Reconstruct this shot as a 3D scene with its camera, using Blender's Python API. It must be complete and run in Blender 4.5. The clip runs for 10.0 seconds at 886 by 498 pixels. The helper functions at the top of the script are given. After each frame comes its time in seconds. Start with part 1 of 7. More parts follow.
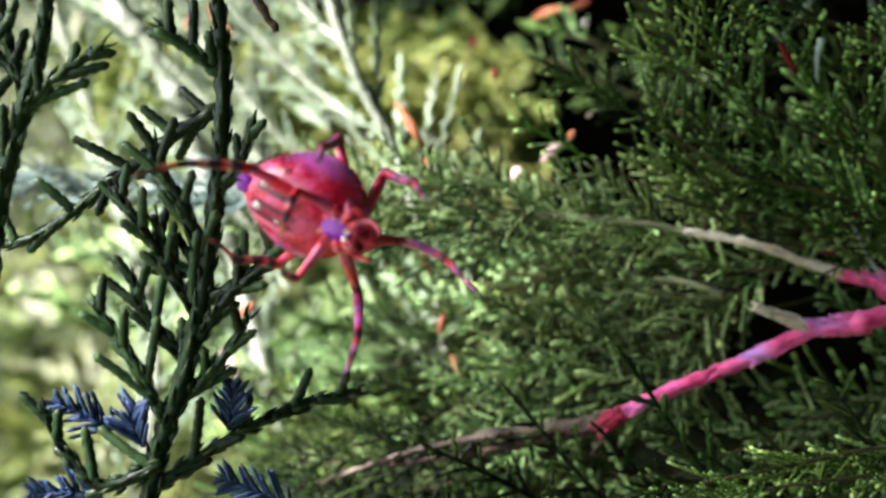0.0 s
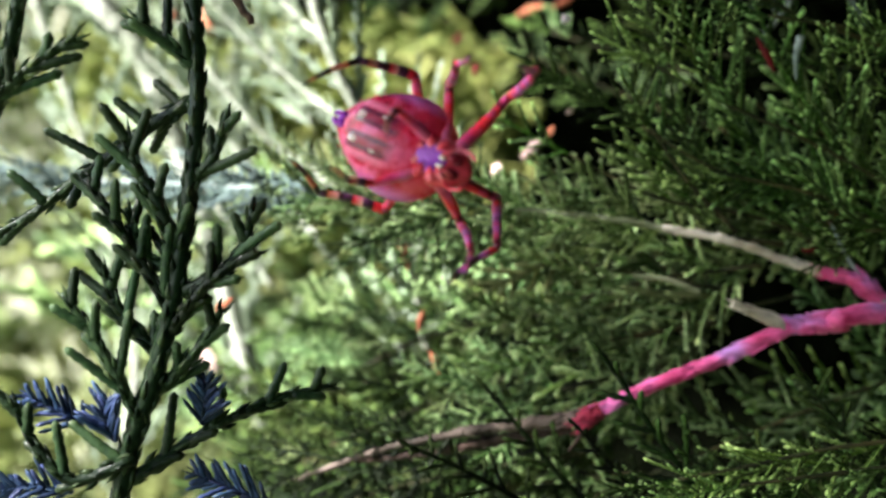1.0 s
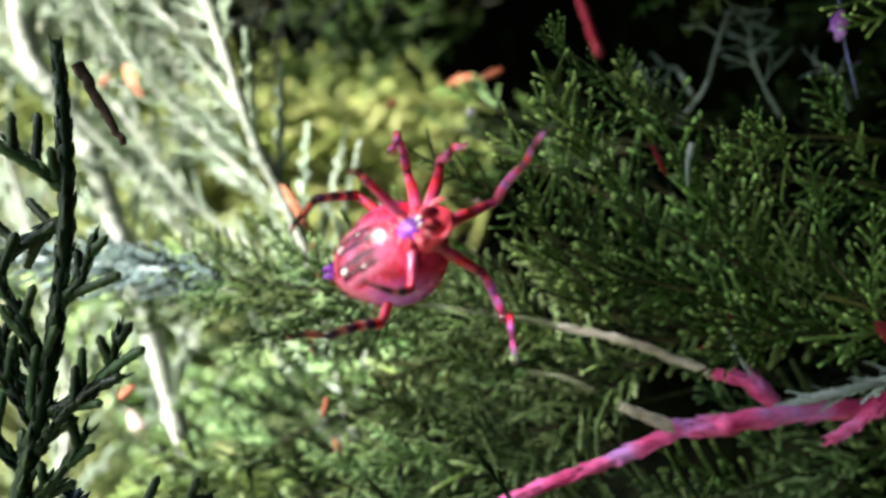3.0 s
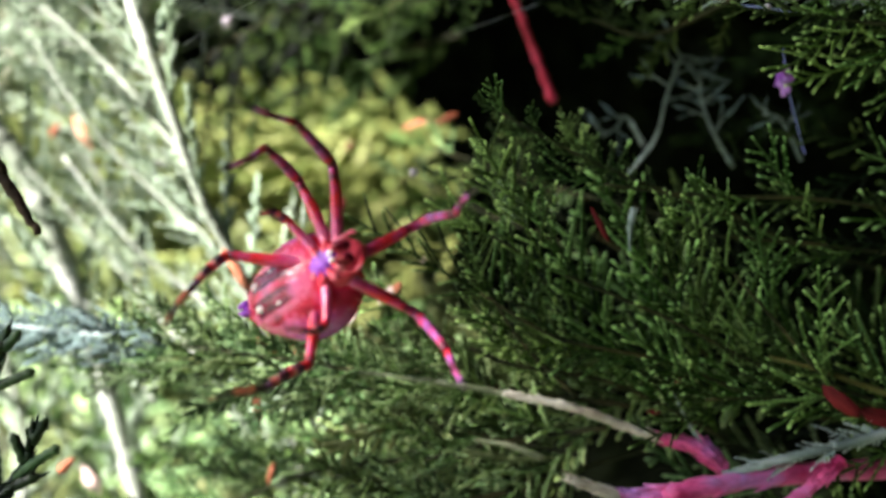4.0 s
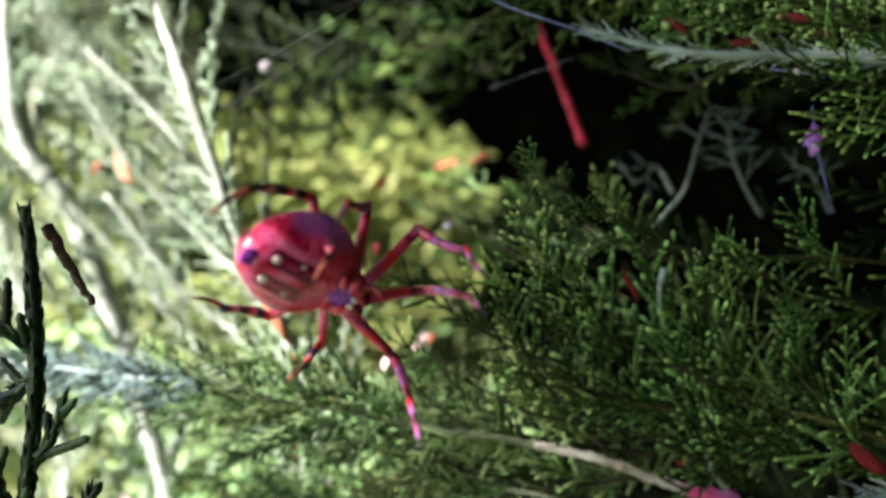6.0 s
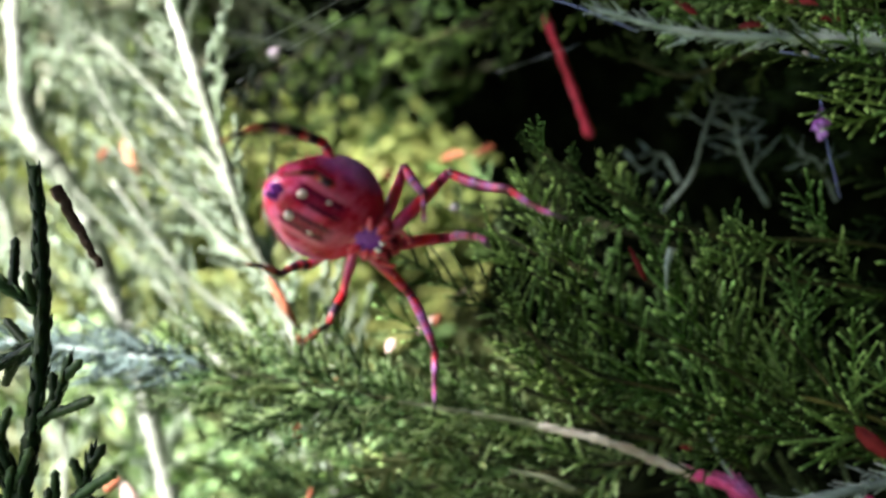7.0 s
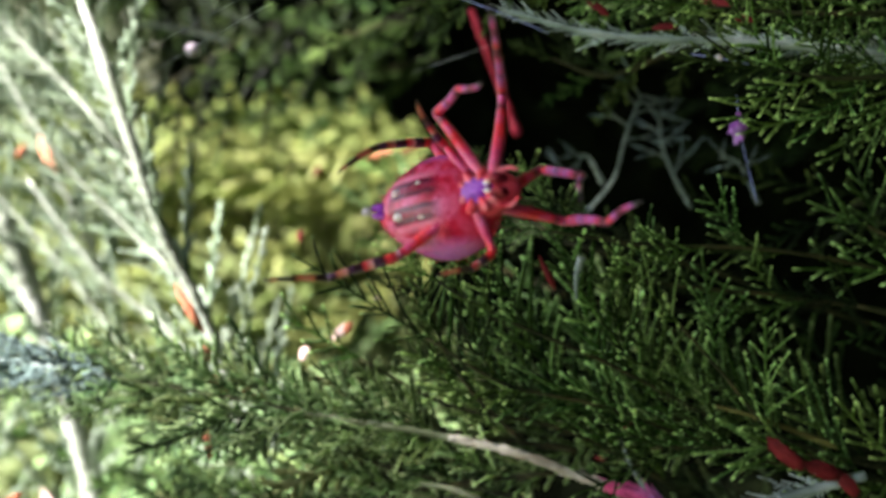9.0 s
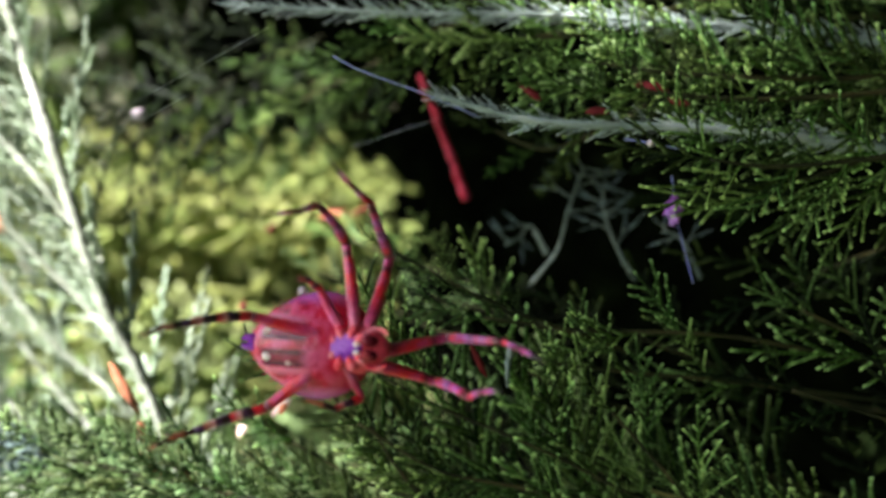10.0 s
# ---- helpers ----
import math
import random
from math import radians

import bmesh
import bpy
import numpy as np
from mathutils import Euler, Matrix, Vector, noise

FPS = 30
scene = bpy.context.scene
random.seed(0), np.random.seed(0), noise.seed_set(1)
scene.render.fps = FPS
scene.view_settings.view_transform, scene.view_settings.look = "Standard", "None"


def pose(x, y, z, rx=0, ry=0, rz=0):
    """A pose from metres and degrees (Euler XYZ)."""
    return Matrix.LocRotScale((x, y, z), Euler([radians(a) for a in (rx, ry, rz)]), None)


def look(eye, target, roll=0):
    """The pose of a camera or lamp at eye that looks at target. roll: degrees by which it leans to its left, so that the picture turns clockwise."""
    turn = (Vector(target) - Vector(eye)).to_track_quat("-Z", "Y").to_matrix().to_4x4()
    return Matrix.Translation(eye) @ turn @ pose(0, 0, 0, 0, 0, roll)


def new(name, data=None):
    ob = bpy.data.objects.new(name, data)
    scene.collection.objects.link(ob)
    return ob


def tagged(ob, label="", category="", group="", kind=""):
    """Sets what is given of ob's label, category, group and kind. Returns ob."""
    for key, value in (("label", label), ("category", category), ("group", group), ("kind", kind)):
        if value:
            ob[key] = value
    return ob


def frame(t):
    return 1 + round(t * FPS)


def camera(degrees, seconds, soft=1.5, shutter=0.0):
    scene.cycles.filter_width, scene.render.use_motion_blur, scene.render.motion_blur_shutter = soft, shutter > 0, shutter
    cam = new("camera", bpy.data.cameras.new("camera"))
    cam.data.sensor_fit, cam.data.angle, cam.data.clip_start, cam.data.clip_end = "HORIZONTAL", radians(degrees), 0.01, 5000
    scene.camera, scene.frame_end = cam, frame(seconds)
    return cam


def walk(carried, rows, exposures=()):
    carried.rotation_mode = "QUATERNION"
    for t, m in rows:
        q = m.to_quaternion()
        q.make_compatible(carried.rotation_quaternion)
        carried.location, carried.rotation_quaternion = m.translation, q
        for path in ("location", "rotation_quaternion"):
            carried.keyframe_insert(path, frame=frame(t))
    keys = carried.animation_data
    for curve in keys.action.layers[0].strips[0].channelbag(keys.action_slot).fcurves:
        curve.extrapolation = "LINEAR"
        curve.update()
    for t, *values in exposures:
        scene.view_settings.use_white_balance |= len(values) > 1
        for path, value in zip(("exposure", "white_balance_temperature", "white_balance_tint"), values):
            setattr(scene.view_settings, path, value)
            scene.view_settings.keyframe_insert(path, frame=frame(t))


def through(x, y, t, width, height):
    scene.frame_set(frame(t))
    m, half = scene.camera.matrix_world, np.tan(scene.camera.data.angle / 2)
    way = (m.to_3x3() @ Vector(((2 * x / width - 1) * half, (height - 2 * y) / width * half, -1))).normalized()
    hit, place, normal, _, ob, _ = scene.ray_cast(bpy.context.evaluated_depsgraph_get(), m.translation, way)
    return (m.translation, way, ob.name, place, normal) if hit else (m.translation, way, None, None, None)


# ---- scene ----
cam = camera(50.0, 10.0, soft=2.4)
cam.data.dof.use_dof = True
cam.data.dof.focus_distance = 0.127
cam.data.dof.aperture_fstop = 13.0
PATH = [
    (0, -0.02145, -0.00124, 1.17788, 90.52, 0.68, 0.61),
    (0.5, -0.02264, -0.00118, 1.17793, 90.41, 0.43, 0.74),
    (1, -0.01959, -0.00072, 1.17725, 90.49, 0.39, -0.01),
    (1.5, -0.01456, 0.00021, 1.18403, 90.44, 0.48, 0.08),
    (2, -0.00549, 0.00001, 1.19067, 90.19, 0.22, 0.51),
    (2.2, -0.00163, -0.00002, 1.18926, 91.25, 0.67, 1.16),
    (3.3, -0.00283, -0.00218, 1.19398, 90.44, -0.65, -0.30),
    (3.5, 0.00103, 0.00074, 1.19458, 90.70, 0.10, 0.23),
    (4, 0.00621, 0.00126, 1.20360, 90.65, 0.50, -0.31),
    (4.5, 0.00621, 0.00066, 1.20855, 91.54, 0.34, 0.07),
    (5, 0.00316, -0.00085, 1.20619, 91.06, 0.44, 1.14),
    (5.5, 0.00523, -0.00098, 1.21242, 90.27, 0.54, 1.34),
    (5.7, 0.00443, -0.00259, 1.21533, 90.05, 0.40, 1.04),
    (6.8, 0.00566, -0.00356, 1.20625, 91.57, -0.65, 1.84),
    (7, 0.00350, -0.00297, 1.20669, 91.56, -0.67, 1.12),
    (7.5, 0.00346, -0.00171, 1.20938, 91.06, -0.47, 0.90),
    (8, 0.00387, -0.00151, 1.21095, 90.78, -0.35, 0.88),
    (8.5, 0.01562, 0.00094, 1.20885, 90.84, -0.86, -0.75),
    (9, 0.01437, 0.00149, 1.21125, 90.43, -0.52, -0.36),
    (9.5, 0.02513, 0.00328, 1.21598, 91.17, -0.77, -0.91),
    (10, 0.02392, 0.00240, 1.22282, 91.15, -0.53, -0.77),
]
walk(cam, [(t, pose(x, y, z, rx, ry, rz)) for t, x, y, z, rx, ry, rz in PATH])

# ---- light ----
SUN_ELEV, SUN_AZIM = radians(40), radians(-112)      # azimuth from +y towards +x
world = bpy.data.worlds.new("sky")
scene.world = world
world.use_nodes = True
wn = world.node_tree.nodes
sky = wn.new("ShaderNodeTexSky")
sky.sky_type, sky.sun_disc = "NISHITA", False
sky.sun_elevation, sky.sun_rotation = SUN_ELEV, SUN_AZIM
wn["Background"].inputs["Strength"].default_value = 0.065
world.node_tree.links.new(sky.outputs["Color"], wn["Background"].inputs["Color"])
sun_data = bpy.data.lights.new("sun", "SUN")
sun_data.energy, sun_data.angle, sun_data.color = 5.0, radians(3.0), (1.0, 0.965, 0.95)
sun = new("sun", sun_data)
sun_from = Vector((math.sin(SUN_AZIM) * math.cos(SUN_ELEV), math.cos(SUN_AZIM) * math.cos(SUN_ELEV), math.sin(SUN_ELEV)))
sun.matrix_world = look(sun_from * 6 + Vector((0, 0, 1.2)), (0, 0, 1.2))
scene.view_settings.exposure = 3.02


# ---- materials ----
def base_material(name):
    m = bpy.data.materials.new(name)
    m.use_nodes = True
    return m, m.node_tree.nodes, m.node_tree.links, m.node_tree.nodes["Principled BSDF"]


def ramp(nodes, links, source, stops):
    r = nodes.new("ShaderNodeValToRGB")
    while len(r.color_ramp.elements) < len(stops):
        r.color_ramp.elements.new(0.5)
    for e, (p, c) in zip(r.color_ramp.elements, stops):
        e.position, e.color = p, (*c, 1)
    links.new(source, r.inputs["Fac"])
    return r.outputs["Color"]


def grain(nodes, links, scale, detail=4.0, stretch=(1, 1, 1)):
    co = nodes.new("ShaderNodeTexCoord")
    mp = nodes.new("ShaderNodeMapping")
    mp.inputs["Scale"].default_value = stretch
    links.new(co.outputs["Object"], mp.inputs["Vector"])
    n = nodes.new("ShaderNodeTexNoise")
    n.inputs["Scale"].default_value, n.inputs["Detail"].default_value = scale, detail
    links.new(mp.outputs["Vector"], n.inputs["Vector"])
    return n.outputs["Fac"]


def mix(nodes, links, fac, a, b, blend="MIX"):
    m = nodes.new("ShaderNodeMix")
    m.data_type, m.blend_type = "RGBA", blend
    for socket, value in ((m.inputs["Factor"], fac), (m.inputs["A"], a), (m.inputs["B"], b)):
        if isinstance(value, (int, float)):
            socket.default_value = value
        elif isinstance(value, tuple):
            socket.default_value = (*value, 1)
        else:
            links.new(value, socket)
    return m.outputs["Result"]


def bump(nodes, links, height, bsdf, strength, distance):
    b = nodes.new("ShaderNodeBump")
    b.inputs["Strength"].default_value, b.inputs["Distance"].default_value = strength, distance
    links.new(height, b.inputs["Height"])
    links.new(b.outputs["Normal"], bsdf.inputs["Normal"])


def leaf_material(name, dark, mid, light, through=0.3, rough=0.42, growth_and_glint=0.5, gloss=0.2, shine=1.0, spread=(0.35, 1.6)):
    """Scale leaves: green varied from twig to twig and along each, tips paled for new growth and painted glints, with
    some light let through.
    """
    m, n, l, b = base_material(name)
    info, geo = n.new("ShaderNodeObjectInfo"), n.new("ShaderNodeNewGeometry")
    fine = grain(n, l, 900, 3)
    add = n.new("ShaderNodeMath")
    add.operation = "MULTIPLY_ADD"
    add.inputs[1].default_value, add.inputs[2].default_value = 0.45, 0.0
    l.new(geo.outputs["Random Per Island"], add.inputs[0])
    add2 = n.new("ShaderNodeMath")
    add2.operation = "MULTIPLY_ADD"
    add2.inputs[1].default_value = 0.55
    l.new(fine, add2.inputs[0])
    l.new(add.outputs[0], add2.inputs[2])
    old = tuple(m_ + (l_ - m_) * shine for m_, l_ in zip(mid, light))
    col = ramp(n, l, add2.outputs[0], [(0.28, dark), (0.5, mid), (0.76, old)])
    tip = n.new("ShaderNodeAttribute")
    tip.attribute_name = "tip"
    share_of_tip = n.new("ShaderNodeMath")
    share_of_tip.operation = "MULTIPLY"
    share_of_tip.inputs[1].default_value = growth_and_glint
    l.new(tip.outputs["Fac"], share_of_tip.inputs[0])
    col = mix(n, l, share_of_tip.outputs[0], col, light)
    hue = n.new("ShaderNodeHueSaturation")
    val = n.new("ShaderNodeMapRange")
    val.inputs["To Min"].default_value, val.inputs["To Max"].default_value = spread
    l.new(info.outputs["Random"], val.inputs["Value"])
    l.new(val.outputs["Result"], hue.inputs["Value"])
    other = n.new("ShaderNodeMath")
    other.operation = "MULTIPLY"
    other.inputs[1].default_value = 7.31
    l.new(info.outputs["Random"], other.inputs[0])
    part_of = n.new("ShaderNodeMath")
    part_of.operation = "FRACT"
    l.new(other.outputs[0], part_of.inputs[0])
    yellowing = n.new("ShaderNodeMapRange")
    yellowing.inputs["To Min"].default_value, yellowing.inputs["To Max"].default_value = 0.478, 0.515
    l.new(part_of.outputs[0], yellowing.inputs["Value"])
    l.new(yellowing.outputs["Result"], hue.inputs["Hue"])
    l.new(col, hue.inputs["Color"])
    l.new(hue.outputs["Color"], b.inputs["Base Color"])
    b.inputs["Roughness"].default_value = rough
    b.inputs["Specular IOR Level"].default_value = gloss
    bump(n, l, fine, b, 0.5, 0.0004)
    tr, mx = n.new("ShaderNodeBsdfTranslucent"), n.new("ShaderNodeMixShader")
    l.new(hue.outputs["Color"], tr.inputs["Color"])
    mx.inputs["Fac"].default_value = through
    l.new(b.outputs["BSDF"], mx.inputs[1])
    l.new(tr.outputs["BSDF"], mx.inputs[2])
    l.new(mx.outputs["Shader"], n["Material Output"].inputs["Surface"])
    return m


def bark_material(name, colours, rough=0.6, scale=350):
    m, n, l, b = base_material(name)
    big, fine = grain(n, l, scale * 0.35, 3), grain(n, l, scale * 3, 4, (0.3, 1, 1))
    col = ramp(n, l, big, [(0.32, colours[0]), (0.5, colours[1]), (0.68, colours[2])])
    col = mix(n, l, 0.35, col, ramp(n, l, fine, [(0.35, (0.12, 0.1, 0.1)), (0.6, (1, 1, 1))]), "MULTIPLY")
    l.new(col, b.inputs["Base Color"])
    b.inputs["Roughness"].default_value = rough
    b.inputs["Specular IOR Level"].default_value = 0.15
    bump(n, l, fine, b, 0.8, 0.0006)
    return m


LEAF_NEAR = leaf_material("leaf_near", (0.010, 0.024, 0.012), (0.032, 0.066, 0.026), (0.10, 0.15, 0.06), 0.12, 0.36, 0.3)
# Near-black base with bright tips: shade and sky glints put into the colour
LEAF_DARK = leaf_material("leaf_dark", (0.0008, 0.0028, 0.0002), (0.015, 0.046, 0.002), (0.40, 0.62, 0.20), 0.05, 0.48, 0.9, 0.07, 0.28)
# Greens from near-black to lime carry each bough's shade and sun in their colour
LEAF_DEEP_SHADE = leaf_material("leaf_deep_shade", (0.0006, 0.002, 0.0004), (0.004, 0.010, 0.0015), (0.026, 0.048, 0.009), 0.03, 0.6, 0.6, 0.1, 0.3)
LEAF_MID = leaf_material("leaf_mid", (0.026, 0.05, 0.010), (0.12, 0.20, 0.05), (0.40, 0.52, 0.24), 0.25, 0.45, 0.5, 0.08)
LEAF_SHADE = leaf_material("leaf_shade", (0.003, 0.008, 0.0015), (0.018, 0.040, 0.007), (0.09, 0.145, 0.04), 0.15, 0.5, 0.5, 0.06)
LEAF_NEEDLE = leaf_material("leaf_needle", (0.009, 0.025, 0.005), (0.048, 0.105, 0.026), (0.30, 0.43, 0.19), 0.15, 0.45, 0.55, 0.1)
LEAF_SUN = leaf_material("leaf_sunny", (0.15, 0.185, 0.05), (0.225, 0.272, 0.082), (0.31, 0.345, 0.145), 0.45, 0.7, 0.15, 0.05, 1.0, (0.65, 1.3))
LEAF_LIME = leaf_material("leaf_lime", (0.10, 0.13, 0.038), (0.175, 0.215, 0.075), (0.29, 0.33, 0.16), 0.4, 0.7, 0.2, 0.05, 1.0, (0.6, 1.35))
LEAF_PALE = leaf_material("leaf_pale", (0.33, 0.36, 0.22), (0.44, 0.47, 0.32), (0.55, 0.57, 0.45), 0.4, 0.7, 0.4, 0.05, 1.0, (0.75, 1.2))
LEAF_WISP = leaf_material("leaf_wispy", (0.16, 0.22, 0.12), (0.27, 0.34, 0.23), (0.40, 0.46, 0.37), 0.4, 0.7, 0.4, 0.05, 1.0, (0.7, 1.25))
LEAF_BLUE = leaf_material("leaf_blue", (0.012, 0.024, 0.05), (0.034, 0.058, 0.14), (0.10, 0.14, 0.30), 0.12)
LEAF_FROST = leaf_material("leaf_frosted", (0.06, 0.09, 0.083), (0.10, 0.14, 0.132), (0.16, 0.21, 0.205), 0.2, 0.6, 0.5, 0.0, 0.5)
LEAF_SILVER = leaf_material("leaf_silver", (0.12, 0.16, 0.155), (0.24, 0.30, 0.29), (0.56, 0.62, 0.61), 0.1, 0.5, 0.6, 0.1, 0.5)
BARK_PINK = bark_material("bark_pink", ((0.46, 0.03, 0.12), (0.74, 0.12, 0.32), (0.60, 0.28, 0.70)), 0.42)
BARK_PALE = bark_material("bark_pale", ((0.30, 0.25, 0.18), (0.50, 0.44, 0.35), (0.62, 0.57, 0.49)), 0.7)
BARK_CREAM = bark_material("bark_cream", ((0.10, 0.12, 0.06), (0.20, 0.22, 0.13), (0.32, 0.33, 0.22)), 0.7)
BARK_GREY = bark_material("bark_grey", ((0.12, 0.15, 0.14), (0.22, 0.27, 0.25), (0.34, 0.38, 0.37)), 0.7)
BARK_WHITE = bark_material("bark_white", ((0.16, 0.18, 0.13), (0.29, 0.31, 0.25), (0.42, 0.43, 0.38)), 0.8, 160)
BARK_SILVER = bark_material("bark_silver", ((0.16, 0.21, 0.19), (0.32, 0.38, 0.36), (0.50, 0.55, 0.54)), 0.6)
BARK_DARK = bark_material("bark_dark", ((0.015, 0.01, 0.01), (0.04, 0.025, 0.02), (0.08, 0.05, 0.04)), 0.8)
BARK_BROWN = bark_material("bark_brown", ((0.015, 0.012, 0.010), (0.05, 0.038, 0.030), (0.17, 0.13, 0.11)), 0.7)
BARK_OLIVE = bark_material("bark_olive", ((0.06, 0.055, 0.012), (0.14, 0.13, 0.035), (0.24, 0.22, 0.08)), 0.7)
BARK_TWIG = bark_material("bark_twig", ((0.012, 0.014, 0.005), (0.03, 0.032, 0.012), (0.07, 0.06, 0.022)), 0.7)
BARK_DYING = bark_material("bark_dying", ((0.04, 0.06, 0.045), (0.10, 0.13, 0.105), (0.18, 0.22, 0.19)), 0.8)
BARK_RED = bark_material("bark_red", ((0.10, 0.005, 0.012), (0.25, 0.012, 0.03), (0.38, 0.05, 0.10)), 0.5)
BARK_DEAD = bark_material("bark_dead", ((0.05, 0.03, 0.025), (0.13, 0.08, 0.06), (0.24, 0.16, 0.12)), 0.8)
DEAD_ORANGE = bark_material("dead_orange", ((0.30, 0.08, 0.04), (0.46, 0.17, 0.09), (0.56, 0.32, 0.22)), 0.7)
DEAD_RUST = bark_material("dead_rust", ((0.13, 0.03, 0.012), (0.22, 0.065, 0.03), (0.32, 0.13, 0.07)), 0.7)
DEAD_RED = bark_material("dead_red", ((0.07, 0.005, 0.006), (0.15, 0.012, 0.014), (0.25, 0.04, 0.03)), 0.7)
PETAL = bark_material("petal", ((0.50, 0.30, 0.27), (0.68, 0.50, 0.46), (0.80, 0.68, 0.64)), 0.6)
FLUFF = bark_material("fluff", ((0.5, 0.36, 0.44), (0.6, 0.5, 0.56), (0.68, 0.6, 0.64)), 0.9)
BUD = bark_material("bud_purple", ((0.18, 0.05, 0.3), (0.35, 0.1, 0.5), (0.5, 0.3, 0.65)), 0.5)


def silk_material(name, colour):
    m, n, l, b = base_material(name)
    b.inputs["Base Color"].default_value = (*colour, 1)
    b.inputs["Roughness"].default_value = 0.25
    return m


SILK = silk_material("silk", (0.4, 0.42, 0.43))
SILK_BLUE = silk_material("silk_blue", (0.35, 0.38, 0.85))


# ---- building helpers ----
STILL = []      # things whose parts are built where they stand in the world


def link_mesh(name, bm, material, parent=None, label=""):
    me = bpy.data.meshes.new(name)
    bm.to_mesh(me)
    bm.free()
    for p in me.polygons:
        p.use_smooth = True
    for mat in (material if isinstance(material, (list, tuple)) else [material]):
        me.materials.append(mat)
    ob = new(name, me)
    ob.parent = parent
    if parent in STILL:
        ob.matrix_parent_inverse = Matrix.Translation(parent.location).inverted()
    return tagged(ob, label)


def part(name, bm, material, parent, label=""):
    return link_mesh(name, bm, material, parent, label)


def share(name, me, parent, m):
    """One more object on a mesh that is already made."""
    ob = new(name, me)
    ob.parent = parent
    ob.matrix_basis = m
    return ob


def thing(name, place, label, category, group=""):
    ob = new(name)
    ob.location = place
    ob.empty_display_size = 0.01
    STILL.append(ob)
    return tagged(ob, label, category, group)


def curve(points, steps):
    """Points along a smooth line through the given ones."""
    p = [Vector(q) for q in points]
    if len(p) == 2:
        return [p[0].lerp(p[1], i / steps) for i in range(steps + 1)]
    out = []
    ends = [p[0] * 2 - p[1], *p, p[-1] * 2 - p[-2]]
    each = max(1, steps // (len(p) - 1))
    for a, b, c, d in zip(ends, ends[1:], ends[2:], ends[3:]):
        for i in range(each):
            t = i / each
            out.append(0.5 * (2 * b + (c - a) * t + (2 * a - 5 * b + 4 * c - d) * t * t + (3 * b - a - 3 * c + d) * t ** 3))
    return [*out, p[-1]]


def tube(bm, pts, radii, sides=6, cap=True):
    """A tapered tube along pts. Returns its rings."""
    rings, up = [], Vector((0.13, 0.31, 0.94))
    for i, p in enumerate(pts):
        d = (pts[min(i + 1, len(pts) - 1)] - pts[max(i - 1, 0)]).normalized()
        u = up.cross(d)
        u = u.normalized() if u.length > 0.05 else Vector((1, 0, 0)).cross(d).normalized()
        v = d.cross(u)
        rings.append([bm.verts.new(p + (u * math.cos(a) + v * math.sin(a)) * radii[i])
                      for a in (2 * math.pi * k / sides for k in range(sides))])
    for a, b in zip(rings, rings[1:]):
        for k in range(sides):
            bm.faces.new((a[k], a[(k + 1) % sides], b[(k + 1) % sides], b[k]))
    if cap:
        bm.faces.new(rings[0][::-1])
        bm.faces.new(rings[-1])
    return rings


def knobbly(n, r0, r1, rough, rng):
    return [(r0 + (r1 - r0) * i / (n - 1)) * (1 + rough * rng.uniform(-1, 1)) for i in range(n)]


def scaly(bm, a, b, r, rng, sides=4, pitch=0.0016, bend=0.12, waist=0.66, swell=1.15):
    """One leafy twiglet from a to b: overlapping scale leaves swell and narrow along it."""
    length = (b - a).length
    n = max(2, int(length / pitch))
    side = Vector((rng.uniform(-1, 1), rng.uniform(-1, 1), rng.uniform(-1, 1))) * length * bend
    pts, radii = [], []
    for i in range(n):
        for f, w in ((0.0, waist), (0.5, swell * rng.uniform(0.93, 1.07))):
            t = (i + f) / n
            pts.append(a.lerp(b, t) + side * t * (1 - t))
            radii.append(r * w * (1 - 0.18 * t))
    pts.append(b)
    radii.append(r * 0.25)
    # Pale tips mix young growth with painted glints; odd rings add bead sparkle
    growth_glint = bm.verts.layers.float.get("tip") or bm.verts.layers.float.new("tip")
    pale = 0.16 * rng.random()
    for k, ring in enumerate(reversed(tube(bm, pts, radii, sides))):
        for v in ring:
            v[growth_glint] = (1.0, 0.85, 0.4, 0.2)[k] if k < 4 else pale * (k % 2)


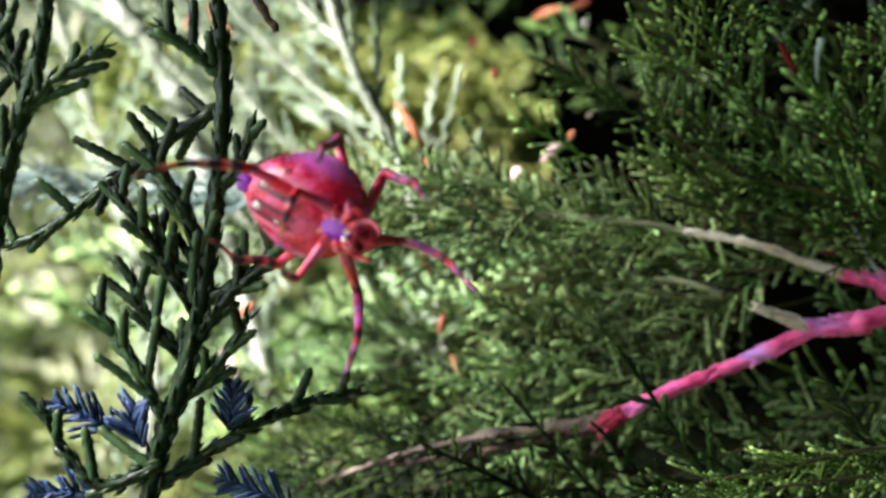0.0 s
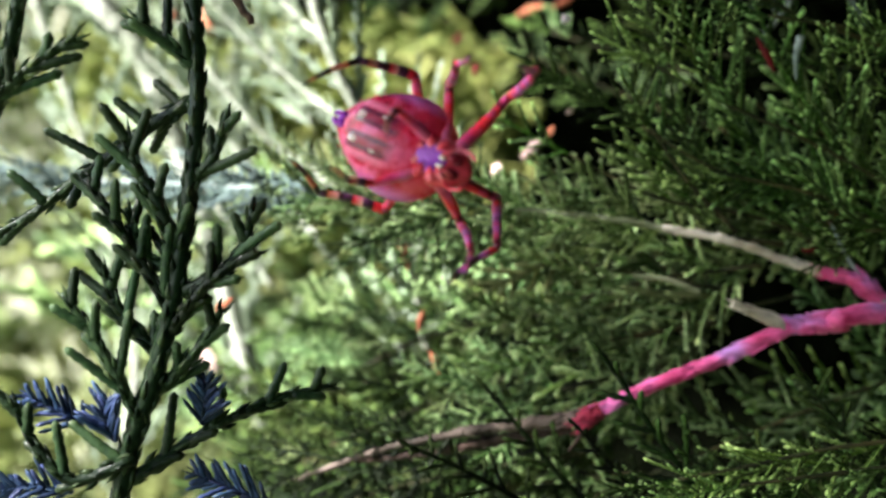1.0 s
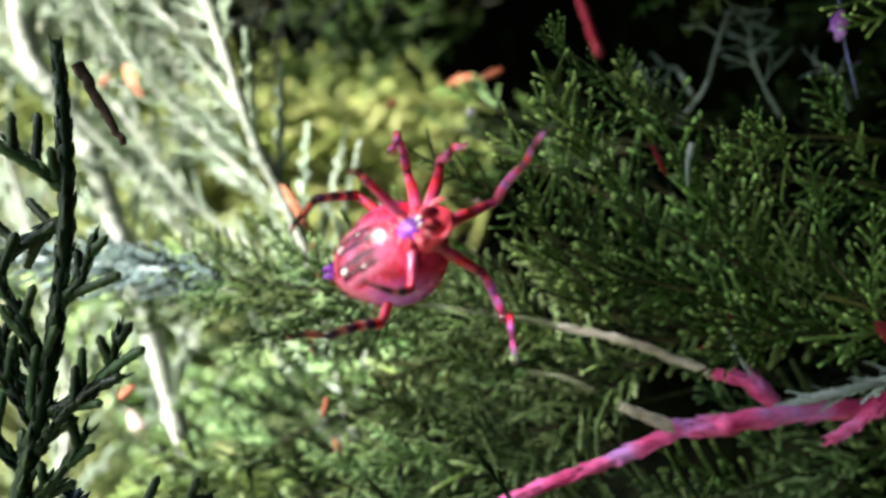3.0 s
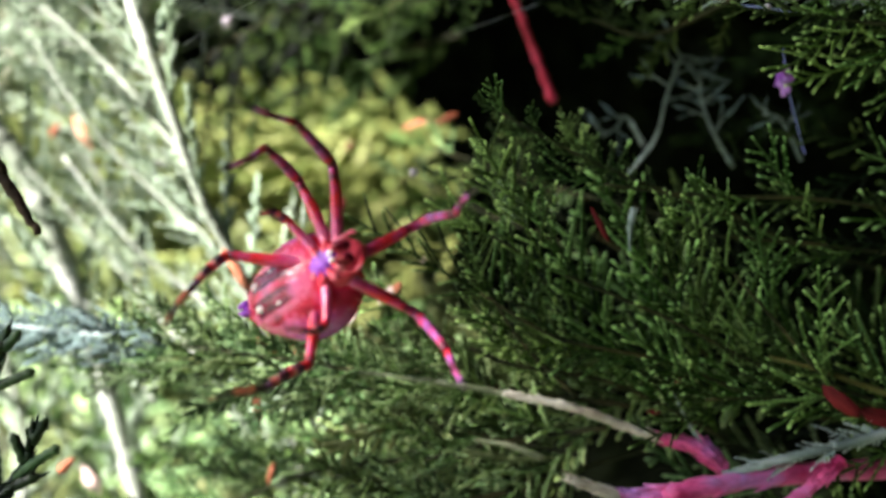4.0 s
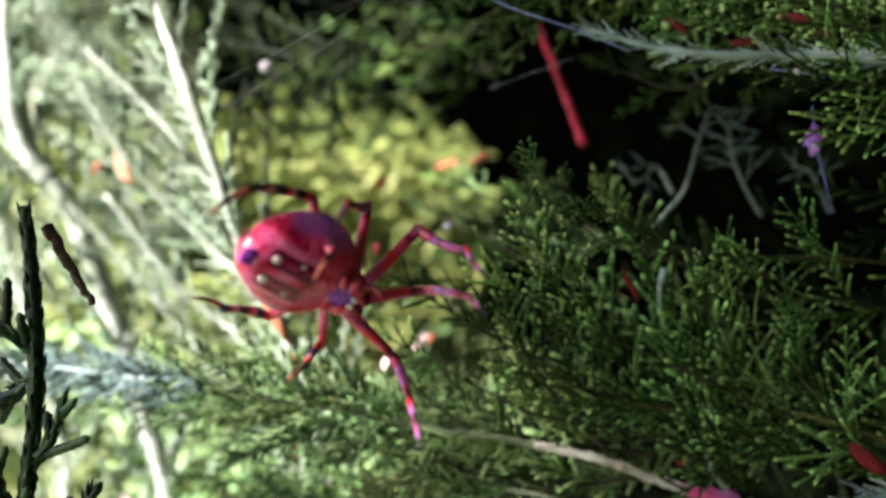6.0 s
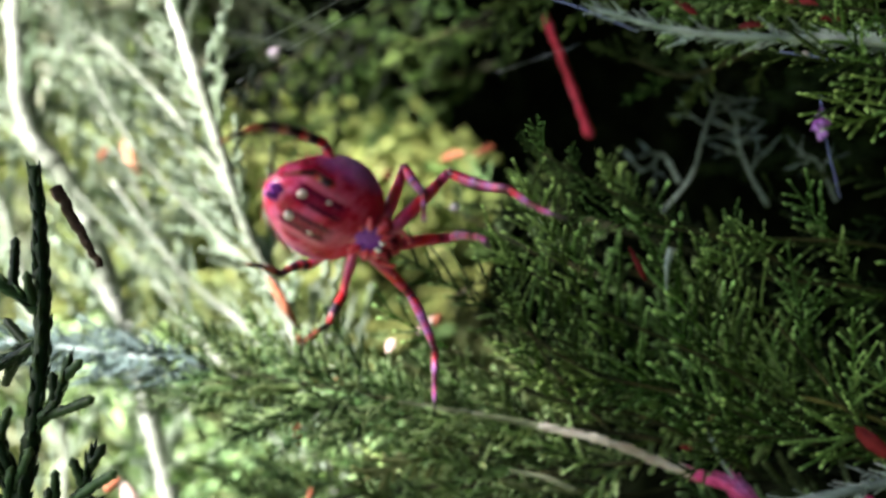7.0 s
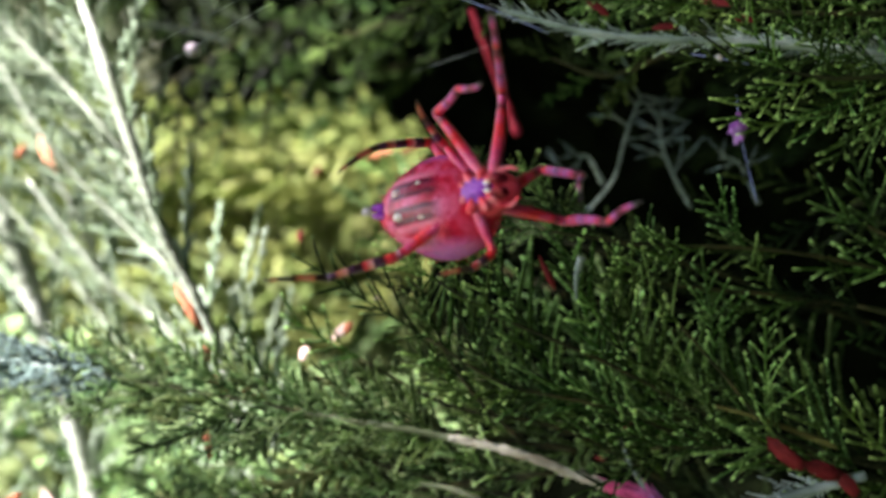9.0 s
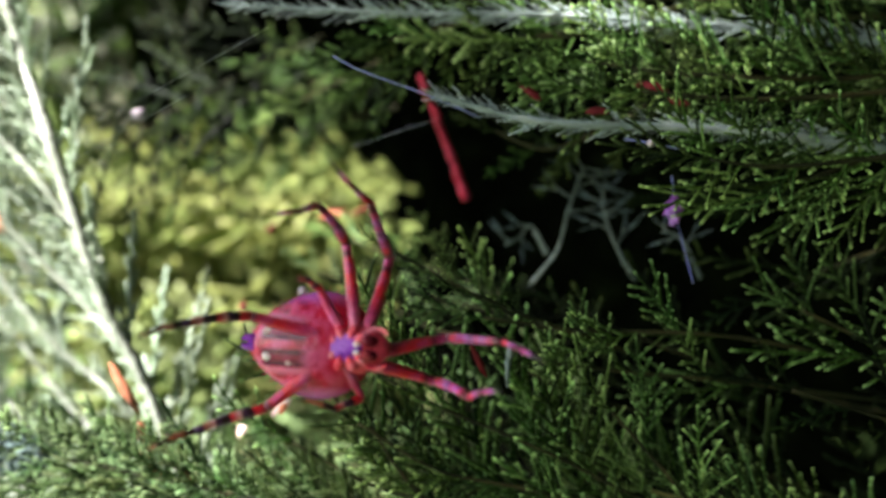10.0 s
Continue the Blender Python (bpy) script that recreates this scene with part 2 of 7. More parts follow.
def spray_mesh(name, seed, material, length=0.042, side=0.014, step=0.003, sub=0.0045, r=0.00055, droop=0.12, angle=48, sides=3, gap=3.4, loose=8):
    """A flat, feathery conifer spray along +x: axis, side twigs, and small twiglets along those."""
    rng, bm = random.Random(seed), bmesh.new()
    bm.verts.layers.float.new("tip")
    bend = rng.uniform(-0.12, 0.12)

    def axis(t):
        return Vector((length * t, length * bend * t * t, -length * droop * t * t))
    tube(bm, [axis(i / 10) for i in range(11)], [r * (1.15 if i % 2 else 0.8) * (1 - 0.4 * i / 10) for i in range(11)], 4)
    n = int(length / step)
    for i in range(1, n + 1):
        t = (i + rng.uniform(-0.3, 0.3)) / (n + 1)
        base = axis(t)
        reach = side * (1.0 - 0.78 * t ** 1.5) * (0.55 + 0.45 * min(1, t * 4)) * rng.uniform(0.6, 1.2)
        s = 1 if i % 2 else -1
        a = radians(angle + rng.uniform(-loose, loose)) * s
        d = Vector((math.cos(a), math.sin(a), rng.uniform(-0.25, 0.15)))
        tip = base + d * reach
        scaly(bm, base, tip, r, rng, sides, r * 2.6)
        m = int(reach / (r * gap))
        for j in range(1, m):
            q = j / m
            b0 = base.lerp(tip, q)
            l2 = sub * (1 - 0.5 * q) * rng.uniform(0.5, 1.3)
            s2 = 1 if j % 2 else -1
            a2 = a + radians(42 + rng.uniform(-10, 10)) * s2
            d2 = Vector((math.cos(a2), math.sin(a2), rng.uniform(-0.4, 0.4)))
            scaly(bm, b0, b0 + d2 * l2, r * 0.85, rng, 3, r * 3.0, 0.06)
    scaly(bm, axis(0.93), axis(1.0) + Vector((0.004, 0, 0)), r, rng, sides)
    me = bpy.data.meshes.new(name)
    bm.to_mesh(me)
    bm.free()
    for p in me.polygons:
        p.use_smooth = True
    me.materials.append(material)
    return me


def frond_mesh(name, seed, material, length, reach, step, r, angle=42, upper=1.2, bud=0.0015, droop=0.1, gap=3.3):
    """A frond along +x: long braided twigs stand off it like the teeth of a comb, each with short buds along it."""
    rng, bm = random.Random(seed), bmesh.new()
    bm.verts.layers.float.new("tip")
    bend = rng.uniform(-0.1, 0.14)

    def axis(t):
        return Vector((length * t, length * bend * t * t, -length * droop * t * t))
    scaly(bm, axis(0.0), axis(0.55), r * 0.95, rng, 4, r * 3.2, 0.02)
    scaly(bm, axis(0.5), axis(1.0) + Vector((reach * 0.35, 0, 0)), r, rng, 4, r * 2.5, 0.02)
    n = int(length / step)
    for i in range(1, n + 1):
        t = (i + rng.uniform(-0.7, 0.7)) / (n + 1)
        s = 1 if i % 2 else -1
        far = reach * (1.05 - 0.62 * t ** 1.4) * rng.uniform(0.45, 1.2) * (upper if s < 0 else 0.75)
        a = radians(angle + rng.uniform(-14, 14)) * s
        d = Vector((math.cos(a), math.sin(a), rng.uniform(-0.45, 0.4))).normalized()
        base = axis(t)
        tip = base + d * far
        scaly(bm, base, tip, r, rng, 4, r * 2.4, 0.14)
        m = int(far / (r * gap))
        for j in range(1, m):
            q = (j + rng.uniform(-0.25, 0.25)) / m
            a2 = a + radians(36 + rng.uniform(-9, 9)) * (1 if j % 2 else -1)
            d2 = Vector((math.cos(a2), math.sin(a2), rng.uniform(-0.5, 0.5)))
            b0 = base.lerp(tip, q)
            scaly(bm, b0, b0 + d2 * bud * (1.15 - 0.6 * q) * rng.uniform(0.5, 1.4), r * 0.82, rng, 3, r * 2.6, 0.05)
    me = bpy.data.meshes.new(name)
    bm.to_mesh(me)
    bm.free()
    for p in me.polygons:
        p.use_smooth = True
    me.materials.append(material)
    return me


def aim(place, heading, tilt, roll, size=1.0):
    """A spray at a place: heading degrees in the upright plane (0 to +x, 90 up), tilt towards +y, roll round its own axis."""
    h, k = radians(heading), radians(tilt)
    x = Vector((math.cos(h) * math.cos(k), math.sin(k), math.sin(h) * math.cos(k)))
    z = Vector((0, -1, 0))
    y = z.cross(x).normalized()
    z = x.cross(y)
    turn = Matrix((x, y, z)).transposed().to_4x4()
    return Matrix.Translation(place) @ turn @ Matrix.Rotation(radians(roll), 4, "X") @ Matrix.Diagonal((size, size, size, 1))


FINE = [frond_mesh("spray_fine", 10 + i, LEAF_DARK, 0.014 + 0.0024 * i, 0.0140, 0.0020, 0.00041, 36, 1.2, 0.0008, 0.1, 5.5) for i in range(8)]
NEEDLE = [frond_mesh("spray_needle", 40 + i, LEAF_NEEDLE, 0.018 + 0.004 * i, 0.0095, 0.0017, 0.00052, 38, 1.1, 0.0018, 0.12, 4.2) for i in range(5)]
FROST = [spray_mesh("spray_frosted", 24 + i, LEAF_FROST, 0.006 + 0.0015 * i, 0.0032, 0.0009, 0.0014, 0.00034, 0.1, 36, 4, 4.0, 10) for i in range(4)]
SILVER = [spray_mesh("spray_silver", 64 + i, LEAF_SILVER, 0.006 + 0.0015 * i, 0.0032, 0.0009, 0.0014, 0.00034, 0.1, 36, 4, 4.0, 10) for i in range(4)]
DEEP_SHADE = [spray_mesh("spray_deep_shade", 20 + i, LEAF_DEEP_SHADE, 0.022 + 0.003 * i, 0.009, 0.0024, 0.0024, 0.00055, 0.12, 40, 3, 5.0, 14) for i in range(3)]
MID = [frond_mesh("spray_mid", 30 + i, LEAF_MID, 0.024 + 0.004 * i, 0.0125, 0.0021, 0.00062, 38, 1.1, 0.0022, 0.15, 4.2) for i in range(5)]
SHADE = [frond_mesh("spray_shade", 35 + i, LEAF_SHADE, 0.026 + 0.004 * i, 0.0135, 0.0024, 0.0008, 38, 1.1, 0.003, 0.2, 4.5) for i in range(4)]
SUNNY = [frond_mesh("spray_sunny", 50 + i, LEAF_SUN, 0.042 + 0.007 * i, 0.022, 0.0050, 0.0014, 38, 1.1, 0.0065, 0.2, 3.8) for i in range(5)]
LIME = [frond_mesh("spray_lime", 55 + i, LEAF_LIME, 0.042 + 0.007 * i, 0.022, 0.0050, 0.0015, 38, 1.1, 0.0065, 0.2, 3.8) for i in range(4)]
PALE = [spray_mesh("spray_pale", 70 + i, LEAF_PALE, 0.05 + 0.006 * i, 0.02, 0.006, 0.007, 0.001) for i in range(3)]
GREEN = [frond_mesh("spray_green", 60 + i, LEAF_NEEDLE, 0.042 + 0.007 * i, 0.022, 0.0050, 0.0015, 38, 1.1, 0.0065, 0.2, 3.8) for i in range(3)]


# Dark hollows among the boughs, where no twig grows: x, z, width, height
HOLLOWS = [(0.0030, 1.2010, 0.0075, 0.0048), (0.0370, 1.2085, 0.0120, 0.0062), (0.0470, 1.2215, 0.0120, 0.0040), (0.0410, 1.1712, 0.0105, 0.0046), (0.0450, 1.1560, 0.0100, 0.0040), (0.0360, 1.1690, 0.0050, 0.0030)]


def in_hollow(p):
    return any(((p.x - x) / w) ** 2 + ((p.z - z) / h) ** 2 < 1 for x, z, w, h in HOLLOWS)


def bough(tree, points, r0, r1, bark, kinds, seed, spacing=0.006, spread=42, first=0.0, size=(0.8, 1.1), fan=12, label="", last=True, only=0, roll=16, lower=1.0):
    """A stem with sprays along both of its sides and one at its tip."""
    rng = random.Random(seed)
    thick = r0 > 0.00065
    pts = curve(points, 90 if thick else 24)
    bm = bmesh.new()
    tube(bm, pts, [(r0 + (r1 - r0) * i / len(pts)) * (1 + 0.22 * noise.noise(Vector((i * 0.21, seed * 3.7, 0))) + 0.10 * noise.noise(Vector((i * 0.7, seed, 4)))) for i in range(len(pts))], 10)
    if thick:
        for v in bm.verts:
            v.co += Vector((rng.uniform(-1, 1), rng.uniform(-1, 1), rng.uniform(-1, 1))) * r0 * 0.11
    if thick and not kinds:
        for _ in range(70):
            k = rng.randrange(2, len(pts) - 6)
            d = (pts[k + 1] - pts[k]).normalized()
            out = d.cross(Vector((rng.uniform(-1, 1), rng.uniform(-1, 1), rng.uniform(-1, 1)))).normalized()
            r = r0 + (r1 - r0) * k / len(pts)
            long = r * rng.uniform(1.6, 3.6)
            foot = pts[k] + out * r * 0.75
            tube(bm, [foot, foot + d * long * 0.5 + out * r * 0.28, foot + d * long + out * r * rng.uniform(0.15, 0.75)], [r * 0.22, r * 0.19, r * 0.04], 5)
    stem = part("bough", bm, bark, tree, label)
    total = sum((b - a).length for a, b in zip(pts, pts[1:]))
    if not kinds:
        return stem
    run, want, s = 0.0, total * first + spacing * 0.5, only or 1
    for a, b in zip(pts, pts[1:]):
        seg = (b - a).length
        while want <= run + seg:
            p = a.lerp(b, (want - run) / seg)
            d = (b - a).normalized()
            head = math.degrees(math.atan2(d.z, d.x)) + s * (spread * (lower if s > 0 else 1.0) + rng.uniform(-9, 9))
            k = rng.uniform(*size) * (1.05 - 0.35 * want / total)
            at, kind = aim(p, head, rng.uniform(-fan, fan), rng.uniform(-roll, roll), k), rng.choice(kinds)
            if not any(in_hollow(at @ Vector((x, 0, 0))) for x in (0.004, 0.010, 0.016)):
                share("spray", kind, stem, at)
            s, want = only or -s, want + spacing * rng.uniform(0.7, 1.3)
        run += seg
    if last:
        d = (pts[-1] - pts[-2]).normalized()
        share("spray", rng.choice(kinds), stem, aim(pts[-1], math.degrees(math.atan2(d.z, d.x)), 0, rng.uniform(-20, 20), size[0]))
    return stem


def scatter(stem, kinds, n, low, high, heading, seed, size=(0.8, 1.2), fan=30, turn=35):
    """Sprays of a crown filled in between two corners."""
    rng = random.Random(seed)
    for _ in range(n):
        p = Vector([rng.uniform(a, b) for a, b in zip(low, high)])
        share("spray", rng.choice(kinds), stem, aim(p, heading + rng.uniform(-turn, turn), rng.uniform(-fan, fan), rng.uniform(-60, 60), rng.uniform(*size)))


# ---- ground and distance ----
def ground_material():
    m, n, l, b = base_material("grass_ground")
    col = ramp(n, l, grain(n, l, 6, 8), [(0.3, (0.02, 0.035, 0.01)), (0.55, (0.045, 0.07, 0.02)), (0.75, (0.08, 0.10, 0.035))])
    l.new(col, b.inputs["Base Color"])
    b.inputs["Roughness"].default_value = 0.9
    return m


bm = bmesh.new()
bmesh.ops.create_grid(bm, x_segments=40, y_segments=40, size=60)
for v in bm.verts:
    v.co.z = 0.02 * noise.noise(v.co * 0.4)
ground = tagged(link_mesh("ground", bm, ground_material()), "short green lawn reaching to the horizon", "ground", kind="structure")


def hedge_material(name, stops, scale):
    m, n, l, b = base_material(name)
    f = grain(n, l, scale, 6)
    l.new(ramp(n, l, f, stops), b.inputs["Base Color"])
    b.inputs["Roughness"].default_value = 0.9
    b.inputs["Specular IOR Level"].default_value = 0.03
    bump(n, l, f, b, 1.0, 0.02)
    return m


def far_hedge(name, x0, x1, y, depth, height, mats, label, bumpy, seed, lean=0.0):
    """A clipped, uneven hedge with rounded shoulders: green outside, the path side painted near-black as shade on the
    dark ones.
    """
    bm = bmesh.new()
    bmesh.ops.create_cube(bm, size=1.0)
    bmesh.ops.subdivide_edges(bm, edges=bm.edges[:], cuts=34, use_grid_fill=True)
    bm.normal_update()
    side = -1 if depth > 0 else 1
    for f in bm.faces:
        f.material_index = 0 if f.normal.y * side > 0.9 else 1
    for v in bm.verts:
        u, w, h = v.co.x, v.co.y * (1 if depth > 0 else -1), v.co.z + 0.5
        inset = 0.12 * max(0, h - 0.9) / 0.1
        z = height * h
        p = Vector((u * (x1 - x0) * 9 + seed, w * 9 * abs(depth), z * 9))
        rough = bumpy * (noise.noise(p) + 0.6 * noise.noise(p * 2.7))
        x = (x0 + x1) / 2 + (x1 - x0) * u * (1 - inset * 0.3) + rough * u * 2
        if u < -0.45:
            x -= lean * min(1, max(0, (z - 1.27) / 0.06))
        v.co = (x, y + depth * (0.5 + w) + side * inset * (-1 if w < 0 else 1) * 0.5 * abs(depth) + rough, z + rough * max(0, h - 0.9) * 8)
    return tagged(link_mesh(name, bm, mats), label, "hedge", kind="structure")


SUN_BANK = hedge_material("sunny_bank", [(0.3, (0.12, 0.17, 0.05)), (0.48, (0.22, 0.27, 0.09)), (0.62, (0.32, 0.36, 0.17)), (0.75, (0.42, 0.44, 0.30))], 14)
# Near-black: the unlit depth of the hedge is put into the colour
SHADE_BANK = hedge_material("shade_bank", [(0.35, (0.001, 0.0015, 0.0005)), (0.55, (0.002, 0.003, 0.001)), (0.75, (0.008, 0.012, 0.004))], 60)
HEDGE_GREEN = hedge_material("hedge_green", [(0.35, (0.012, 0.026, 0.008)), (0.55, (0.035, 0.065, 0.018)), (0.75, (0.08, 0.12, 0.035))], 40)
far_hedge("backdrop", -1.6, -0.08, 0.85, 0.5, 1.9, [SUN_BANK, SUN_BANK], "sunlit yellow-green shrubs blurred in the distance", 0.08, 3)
far_hedge("backdrop", -0.14, 1.3, 0.56, 0.9, 2.2, [SHADE_BANK, HEDGE_GREEN], "conifer hedge behind the boughs, its deep shade painted near-black", 0.03, 8, 0.07)

# Unseen hedges behind and beside the camera, added to block sky light
far_hedge("backdrop", -0.3, 2.4, -0.8, -0.6, 2.9, [SHADE_BANK, HEDGE_GREEN], "unseen dark hedge added behind the camera to block sky light", 0.05, 15)
side_blocker = far_hedge("backdrop", -0.7, 0.9, 0.0, -0.5, 2.9, [SHADE_BANK, HEDGE_GREEN], "unseen dark hedge added at the right to block sky light", 0.04, 21)
side_blocker.matrix_world = Matrix.Translation((0.62, 0, 0)) @ Matrix.Rotation(radians(90), 4, "Z")

# ---- the conifer ----
conifer = thing("conifer_tree", (0.42, 0.33, 0), "green conifer with pink-barked boughs and feathery sprays", "tree")
bm = bmesh.new()
rng = random.Random(4)
trunk_line = curve([(0.42, 0.33, -0.02), (0.425, 0.335, 0.7), (0.41, 0.33, 1.4), (0.42, 0.34, 2.1)], 24)
tube(bm, trunk_line, knobbly(len(trunk_line), 0.045, 0.025, 0.08, rng), 12)
part("trunk", bm, BARK_PALE, conifer)

# The pink-barked bough, its fork and stubs
bough(conifer, [(0.41, 0.33, 1.22), (0.16, 0.19, 1.174), (0.0541, 0.1513, 1.1684), (0.0429, 0.1504, 1.1665), (0.0343, 0.1504, 1.1659)], 0.0018, 0.0014, BARK_PINK, [], 1, label="pink, rough-barked bough with purple patches")
bough(conifer, [(0.0357, 0.1504, 1.1659), (0.0258, 0.1504, 1.1614), (0.0159, 0.1504, 1.1575), (0.0087, 0.1505, 1.1545), (0.0030, 0.1515, 1.1515)], 0.00122, 0.0009, BARK_PINK, [], 2, label="slim pink-barked bough")
bough(conifer, [(0.0046, 0.1513, 1.1520), (-0.0020, 0.1520, 1.1508), (-0.0100, 0.1535, 1.1498), (-0.0180, 0.1550, 1.1484)], 0.0012, 0.0008, BARK_BROWN, [], 3, label="brown, weathered end of the bough")
bough(conifer, [(-0.0160, 0.1548, 1.1487), (-0.0296, 0.1576, 1.1454), (-0.0453, 0.1616, 1.1394)], 0.0007, 0.0004, BARK_BROWN, DEEP_SHADE, 14, 0.004, 40, 0.0, (0.6, 0.9))
# Dark strip standing in for the shaded underside of the brown end
bough(conifer, [(0.0010, 0.1525, 1.1496), (-0.0090, 0.1545, 1.1478), (-0.0210, 0.1565, 1.1452), (-0.0340, 0.1590, 1.1432)], 0.0009, 0.0006, BARK_DARK, [], 15, label="dark strip added as the shade under the bough")
bough(conifer, [(0.0352, 0.1504, 1.1655), (0.0309, 0.1494, 1.1676), (0.0260, 0.1493, 1.1696)], 0.0010, 0.0006, BARK_PALE, [], 4, label="broken pale stub of a twig")
bough(conifer, [(0.0054, 0.1511, 1.1526), (0.0042, 0.1511, 1.1520), (0.0028, 0.1511, 1.1512)], 0.0014, 0.0011, BARK_RED, [], 109, label="dark red collar where the bough died back")
bough(conifer, [(0.0036, 0.1508, 1.1512), (0.0022, 0.1508, 1.1488), (0.0003, 0.1510, 1.1462)], 0.0004, 0.0002, BARK_DARK, [], 110)
bough(conifer, [(0.0230, 0.1563, 1.1711), (0.0174, 0.1563, 1.1733), (0.0120, 0.1573, 1.1740)], 0.00055, 0.0004, BARK_CREAM, [], 5)
bough(conifer, [(0.0519, 0.1543, 1.1696), (0.0482, 0.1542, 1.1728), (0.0420, 0.1552, 1.1744)], 0.0014, 0.0008, BARK_PINK, [], 6, label="pink side bough")
bough(conifer, [(0.0438, 0.1552, 1.1738), (0.0366, 0.1551, 1.1763), (0.0275, 0.1550, 1.1796), (0.0166, 0.1560, 1.1818)], 0.0008, 0.00065, BARK_PALE, [], 7, label="bare pale limb")
bough(conifer, [(0.0180, 0.1560, 1.1815), (0.0111, 0.1559, 1.1829), (0.0019, 0.1569, 1.1842), (-0.0075, 0.1588, 1.1853)], 0.0006, 0.0004, BARK_CREAM, MID, 11, 0.0022, 30, 0.0, (0.35, 0.6), 22, last=False, roll=40, label="grey-green limb going over into a frond")
bough(conifer, [(-0.0070, 0.1588, 1.1852), (-0.0214, 0.1638, 1.1870), (-0.0461, 0.1726, 1.1895)], 0.0004, 0.0003, BARK_TWIG, NEEDLE + MID[:2], 8, 0.0017, 34, 0.0, (0.4, 0.72), 22, roll=40)
bough(conifer, [(0.0060, 0.1640, 1.1800), (-0.0160, 0.1680, 1.1822), (-0.0400, 0.1750, 1.1835), (-0.0560, 0.1800, 1.1838)], 0.0004, 0.0003, BARK_TWIG, NEEDLE, 12, 0.0028, 36, 0.0, (0.45, 0.8), 22, roll=40)
bough(conifer, [(-0.0400, 0.1712, 1.1890), (-0.0729, 0.1805, 1.1917), (-0.1109, 0.1903, 1.1938)], 0.0005, 0.0004, BARK_GREY, FROST, 18, 0.0012, 24, 0.0, (0.8, 1.3), 25, roll=40, label="pale blue-grey frond")
bough(conifer, [(0.0821, 0.1513, 1.1772), (0.0692, 0.1503, 1.1740), (0.0594, 0.1503, 1.1717), (0.0509, 0.1513, 1.1692)], 0.0008, 0.0007, BARK_GREY, SILVER, 9, 0.0012, 26, 0.0, (0.3, 0.6), 30, last=False, roll=60, label="grey, lichened side limb")
bough(conifer, [(0.0692, 0.1503, 1.1715), (0.0661, 0.1493, 1.1695), (0.0616, 0.1493, 1.1660), (0.0590, 0.1493, 1.1647)], 0.0012, 0.0006, BARK_PINK, [], 10)

bough(conifer, [(0.0486, 0.1545, 1.1735), (0.0458, 0.1545, 1.1780), (0.0440, 0.1550, 1.1828)], 0.0004, 0.00025, BARK_GREY, [], 106, label="thin bare grey twig")
bough(conifer, [(0.0790, 0.1535, 1.1812), (0.0733, 0.1535, 1.1832), (0.0660, 0.1540, 1.1858), (0.0596, 0.1550, 1.1874)], 0.00055, 0.0003, BARK_OLIVE, [], 107, label="olive, half-woody twig")

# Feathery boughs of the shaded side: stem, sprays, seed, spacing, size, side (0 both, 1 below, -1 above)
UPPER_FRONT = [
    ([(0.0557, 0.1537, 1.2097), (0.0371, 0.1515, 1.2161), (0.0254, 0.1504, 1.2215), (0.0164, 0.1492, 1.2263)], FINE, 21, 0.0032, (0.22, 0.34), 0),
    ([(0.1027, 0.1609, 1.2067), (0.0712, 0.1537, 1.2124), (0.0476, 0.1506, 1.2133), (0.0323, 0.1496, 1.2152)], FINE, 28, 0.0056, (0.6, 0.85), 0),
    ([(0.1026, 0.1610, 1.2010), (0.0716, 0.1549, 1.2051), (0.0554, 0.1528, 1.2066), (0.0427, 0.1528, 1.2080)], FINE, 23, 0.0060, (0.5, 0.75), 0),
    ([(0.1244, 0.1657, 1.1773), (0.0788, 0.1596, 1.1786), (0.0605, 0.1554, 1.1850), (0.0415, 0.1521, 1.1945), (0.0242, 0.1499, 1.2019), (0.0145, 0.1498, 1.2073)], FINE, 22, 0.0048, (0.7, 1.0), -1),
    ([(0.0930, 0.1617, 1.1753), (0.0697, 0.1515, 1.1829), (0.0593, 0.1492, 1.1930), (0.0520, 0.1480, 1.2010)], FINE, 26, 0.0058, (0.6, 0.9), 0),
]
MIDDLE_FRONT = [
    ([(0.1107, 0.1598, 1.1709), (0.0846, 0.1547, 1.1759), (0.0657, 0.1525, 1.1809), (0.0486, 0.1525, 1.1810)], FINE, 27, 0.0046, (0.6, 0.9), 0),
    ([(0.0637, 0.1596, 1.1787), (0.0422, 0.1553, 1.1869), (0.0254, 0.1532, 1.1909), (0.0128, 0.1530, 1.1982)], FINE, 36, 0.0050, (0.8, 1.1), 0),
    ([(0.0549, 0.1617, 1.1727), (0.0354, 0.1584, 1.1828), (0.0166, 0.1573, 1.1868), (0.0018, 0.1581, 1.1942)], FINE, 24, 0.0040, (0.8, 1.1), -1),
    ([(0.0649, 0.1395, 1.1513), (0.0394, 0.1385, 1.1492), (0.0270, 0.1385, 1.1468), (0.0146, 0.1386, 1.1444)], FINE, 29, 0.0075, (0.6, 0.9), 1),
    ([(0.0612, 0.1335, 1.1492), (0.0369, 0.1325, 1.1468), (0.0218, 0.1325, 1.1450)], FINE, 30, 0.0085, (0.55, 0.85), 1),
]
